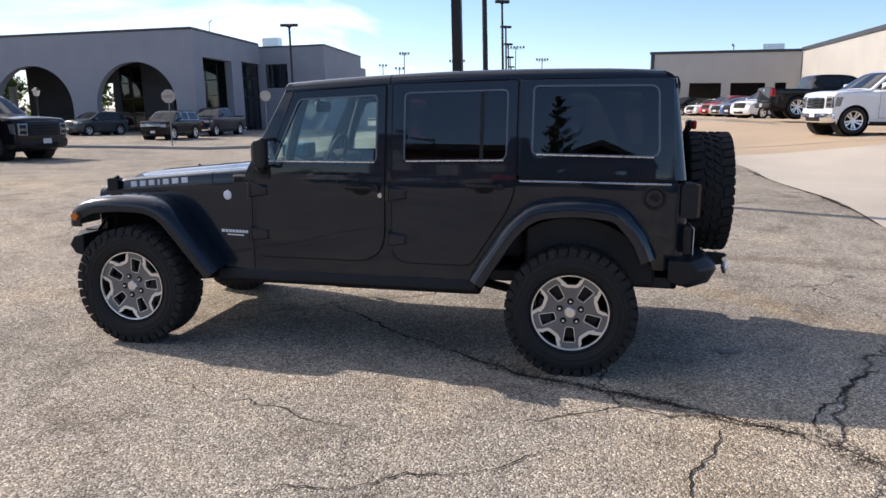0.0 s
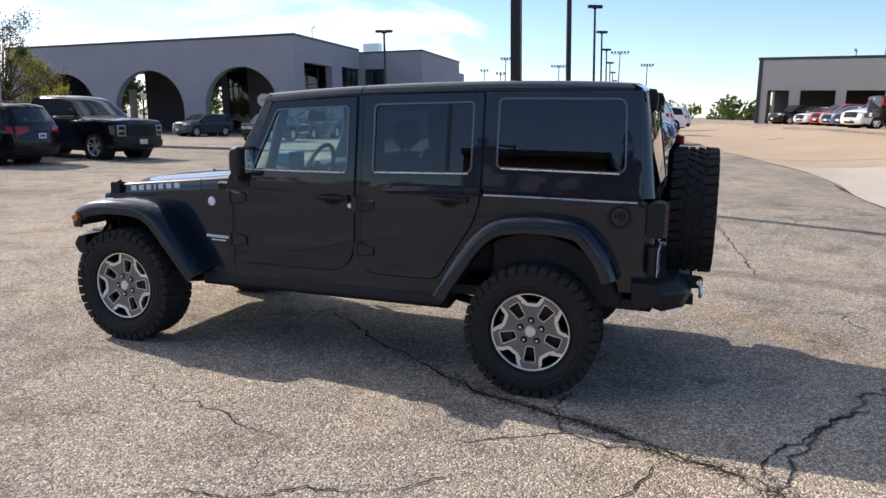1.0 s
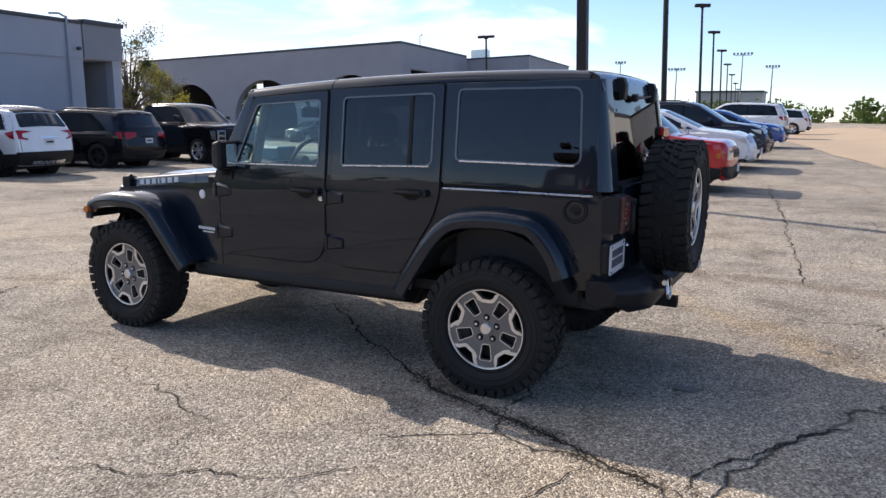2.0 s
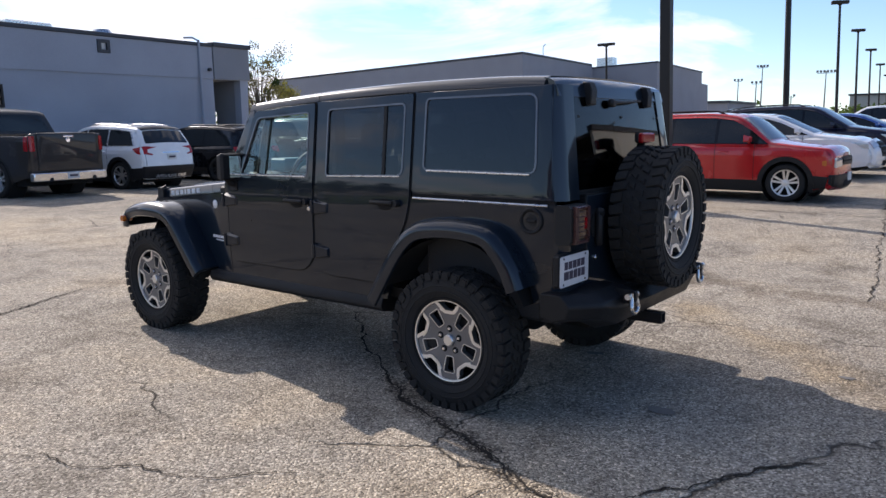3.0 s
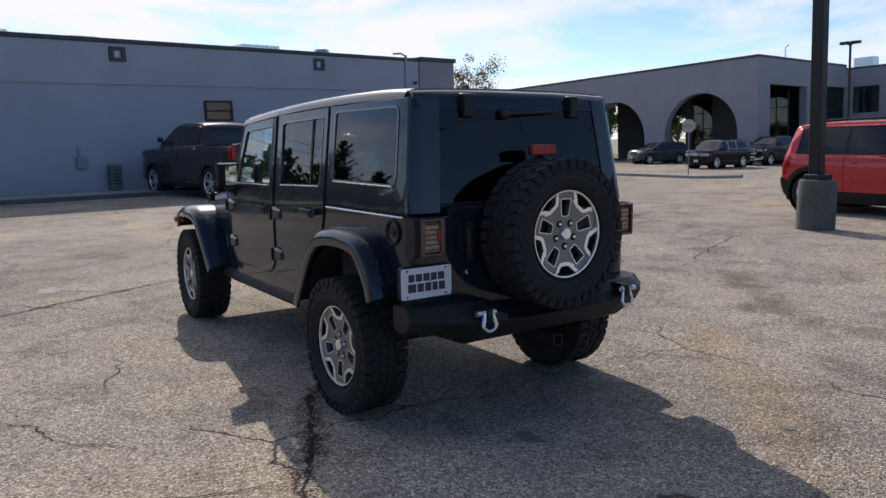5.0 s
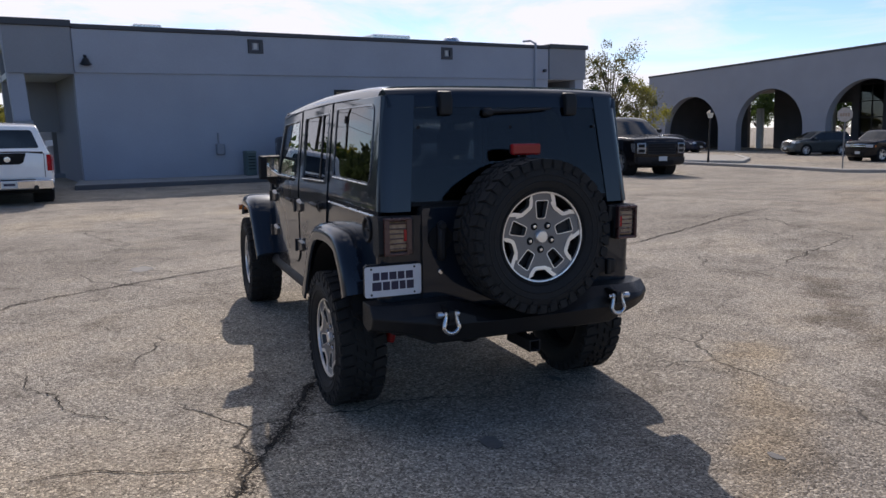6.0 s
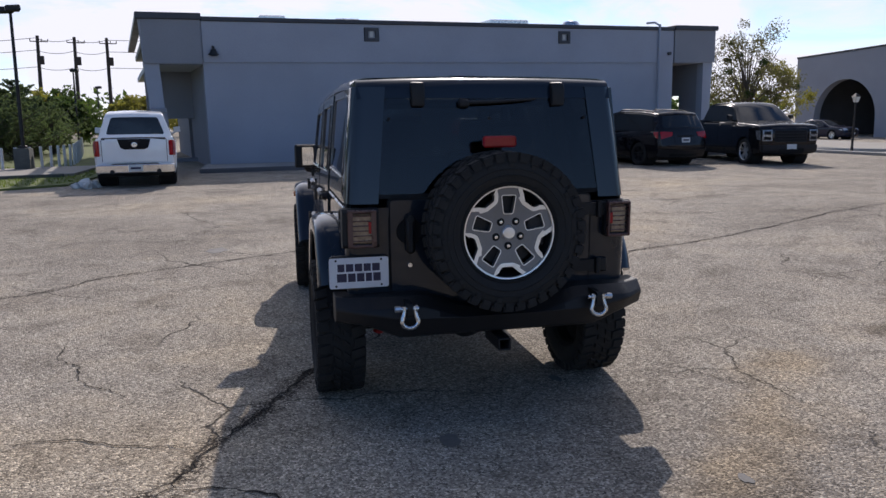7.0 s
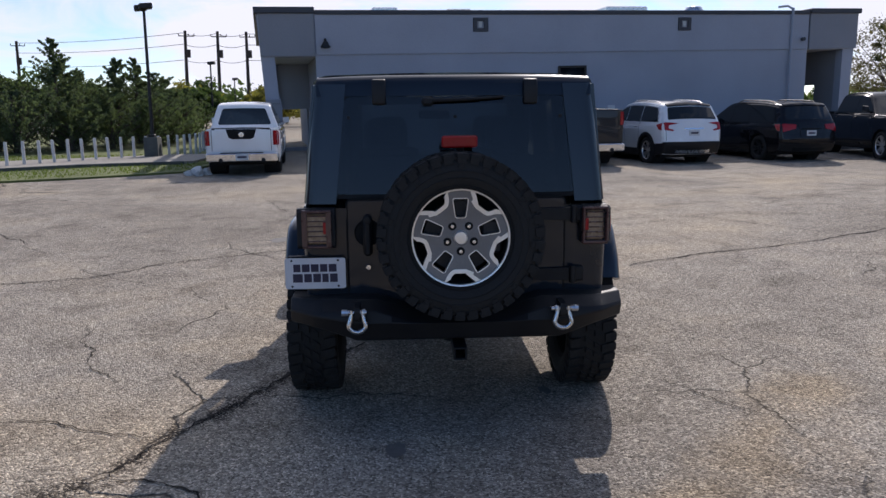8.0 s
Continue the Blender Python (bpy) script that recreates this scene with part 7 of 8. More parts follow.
        for y in (-0.815, 0.815):
            patch("gate_gap", block_t(t_rear(deck - 0.015), t_rear(zb + 0.31), hr * (y - 0.007), hr * (y + 0.007)), -0.01, 0.002, SEAM, "", gate, [])
        if gate_panel:
            patch("gate_panel", [(t_rear(deck - 0.02), -0.36), (t_rear(deck - 0.02), 0.36), (t_rear(deck - 0.21), 0.30), (t_rear(deck - 0.25), 0.22), (t_rear(deck - 0.25), -0.22), (t_rear(deck - 0.21), -0.30)], 0.008, 0.018, SEAM, "black gate panel", gate)
        patch("gate_cap", block_t(t_rear(deck - 0.001) - 0.06, t_rear(deck - 0.03), -hr * 0.80, hr * 0.80), -0.01, 0.012, BLACK_PLASTIC, "", gate, [])
        p = on_skin(t_rear(deck - 0.14), 0.0, 0.018)
        q = bmesh.new()
        lathe(q, [(0.0, -0.008), (0.055, -0.007), (0.064, 0.0)], Matrix.Translation(p) @ pose(0, 0, 0, 0, 0, -90), 20)
        part("round_badge", q, CHROME, gate, "", 30)
        p = on_skin(t_rear(deck - 0.055), 0.0, 0.012)
        q = bmesh.new()
        box(q, p.x - 0.014, p.x + 0.01, -0.13, 0.13, p.z - 0.022, p.z + 0.016, 0.006)
        part("gate_handle", q, BLACK_PLASTIC if body is P_WHITE else CHROME, gate, "", 30)
        for s in (-1, 1):
            flank("bed_gap", s, rect(cabr - 0.065, cabr - 0.045, zb + 0.05, deck - 0.01), -0.01, 0.002, SEAM)
    else:
        bump = patch("rear_bumper", rounded(block_t(t_rear(zb + (0.40 if clad else 0.30)), t_rear(zb + 0.08), -hr * 1.0, hr * 1.0), 0.02), -0.03, 0.022, BLACK_PLASTIC if form == "suv" else body)
        patch("skid_strip", rounded(block_t(t_rear(zb + 0.20), t_rear(zb + 0.11), -hr * 0.6, hr * 0.6), 0.02), 0.02, 0.030, ZINC if hooked else SEAM, "", bump)
        if form == "suv":
            patch("gate_strip", block_t(t_rear(belt - 0.155), t_rear(belt - 0.185), -hr * 0.34, hr * 0.34), -0.01, 0.012, CHROME if chrome or hooked else SEAM)
        for y in (-0.93, 0.93):
            patch("gate_gap", block_t(t_rear(belt - 0.02), t_rear(zb + 0.42), hr * (y - 0.006), hr * (y + 0.006)), -0.01, 0.002, SEAM, "", None, [])
        p = on_skin(t_rear(belt - 0.29 if form == "suv" else zb + 0.40), 0.0, 0.006)
        pz, px = p.z - 0.075, p.x - 0.012
    q = bmesh.new()
    box(q, px, px + 0.04, -0.155, 0.155, pz, pz + 0.15, 0.004)
    pl = part("number_plate", q, PALE_PAINT, bump, "", 0)
    q = bmesh.new()
    box(q, px - 0.003, px + 0.01, -0.11, 0.11, pz + 0.05, pz + 0.10)
    part("plate_bar", q, PLATE_INK, pl, "", 0)
    q = bmesh.new()
    box(q, R + 0.35, F - 0.35, -w * 0.84, w * 0.84, zb * 0.80, zb + 0.12)
    part("underside", q, SEAM, shell, "", 0)
    return car


GLASS_CAR_SOLID = mat("car_glass", (0.012, 0.015, 0.016), 0.04, 0, 0.1, 2.0, coat=0.0, spec=0.5, rvary=0.02)
random.seed(11)
ROW_B, ROW_R, ROW_A, ROW_G = "vehicles beside the service building", "vehicles in the east row", "vehicles before the showroom", "vehicles before the workshop"
vehicle("pickup_truck", "white crew-cab pickup parked at the building's open bay", "truck", on_ground(-15.34, -4.28, 187), P_WHITE, "pickup", 3.2, 0.90, 1.10, 1.84, 1.78, 1.16, 1.08, 0.385, chrome=True, gate_panel=True)
vehicle("pickup_truck", "granite-brown crew-cab pickup with chrome rear bumper", "truck", on_ground(-16.95, 4.60, 190), P_BROWN, "pickup", 3.57, 0.95, 1.25, 2.10, 2.12, 1.52, 1.36, 0.45, chrome=True, group=ROW_B)
vehicle("suv", "white compact suv parked nose-in to the wall", "car", on_ground(-16.98, 7.60, 190), P_WHITE, "suv", 2.72, 0.95, 0.95, 1.86, 1.72, 1.14, 1.02, 0.37, clad=True, rails=True, group=ROW_B, hooked=True, chrome=True)
vehicle("suv", "black seven-seat suv with roof rails", "car", on_ground(-17.60, 11.18, 190), P_BLACK, "suv", 2.82, 0.95, 1.04, 1.90, 1.70, 1.08, 1.04, 0.365, True, rails=True, group=ROW_B)
F = pose(-16.85, 14.65, 0, 0, 0, -6)
vehicle("pickup_truck", "black crew-cab pickup with silver headlights facing out", "truck", F @ pose(-3.70, 0, 0), P_BLACK, "pickup", 3.70, 0.95, 1.20, 2.00, 1.95, 1.34, 1.24, 0.41, group=ROW_B, tall=True)
vehicle("small_suv", "bright red compact suv with black cladding", "car", on_ground(-3.72, 11.42, 0), P_RED, "suv", 2.79, 0.80, 0.60, 1.80, 1.63, 1.04, 1.00, 0.35, clad=True, blunt=True, rails=True, group=ROW_R)
vehicle("sedan", "white four-door saloon with silver wheels", "car", on_ground(-3.95, 15.9, 0), P_WHITE, "sedan", 2.80, 1.02, 1.15, 1.85, 1.48, 0.96, 0.90, 0.34, group=ROW_R)
vehicle("suv", "dark navy suv with sloping bonnet", "car", on_ground(-3.9, 19.4, 0), P_NAVY, "suv", 2.85, 0.95, 1.0, 1.92, 1.70, 1.08, 1.04, 0.37, rails=True, group=ROW_R)
vehicle("suv", "white large suv showing its side", "car", on_ground(-1.7, 37.6, 178), P_WHITE, "suv", 3.02, 0.98, 1.05, 1.98, 1.78, 1.14, 1.08, 0.38, group=ROW_R)
vehicle("suv", "white suv parked behind another white suv", "car", on_ground(-1.0, 51.0, 178), P_WHITE, "suv", 2.80, 0.95, 1.0, 1.90, 1.68, 1.08, 1.02, 0.37, group=ROW_R)
vehicle("sedan", "blue saloon far along the row", "car", on_ground(-4.0, 28.0, 0), P_BLUE, "sedan", 2.80, 1.0, 1.1, 1.84, 1.46, 0.95, 0.90, 0.34, group=ROW_R)
vehicle("suv", "dark green-grey suv before the showroom arches", "car", on_ground(-34.85, 45.4, -105), P_GREEN, "suv", 2.70, 0.9, 0.9, 1.86, 1.68, 1.08, 1.06, 0.37, group=ROW_A)
vehicle("suv", "black boxy suv with an upright nose", "car", on_ground(-26.5, 40.8, -88), P_BLACK, "suv", 2.84, 0.75, 0.95, 1.90, 1.80, 1.20, 1.16, 0.41, chrome=True, blunt=True, group=ROW_A)
vehicle("pickup_truck", "dark heavy pickup with a chrome bumper", "truck", on_ground(-27.3, 48.9, -88), P_NAVY, "pickup", 4.05, 0.97, 1.2, 2.03, 2.0, 1.40, 1.32, 0.43, chrome=True, group=ROW_A)
vehicle("sedan", "dark saloon under the arches", "car", on_ground(-47.5, 40.5, 10), P_NAVY, "sedan", 2.8, 1.0, 1.1, 1.84, 1.46, 0.95, 0.90, 0.34, group=ROW_A, detail=False)
vehicle("sedan", "silver saloon seen through the arch", "car", on_ground(-44.5, 60.0, 5), P_SILVER, "sedan", 2.8, 1.0, 1.1, 1.84, 1.46, 0.95, 0.90, 0.34, group=ROW_A, detail=False)
vehicle("sedan", "yellow saloon seen through the arch", "car", on_ground(-39.5, 59.0, -20), P_YELLOW, "sedan", 2.7, 0.9, 0.9, 1.80, 1.42, 0.92, 0.88, 0.33, group=ROW_A, detail=False)
vehicle("pickup_truck", "white heavy pickup with a chrome grille", "truck", on_ground(11.6, 22.0, 193), P_WHITE, "pickup", 3.9, 0.68, 1.2, 2.03, 1.98, 1.38, 1.30, 0.42, chrome=True, group=ROW_G, tall=True)
vehicle("pickup_truck", "lifted black pickup on large tyres", "truck", on_ground(9.2, 33.2, 8, 0.22), P_BLACK, "pickup", 3.7, 0.95, 1.2, 2.03, 1.95, 1.36, 1.26, 0.48, group=ROW_G)
vehicle("suv", "red suv behind the white pickup", "car", on_ground(15.0, 34.5, 195), P_RED, "suv", 3.0, 0.95, 1.1, 2.0, 1.88, 1.2, 1.12, 0.40, group=ROW_G, detail=False)
for x, y, p, form, note in ((11.8, 45.0, P_WHITE, "suv", "white suv in the far row"), (12.3, 52.0, P_BLUE, "sedan", "blue saloon in the far row"), (12.2, 56.5, P_SILVER, "sedan", "silver saloon in the far row"), (12.0, 60.5, P_RED, "suv", "red suv in the far row"), (11.4, 65.0, P_WHITE, "sedan", "white saloon in the far row"), (9.6, 67.5, P_BLACK, "suv", "black suv at the workshop door")):
    vehicle(form, note, "car", on_ground(x, y, 214), p, form, 2.75, 0.95, 1.0, 1.85, 1.66 if form == "suv" else 1.46, 1.04 if form == "suv" else 0.95, 1.0 if form == "suv" else 0.9, 0.35, group=ROW_G, detail=False)

# a row across the lot, behind the walk
for x, p, form, note in ((-8.5, P_WHITE, "suv", "white suv across the lot"), (-5.4, P_SILVER, "sedan", "silver saloon across the lot"), (-2.2, P_RED, "suv", "red suv across the lot"), (1.2, P_BLACK, "sedan", "black saloon across the lot"), (4.6, P_WHITE, "sedan", "white saloon across the lot"), (8.0, P_BLUE, "suv", "blue suv across the lot")):
    vehicle(form, note, "car", on_ground(x, -21.0 + 0.3 * math.sin(x), 268), p, form, 2.75, 0.95, 1.0, 1.85, 1.66 if form == "suv" else 1.46, 1.04 if form == "suv" else 0.95, 1.0 if form == "suv" else 0.9, 0.35, group="vehicles across the lot", detail=False)

# ---- poles, signs, trees, cracks ----
POLE_DARK = mat("pole_bronze", (0.022, 0.020, 0.019), 0.5, 0.4, 0.2, 3.0)
POLE_GREY = mat("pole_grey", (0.20, 0.20, 0.20), 0.6, 0.2, 0.2, 3.0)
WOOD_POLE = mat("pole_wood", (0.055, 0.042, 0.034), 0.9, 0, 0.25, 3.0, 40.0, 0.3, 30.0)
BASE_CONCRETE = mat("base_concrete", (0.095, 0.096, 0.084), 0.9, 0, 0.3, 3.0, 30.0, 0.4, 40.0)
SIGN_FACE = mat("sign_face", (0.46, 0.40, 0.34), 0.5, 0.1, 0.15, 8.0)
SIGN_MARK = mat("sign_mark", (0.36, 0.25, 0.18), 0.5, 0.0, 0.15, 8.0)
LANTERN_GLASS = mat("lantern_glass", (0.66, 0.64, 0.56), 0.3, 0, 0.1)
BARK = mat("bark", (0.085, 0.068, 0.052), 0.95, 0, 0.3, 6.0, 50.0, 0.5, 25.0)
def leaf(name, color, vary, scale, fine):
    """Foliage: matt, and lit through from behind."""
    m = mat(name, color, 0.8, 0, vary, scale, fine, spec=0.2)
    n, l = m.node_tree.nodes, m.node_tree.links
    through_light, mix = n.new("ShaderNodeBsdfTranslucent"), n.new("ShaderNodeMixShader")
    through_light.inputs["Color"].default_value = (color[0] * 1.5, color[1] * 1.7, color[2] * 1.0, 1)
    mix.inputs["Fac"].default_value = 0.4
    l.new(n["Principled BSDF"].outputs["BSDF"], mix.inputs[1])
    l.new(through_light.outputs["BSDF"], mix.inputs[2])
    l.new(mix.outputs["Shader"], n["Material Output"].inputs["Surface"])
    return m


LEAF_CEDAR = leaf("leaf_cedar", (0.098, 0.120, 0.068), 0.5, 1.2, 9.0)
LEAF_GREEN = leaf("leaf_green", (0.065, 0.09, 0.03), 0.45, 0.8, 7.0)
LEAF_YELLOW = leaf("leaf_yellow", (0.20, 0.17, 0.045), 0.45, 0.7, 6.0)
LEAF_DRY = leaf("leaf_thinning", (0.11, 0.095, 0.055), 0.5, 0.7, 7.0)
LEAF_MISTLETOE = leaf("leaf_dark_clump", (0.035, 0.055, 0.020), 0.4, 2.0, 9.0)
GRASS = leaf("grass_blades", (0.14, 0.17, 0.045), 0.4, 0.8, 8.0)
LAWN = mat("lawn_soil", (0.12, 0.14, 0.04), 0.95, 0, 0.35, 0.9, 12.0, 0.4, 30.0)
CRACK = mat("crack_dirt", (0.040, 0.034, 0.028), 0.98, 0, 0.5, 9.0, 60.0, 0.6, 60.0, spec=0.1)
OIL = mat("oil_spot", (0.135, 0.125, 0.112), 0.75, 0, 0.4, 12.0, 60.0)
TILT = -1.9


def shoebox(bm, x, y, z, turn):
    box(bm, -0.21, 0.21, -0.2, 0.2, 0.0, 0.17, 0.03, Matrix.Translation((x, y, z)) @ pose(0, 0, 0, 6, 0, turn))


def lamp_post(x, y, h, r, heads, label, base=0.0, square=False, material=POLE_DARK, group=""):
    post = thing("lamp_post", on_ground(x, y), label, "lamp post", group)
    lean = pose(0, 0, 0, 0, TILT, 0)
    if base:
        bm = bmesh.new()
        if base < 0.5:
            hull(bm, [(sx * base / 2 * k, sy * base / 2 * k, z) for sx in (-1, 1) for sy in (-1, 1) for z, k in ((-0.1, 1.0), (0.70, 0.98), (0.74, 0.90))])
        else:
            lathe(bm, [(base * 0.54, -0.10), (base * 0.54, 0.3), (base * 0.53, 0.68), (base * 0.50, 0.735), (0.0, 0.745)], pose(0, 0, 0, 90) @ pose(0, 0, 0), 32)
        part("base", bm, BASE_CONCRETE, post, "stained concrete base", 30)
    bm = bmesh.new()
    if square:
        box(bm, -r, r, -r, r, base and 0.7, h, 0.012, lean)
    else:
        tube(bm, [lean @ Vector((0, 0, z)) for z in (0.0, h * 0.5, h)], r, 12, True, r * 0.7)
    part("pole", bm, material, post, "", 40)
    if base:
        bm = bmesh.new()
        box(bm, -r * 1.7, r * 1.7, -r * 1.7, r * 1.7, 0.735, 0.82, 0.012)
        part("foot_plate", bm, material, post, "", 0)
    for k, (dx, dy, turn) in enumerate(heads):
        bm = bmesh.new()
        p = lean @ Vector((0, 0, h))
        tube(bm, [p + Vector((0, 0, -0.08)), p + Vector((dx, dy, 0.02))], 0.03, 8)
        shoebox(bm, p.x + dx * 1.4, p.y + dy * 1.4, p.z - 0.02, turn)
        part("lamp_head", bm, material, post, "dark shoebox lamp head", 30)
    return post


lamp_post(-2.22, 8.15, 9.5, 0.085, ((0.3, 0, 0), (-0.3, 0, 0)), "dark square lamp post on a concrete base", 0.50, True)
lamp_post(-3.62, 21.9, 12.0, 0.10, ((0.3, 0.1, 10), (-0.3, -0.1, 10)), "tall dark round lamp post")
lamp_post(-17.5, 38.2, 6.70, 0.085, ((0.2, 0, 0), (-0.2, 0, 0)), "twin-headed lamp post before the showroom")
lamp_post(-20.75, -8.37, 4.75, 0.06, ((-0.12, -0.1, 20), (0.16, 0.1, 20)), "slim lamp post on a dark base", 0.45)
lamp_post(-5.6, -24.0, 5.4, 0.06, ((-0.9, 0.0, 0),), "lamp post across the street")
lamp_post(-27.0, -21.5, 6.6, 0.07, ((0.9, 0.2, 20), (-0.5, -0.2, 20)), "lamp post across the street")
lamp_post(-42.2, -11.6, 4.2, 0.06, ((0.2, 0.1, 0),), "lamp post by the fence")
lamp_post(-54.2, -12.8, 3.7, 0.06, ((0.2, 0.1, 0),), "lamp post by the fence")
for k in range(7):
    d = (34.6, 46.5, 60.0, 75.9, 93.8, 116.7, 139.6)[k]
    x = -4.46 - 0.0955 * (d - 34.6)
    lamp_post(x, d, 6.95 - ground_height(x, d), 0.075, ((0.10, 0.05, 15), (-0.10, -0.05, 15)), "twin-headed lamp post in the east row", group="lamp posts in the east row")


def stadium_mast(x, y, h, n, w):
    mast = thing("stadium_mast", pose(x, y, 0), "far grey floodlight mast with lamp rack", "mast", "far floodlight masts")
    bm = bmesh.new()
    tube(bm, [(0, 0, 0), (0, 0, h)], 0.17, 8, True, 0.08)
    part("pole", bm, POLE_GREY, mast, "", 40)
    bm = bmesh.new()
    for k in range(n):
        u = (k / max(1, n - 1) - 0.5) * w * 0.6
        box(bm, u - 0.17, u + 0.17, -0.15, 0.15, h - 0.2, h + 0.2)
    box(bm, -w * 0.3, w * 0.3, -0.05, 0.05, h - 0.36, h - 0.28)
    part("lamp_rack", bm, POLE_GREY, mast, "", 0)


for x, y, h, n, w in ((-36.1, 140.6, 12.2, 4, 2.8), (-26.1, 142.9, 10.9, 6, 4.6), (-14.9, 144.6, 13.5, 6, 5.0), (-9.8, 145.1, 11.2, 5, 3.4), (-37.0, 140.4, 9.4, 3, 2.4), (-31.3, 141.8, 6.9, 2, 1.6), (26.0, 150.0, 14.0, 1, 0.6), (30.0, 152.0, 12.5, 1, 0.6), (65.0, 140.0, 22.0, 5, 4.0), (-48.0, 138.0, 8.0, 2, 2.0), (-43.0, 150.0, 10.5, 3, 2.2)):
    stadium_mast(x, y, h, n, w)


def sign_post(x, y, h, size, label, facing, mark=True):
    post = thing("stop_sign", on_ground(x, y, 0), label, "sign")
    bm = bmesh.new()
    tube(bm, [(0, 0, 0), (-0.06, 0, h)], 0.028, 8)
    part("post", bm, POLE_GREY, post, "", 40)
    m = Matrix.Translation((-0.06, 0, h - size * 0.35)) @ pose(0, 0, 0, 0, 0, facing)
    bm = bmesh.new()
    octa = [polar(size / 2 / math.cos(math.pi / 8), math.pi / 8 + math.pi / 4 * k) for k in range(8)]
    plate(bm, octa, [], 0.03, 0.036, lambda u, v, w: m @ Vector((u, -w, v)))
    face = part("sign_panel", bm, SIGN_FACE, post, "pale backlit octagon", 0)
    if mark:
        for k in range(4):
            bm = bmesh.new()
            u = (k - 1.5) * size * 0.17
            plate(bm, [(u - size * 0.06, -size * 0.12), (u + size * 0.06, -size * 0.12), (u + size * 0.06, size * 0.12), (u - size * 0.06, size * 0.12)], [], 0.037, 0.040, lambda a, b, w: m @ Vector((a, -w, b)))
            part("letter_bar", bm, SIGN_MARK, face, "", 0)


sign_post(-19.1, 27.0, 2.55, 0.60, "pale stop sign on a grey post", 25)
sign_post(-19.5, 38.6, 2.95, 0.62, "grey back of a stop sign", 25, False)

# lantern on a short post
lantern = thing("lantern_post", on_ground(-22.6, 22.7), "dark lantern post with pale glass", "lamp post")
bm = bmesh.new()
tube(bm, [(0, 0, 0), (0, 0, 0.4), (0, 0, 2.05)], 0.06, 10, True, 0.035)
part("post", bm, POLE_DARK, lantern, "", 40)
bm = bmesh.new()
loft(bm, [[(r * math.cos(a), r * math.sin(a), z) for a in (math.pi / 4 + math.pi / 2 * k for k in range(4))] for r, z in ((0.09, 2.06), (0.15, 2.28))])
part("lantern_glass", bm, LANTERN_GLASS, lantern, "pale lantern glass", 0)
bm = bmesh.new()
loft(bm, [[(r * math.cos(a), r * math.sin(a), z) for a in (math.pi / 4 + math.pi / 2 * k for k in range(4))] for r, z in ((0.19, 2.28), (0.04, 2.42))])
part("lantern_cap", bm, POLE_DARK, lantern, "", 0)

# kerbs and islands towards the showroom
kerb_run("kerb", [(-22.9, 20.6), (-21.2, 20.9), (-17.3, 21.6), (-14.2, 21.2), (-12.6, 21.6)], 0.3, 0.12, "low concrete kerb of the traffic island")
kerb_run("kerb", [(-23.2, 21.0), (-24.8, 25.0), (-27.5, 29.5), (-31.5, 34.0), (-36.0, 37.5)], 0.3, 0.14, "concrete kerb curving to the showroom")
bm = bmesh.new()
plate(bm, [(-23.3, 21.2), (-24.9, 25.0), (-27.6, 29.5), (-31.6, 34.0), (-36.0, 37.6), (-50.0, 38.0), (-50.0, 21.5)], [], -0.1, 0.05, lambda u, v, w: Vector((u, v, w + ground_height(u, v))), [("v", q) for q in (23.0, 26.0, 28.0, 31.0)])
tagged(finish("pavement", bm, WALK_CONCRETE, 0), "pale concrete walk by the lantern post", "pavement", "", "structure")

# lawn, edging and bollards in the south-west corner
bm = bmesh.new()
LAWN_EDGE = [(-15.3, -5.9), (-14.6, -6.9), (-13.9, -7.9), (-13.2, -9.4), (-12.2, -12.5), (-11.5, -18.0), (-40.0, -30.0), (-60.0, -14.0), (-24.5, -5.9), (-19.5, -5.6)]
plate(bm, LAWN_EDGE, [], -0.1, 0.05, lambda u, v, w: Vector((u, v, w)))
tagged(finish("lawn", bm, LAWN, 0), "dry yellow-green lawn", "lawn", "", "structure")
random.seed(21)
verts, faces = [], []
while len(faces) < 9000:
    x, y = random.uniform(-22.5, -11.8), random.uniform(-16.0, -5.9)
    edge = -13.2 - 0.69 * (y + 9.4) if y > -9.4 else -13.2 + 0.32 * (-9.4 - y)
    if x > edge - 0.05:
        continue
    a, h, w = random.uniform(0, 6.28), random.uniform(0.03, 0.08), random.uniform(0.008, 0.018)
    n = len(verts)
    verts += [(x - w * math.cos(a), y - w * math.sin(a), 0.05), (x + w * math.cos(a), y + w * math.sin(a), 0.05), (x + random.uniform(-0.03, 0.03), y + random.uniform(-0.03, 0.03), 0.05 + h)]
    faces.append((n, n + 1, n + 2))
me = bpy.data.meshes.new("grass")
me.from_pydata(verts, [], faces)
me.materials.append(GRASS)
tagged(new("grass", me), "short dry grass blades", "grass", "", "stuff")
kerb_run("kerb", [(-17.9, -6.6), (-17.1, -9.1), (-15.9, -10.9), (-14.2, -13.5)], 0.16, 0.14, "weathered raised path edge in the lawn", BASE_CONCRETE)
bm = bmesh.new()
plate(bm, [(-18.2, -6.4), (-17.3, -9.1), (-16.1, -10.9), (-14.4, -13.5), (-17.0, -16.0), (-19.6, -11.5), (-21.6, -8.0), (-21.8, -6.4)], [], 0.0, 0.12, lambda u, v, w: Vector((u, v, w)))
tagged(finish("path", bm, WALK_CONCRETE, 0), "pale concrete path through the lawn", "pavement", "", "structure")
first = None
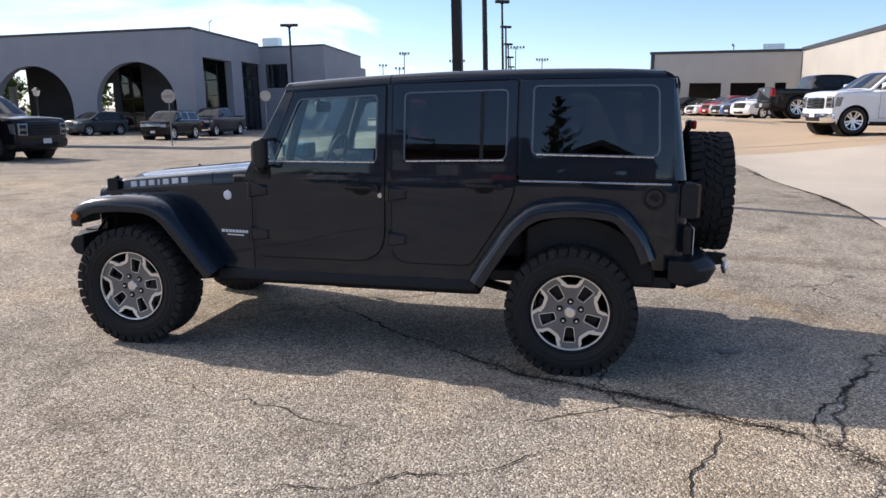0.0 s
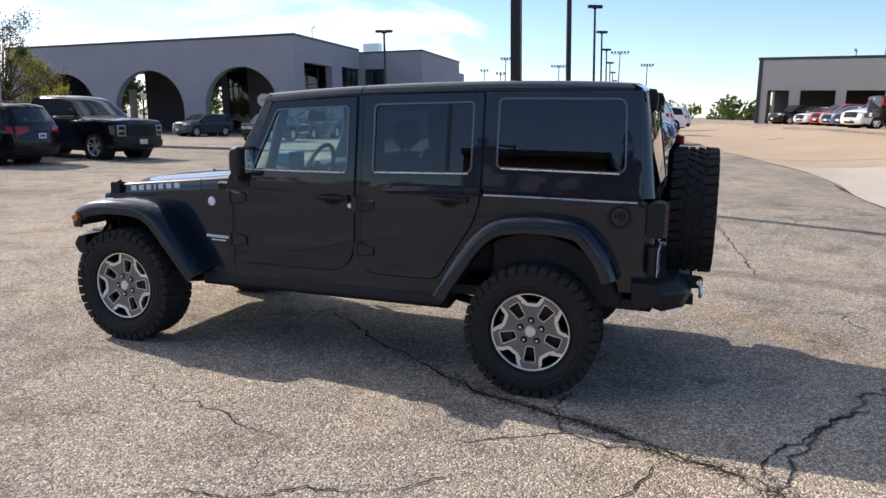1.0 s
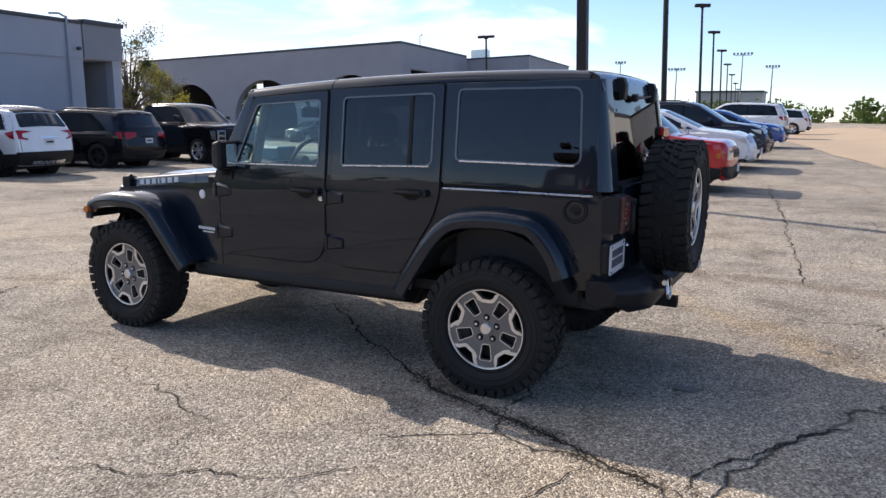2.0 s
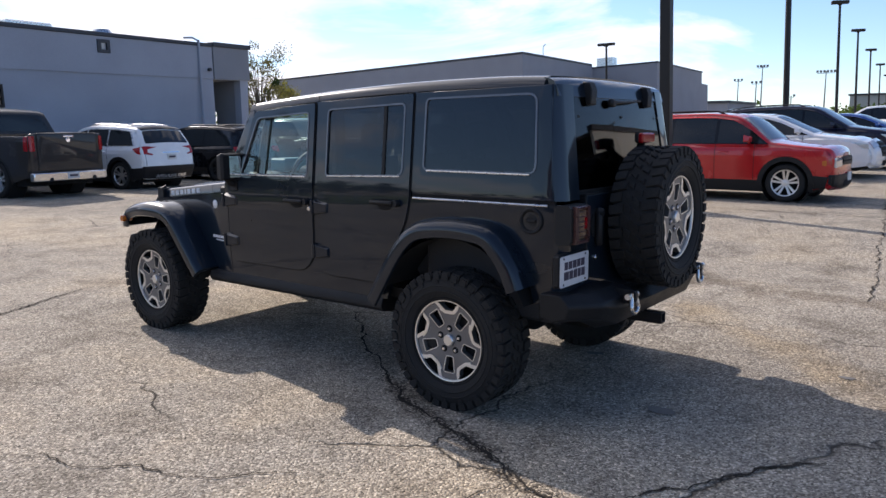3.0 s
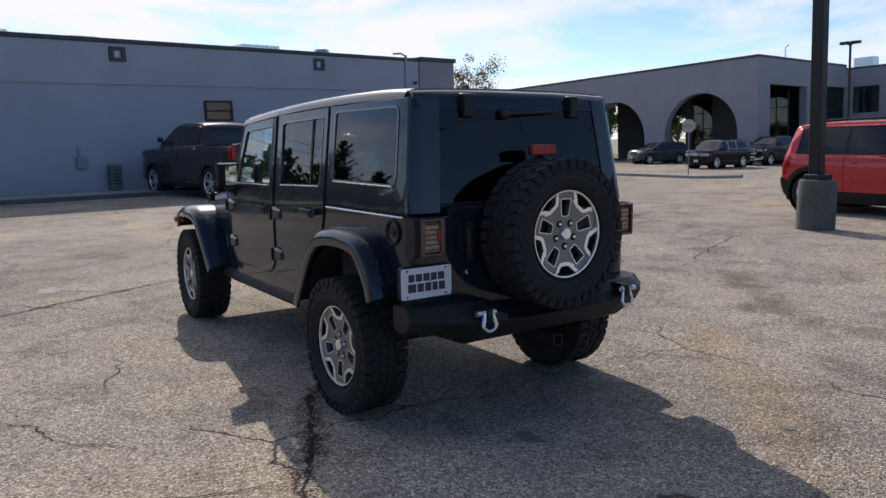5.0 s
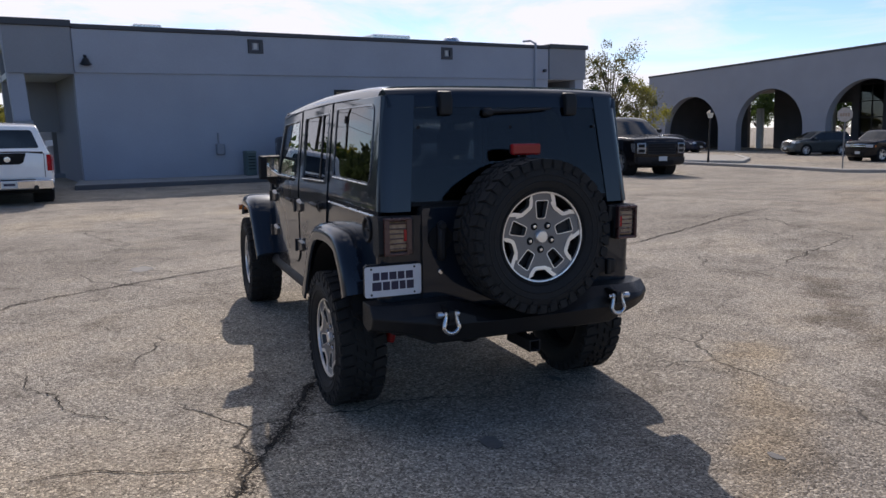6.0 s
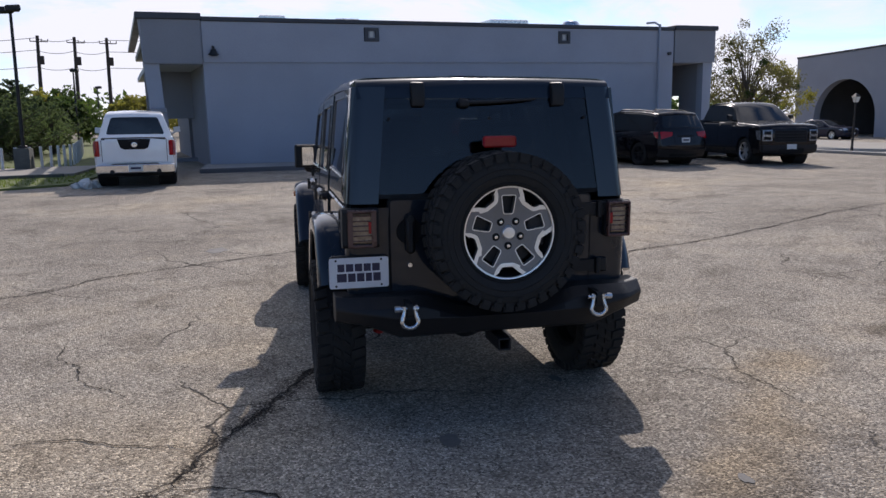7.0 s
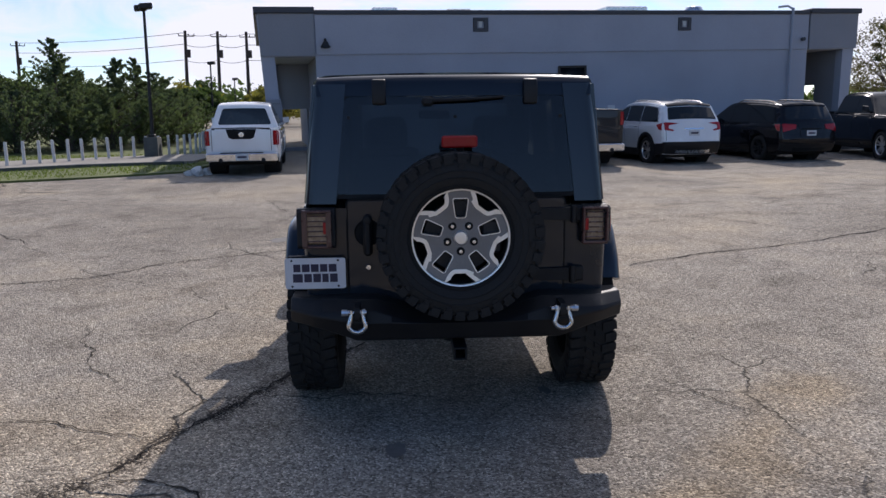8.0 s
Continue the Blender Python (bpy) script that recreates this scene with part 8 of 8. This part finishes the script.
posts = smooth_path([(-13.2, -13.6, 0), (-15.4, -12.5, 0), (-17.2, -11.26, 0), (-18.8, -10.25, 0), (-20.2, -9.2, 0), (-21.2, -8.0, 0), (-23.0, -7.6, 0), (-27.0, -8.2, 0), (-33.0, -9.4, 0)], 4)
for k, p in enumerate(posts):
    if first is None:
        bm = bmesh.new()
        tube(bm, [(0, 0, 0), (0, 0, 0.68), (0, 0, 0.72)], 0.046, 10, True, 0.042)
        first = thing("bollard", pose(p.x, p.y, 0.05), "pale concrete bollard in a row", "bollard", "bollards along the path")
        part("shaft", bm, PALE_PAINT, first, "", 40)
    else:
        copy_thing(first, pose(p.x, p.y, 0.05, random.uniform(-2, 2), random.uniform(-2, 2), 0))

# white bags beside the pickup
bm = bmesh.new()
for x, y, r in ((-14.6, -5.35, 0.13), (-14.35, -5.25, 0.10), (-14.7, -5.15, 0.10), (-14.55, -5.55, 0.08)):
    n0 = len(bm.verts)
    bmesh.ops.create_icosphere(bm, subdivisions=2, radius=r, matrix=Matrix.Translation((x, y, r * 0.7)))
    bm.verts.ensure_lookup_table()
    for v in bm.verts[n0:]:
        v.co += 0.09 * Vector((noise.noise(v.co * 9), noise.noise(v.co * 9 + Vector((5, 0, 0))), 0.6 * noise.noise(v.co * 9 + Vector((0, 7, 0)))))
tagged(finish("plastic_bags", bm, PALE_PAINT, 30), "crumpled white plastic bags on the ground", "bags")

# utility poles and wires
tops = []
for x, y, lean in ((-67.8, -20.1, -1.5), (-68.6, -17.3, -1.0), (-69.1, -14.7, -0.5), (-78.0, -40.0, -1.0)):
    pole = thing("utility_pole", pose(x, y, 0, lean, 0, 0), "dark wooden utility pole", "pole", "utility poles")
    bm = bmesh.new()
    tube(bm, [(0, 0, 0), (0, 0, 8.6)], 0.19, 10, True, 0.13)
    part("pole", bm, WOOD_POLE, pole, "", 40)
    bm = bmesh.new()
    tube(bm, [(0, 0, 6.5), (0.3, 0.3, 6.5)], 0.05, 6)
    box(bm, -0.05, 0.05, -0.6, 0.8, 8.08, 8.16)
    for yy in (-0.6, 0.3, 0.8):
        tube(bm, [(0, yy, 8.16), (0, yy, 8.34)], 0.04, 6)
    tube(bm, [(0.3, 0.3, 6.2), (0.3, 0.3, 6.9)], 0.22, 8)
    part("cross_arm", bm, WOOD_POLE, pole, "", 0)
    tops.append((x, y))
bm = bmesh.new()
for z in (8.4, 7.4, 6.0):
    for a, b in (((-78.0, -40.0), (-67.8, -20.1)), ((-67.8, -20.1), (-68.6, -17.3)), ((-68.6, -17.3), (-69.1, -14.7)), ((-69.1, -14.7), (-66.0, 40.0))):
        pts = [(a[0] + (b[0] - a[0]) * k / 8, a[1] + (b[1] - a[1]) * k / 8, z - 0.25 * 4 * (k / 8) * (1 - k / 8)) for k in range(9)]
        tube(bm, pts, 0.03, 4, False)
tagged(finish("overhead_wires", bm, POLE_DARK, 40), "sagging overhead wires between utility poles", "wires", "", "stuff")


# trees
def leaf_mesh(clumps, size, per):
    """Many small leaf blades scattered in clumps (centre, radius)."""
    verts, faces = [], []
    for c, r in clumps:
        for _ in range(per):
            d = Vector((random.gauss(0, 1), random.gauss(0, 1), random.gauss(0, 0.8)))
            p = Vector(c) + d.normalized() * r * random.random() ** 0.45
            u = Vector((random.gauss(0, 1), random.gauss(0, 1), random.gauss(0, 1))).normalized()
            v = u.cross(Vector((random.gauss(0, 1), random.gauss(0, 1), random.gauss(0, 1)))).normalized()
            s = size * random.uniform(0.6, 1.4)
            n = len(verts)
            verts += [p - u * s, p + v * s * 0.5, p + u * s, p - v * s * 0.5]
            faces.append((n, n + 1, n + 2, n + 3))
    me = bpy.data.meshes.new("leaves")
    me.from_pydata([tuple(v) for v in verts], [], faces)
    return me


def leafy(parent, name, clumps, size, per, material, label=""):
    me = leaf_mesh(clumps, size, per)
    me.materials.append(material)
    ob = new(name, me)
    ob.parent = parent
    return tagged(ob, label)


def conifer(x, y, h, wide, label="dark green cedar tree", seed=0, tree_group="cedars behind the fence"):
    random.seed(100 + seed)
    tree = thing("cedar_tree", pose(x, y, 0, 0, 0, random.uniform(0, 360)), label, "tree", tree_group)
    bm = bmesh.new()
    tube(bm, [(0, 0, -0.1), (0.03, 0.02, h * 0.4), (0, 0, h * 0.97)], 0.13, 8, True, 0.015)
    clumps = []
    z = 0.05
    lean = random.uniform(0, 6.283)
    while z < h * 0.99:
        k = 1 - z / h
        for q in range(2 + int(4 * k)):
            a = random.uniform(0, 6.283)
            # uneven boughs, fuller on one side, sweeping upwards
            rr = (wide * 1.45 * k ** 0.8 * (0.85 + 0.25 * math.cos(a - lean)) + 0.05) * random.uniform(0.45, 1.2)
            tip = Vector((rr * math.cos(a), rr * math.sin(a), z + rr * random.uniform(0.35, 0.9)))
            if q % 2 == 0:
                tube(bm, [(0, 0, z), tip], 0.03 * k + 0.008, 5, True, 0.005)
            for f in (0.25, 0.45, 0.62, 0.78, 0.92, 1.06):
                clumps.append((Vector((0, 0, z)).lerp(tip, f), (0.07 + 0.15 * k) * (1.35 - 0.85 * f) * random.uniform(0.7, 1.3)))
        z += 0.09 + 0.05 * k
    part("trunk", bm, BARK, tree, "", 40)
    leafy(tree, "crown", clumps, 0.05, 17, LEAF_CEDAR, "dense dark evergreen foliage")


def broadleaf(x, y, h, wide, material, label, seed=0, per=70, clump=34, size=0.09, extra=None, bare=0.0, tree_group=""):
    random.seed(300 + seed)
    tree = thing("broadleaf_tree", pose(x, y, ground_height(x, y)), label, "tree", tree_group)
    bm = bmesh.new()
    fork = h * 0.3
    tube(bm, [(0, 0, -0.1), (0.04, 0.0, fork * 0.6), (0.0, 0.05, fork)], 0.16 * h / 6, 8, True, 0.11 * h / 6)
    clumps, dark = [], []
    for k in range(clump):
        a = random.uniform(0, 6.283)
        zz = fork + (h - fork) * random.uniform(0.12, 0.98)
        t = (zz - fork) / (h - fork)
        rr = wide * math.sin(math.pi * min(0.96, 0.22 + 0.72 * t)) * random.uniform(0.45, 1.05)
        tip = Vector((rr * math.cos(a), rr * math.sin(a), zz))
        mid = Vector((tip.x * 0.45, tip.y * 0.45, fork + (zz - fork) * 0.55))
        tube(bm, [(0, 0.03, fork * 0.95), mid, tip], 0.045 * h / 6, 5, True, 0.008)
        if random.random() > bare:
            for q in range(3):
                clumps.append((tip + Vector((random.gauss(0, 0.3), random.gauss(0, 0.3), random.gauss(0, 0.25))) * wide / 2.2, random.uniform(0.28, 0.62) * wide / 2.2))
        if extra and random.random() < 0.30:
            dark.append((tip, 0.24))
    part("trunk", bm, BARK, tree, "", 40)
    leafy(tree, "crown", clumps, size, per, material, "uneven leafy crown")
    if dark:
        leafy(tree, "dark_clump", dark, 0.06, 130, extra, "dark green clumps")


for k, (x, y, h, w) in enumerate(((-26.7, -13.9, 4.35, 1.4), (-25.6, -15.8, 3.3, 1.5), (-28.2, -14.2, 3.5, 1.5), (-29.4, -12.5, 3.75, 1.4), (-31.5, -12.4, 3.9, 1.4), (-30.4, -14.6, 3.3, 1.6), (-33.5, -12.2, 3.3, 1.4), (-24.8, -17.6, 3.3, 1.5), (-25.5, -19.8, 3.0, 1.5), (-28.5, -17.4, 3.5, 1.6), (-36.0, -12.6, 3.2, 1.5), (-22.5, -19.5, 2.7, 1.4), (-24.6, -14.6, 2.3, 1.5), (-25.6, -13.0, 2.2, 1.5), (-27.0, -12.0, 2.4, 1.5), (-28.6, -10.9, 2.3, 1.5), (-30.6, -10.7, 2.4, 1.5), (-23.4, -16.6, 2.2, 1.5), (-33.0, -10.6, 2.5, 1.5))):
    conifer(x, y, h, w, seed=k)
broadleaf(-33.0, 24.7, 6.3, 2.5, LEAF_DRY, "thinning autumn tree with dark mistletoe clumps", 1, 62, 50, 0.065, LEAF_MISTLETOE, 0.2)
broadleaf(-35.5, 28.2, 4.6, 2.0, LEAF_YELLOW, "yellowing autumn tree beside the service building", 2, 55, 34, 0.07, None, 0.15)
for k, (x, y, h, w, m) in enumerate(((-44, -12.5, 4.2, 2.2, LEAF_GREEN), (-50, -15, 4.6, 2.6, LEAF_YELLOW), (-56, -10.5, 4.6, 2.6, LEAF_YELLOW), (-60, -17, 5.2, 3.0, LEAF_GREEN), (-64, -8, 4.8, 2.8, LEAF_YELLOW), (-72, -24, 5.6, 3.2, LEAF_GREEN), (-74, -12, 5.4, 3.2, LEAF_YELLOW), (-60, -26, 5.8, 3.4, LEAF_GREEN), (-40, -22, 5.2, 3.0, LEAF_GREEN), (-70, 0, 5.0, 3.0, LEAF_YELLOW), (-80, -4, 5.6, 3.4, LEAF_GREEN), (-62, 66, 6.0, 3.2, LEAF_GREEN), (-54, 70, 5.6, 3.0, LEAF_GREEN), (-46, 72, 5.6, 3.0, LEAF_YELLOW))):
    broadleaf(x, y, h * (0.6 if y < 30 else 1.0), w * 0.85, m, "leafy autumn tree beyond the lot", 10 + k, 60, 30, 0.15, tree_group="trees beyond the lot")
# trees across the street behind the walk
for k, (x, y, h, w) in enumerate(((-1.6, -35.0, 9.6, 2.0), (-3.4, -37.0, 6.0, 1.6), (-36.0, -29.0, 3.4, 2.0), (-33.0, -32.5, 3.6, 2.0), (-40.0, -27.0, 3.0, 2.0), (12.0, -31.0, 7.5, 2.3), (11.0, -29.0, 6.5, 2.0), (-27.0, -30.0, 3.4, 2.0), (19.0, -33.0, 7.5, 2.3))):
    conifer(x, y, h, w, "cedar tree across the street", 40 + k, "cedars across the street")

# and an unseen row behind the end of the walk, added to darken reflections
for k, (x, y, h, w) in enumerate(((33.0, -24.0, 4.6, 2.6), (35.0, -19.5, 4.0, 2.6), (33.5, -15.5, 4.8, 2.6), (36.0, -11.5, 3.8, 2.7), (33.5, -7.5, 4.4, 2.6), (35.5, -3.5, 3.4, 2.6), (33.5, 0.5, 4.2, 2.6), (36.0, 4.5, 3.6, 2.6), (34.0, 8.5, 3.9, 2.6), (35.0, 12.5, 3.4, 2.5))):
    conifer(x, y, h, w, "unseen cedar tree added for the car's rear reflections", 60 + k, "cedars at the lot's far edge")

# far tree line and roofs to the north and east
random.seed(77)
clumps = []
for k in range(420):
    a = math.radians(random.uniform(35, 118))
    d = random.uniform(165, 230)
    clumps.append((Vector((d * math.cos(a), d * math.sin(a), random.uniform(0.8, 4.2))), random.uniform(1.6, 3.4)))
for k in range(240):
    a = math.radians(random.uniform(118, 395))
    d = random.uniform(120, 190)
    clumps.append((Vector((d * math.cos(a), d * math.sin(a), random.uniform(0.8, 4.5))), random.uniform(1.6, 3.4)))
me = leaf_mesh(clumps, 0.55, 75)
me.materials.append(LEAF_GREEN)
tagged(new("far_trees", me), "low belt of far trees", "trees", "", "stuff")
for x, y, w, d, h, note in ((-30.0, 190.0, 15.0, 10.0, 8.2, "far tan building beyond the lots"), (-78.0, 128.0, 40.0, 16.0, 5.5, "far low grey building"), (40.0, 190.0, 60.0, 20.0, 7.0, "far low building past the far lots")):
    b = thing("far_building", pose(x, y, 0), note, "building", "far buildings")
    bm = bmesh.new()
    plate(bm, rect(0, w, 0, h), [rect(w * (0.06 + 0.12 * k), w * (0.13 + 0.12 * k), h * 0.35, h * 0.7) for k in range(7)], -0.4, 0, lambda u, v, q: Vector((u, -q, v)))
    box(bm, 0, w, 0.5, d, 0, h)
    part("wall", bm, CREAM if h > 8 else STUCCO_A, b, "", 0)
    bm = bmesh.new()
    box(bm, -0.3, w + 0.3, -0.3, d + 0.3, h, h + 0.4)
    part("roof", bm, CAP, b, "", 0)


# cracks with crumbled dirty edges
def crack(path, width, seed, label):
    random.seed(500 + seed)
    pts = []
    way = [Vector((*p, 0)) for p in path]
    for a, b in zip(way, way[1:]):
        n = max(2, int((b - a).length / 0.035))
        for k in range(n):
            pts.append(a.lerp(b, k / n))
    pts.append(way[-1])
    bm = bmesh.new()
    rows = []
    drift = 0.0
    for i, p in enumerate(pts):
        d = (pts[min(i + 1, len(pts) - 1)] - pts[max(i - 1, 0)]).normalized()
        nrm = Vector((-d.y, d.x, 0))
        drift = 0.8 * drift + random.gauss(0, 0.012)
        k = 0.35 + 0.65 * abs(noise.noise(p * 2.3 + Vector((seed, 0, 0)))) * 2
        end = min(1.0, (i + 1) / 6, (len(pts) - i) / 6)
        w = width * k * end
        c = p + nrm * drift
        z = ground_height(c.x, c.y) + 0.006
        rows.append([bm.verts.new((c.x + nrm.x * s, c.y + nrm.y * s, z)) for s in (w * random.uniform(0.5, 1.4), -w * random.uniform(0.5, 1.4))])
    for a, b in zip(rows, rows[1:]):
        bm.faces.new((a[0], a[1], b[1], b[0]))
    # crumbs beside a wide crack
    if width > 0.012:
        for p in pts[::1]:
            for _ in range(3):
                q = p + Vector((random.gauss(0, width * 2.2), random.gauss(0, width * 2.2), 0))
                s = random.uniform(0.003, 0.011)
                a = random.uniform(0, 6.28)
                z = ground_height(q.x, q.y) + 0.007
                bm.faces.new([bm.verts.new((q.x + s * math.cos(a + t) * random.uniform(0.6, 1.3), q.y + s * math.sin(a + t), z)) for t in (0, 1.6, 3.1, 4.7)])
    me = bpy.data.meshes.new("crack")
    bm.to_mesh(me)
    bm.free()
    me.materials.append(CRACK)
    ob = tagged(new("crack", me), label)
    ob.parent = ground


crack([(-1.97, 0.44), (-1.49, -0.03), (-1.07, -0.35), (-0.57, -0.70), (-0.29, -0.91), (0.0, -1.05), (0.31, -1.19), (0.55, -1.29), (0.76, -1.46)], 0.013, 1, "long dirt-filled crack under the car")
crack([(0.31, -1.19), (0.55, -1.29), (0.76, -1.46), (0.97, -1.55), (1.23, -1.58), (1.44, -1.90), (1.9, -2.4)], 0.008, 2, "wide crumbling crack")
crack([(1.9, -0.45), (1.72, -0.70), (1.54, -0.97), (1.42, -1.17), (1.28, -1.48), (1.24, -1.59)], 0.010, 3, "branching crack")
crack([(0.83, -1.54), (0.74, -1.81), (0.62, -2.12), (0.55, -2.45)], 0.010, 4, "branching crack")
crack([(-0.10, 1.11), (0.06, 1.22), (0.19, 1.36), (0.37, 1.46), (0.59, 1.57), (0.9, 1.9)], 0.005, 6, "thin crack")
crack([(-3.09, 2.09), (-3.61, 3.08), (-4.10, 4.37), (-4.63, 5.88), (-5.6, 8.5)], 0.018, 7, "long sealed joint")
crack([(-2.4, -4.9), (-2.78, -4.12), (-2.95, -3.39), (-3.57, -2.87), (-3.97, -2.25), (-4.25, -1.66), (-4.9, -0.4)], 0.016, 8, "long dark joint")
crack([(-1.26, -2.72), (-1.12, -2.58), (-0.86, -2.55), (-0.65, -2.39), (-0.38, -2.33), (-0.18, -2.15), (0.02, -1.96)], 0.006, 10, "thin crack")
crack([(-2.5, 9.0), (-0.93, 8.87), (0.38, 8.80), (1.70, 8.95), (4.2, 8.9)], 0.016, 11, "straight sealed joint")
crack([(0.48, 12.65), (0.75, 10.2), (0.96, 8.34), (1.33, 5.12), (1.53, 3.18)], 0.012, 12, "long crack across the lot")
crack([(4.02, 4.5), (3.98, 6.5), (3.92, 9.07), (3.80, 11.7), (3.70, 13.2)], 0.045, 13, "ragged edge between asphalt and concrete")
# drip stains
for x, y, r in ((1.03, -0.29, 0.05), (0.2, 0.6, 0.035), (1.75, 0.9, 0.03), (-5.0, -1.8, 0.12), (2.6, 2.4, 0.04)):
    bm = bmesh.new()
    bm.faces.new([bm.verts.new((x + r * (1 + 0.5 * noise.noise(Vector((math.cos(a) * 2 + x, math.sin(a) * 2, y)))) * math.cos(a) * 1.6, y + r * (1 + 0.5 * noise.noise(Vector((math.cos(a) * 2, math.sin(a) * 2 + y, x)))) * math.sin(a), ground_height(x, y) + 0.004)) for a in (2 * math.pi * k / 20 for k in range(20))])
    ob = tagged(finish("oil_stain", bm, OIL, 0), "small dark oil drip stain")
    ob.parent = ground
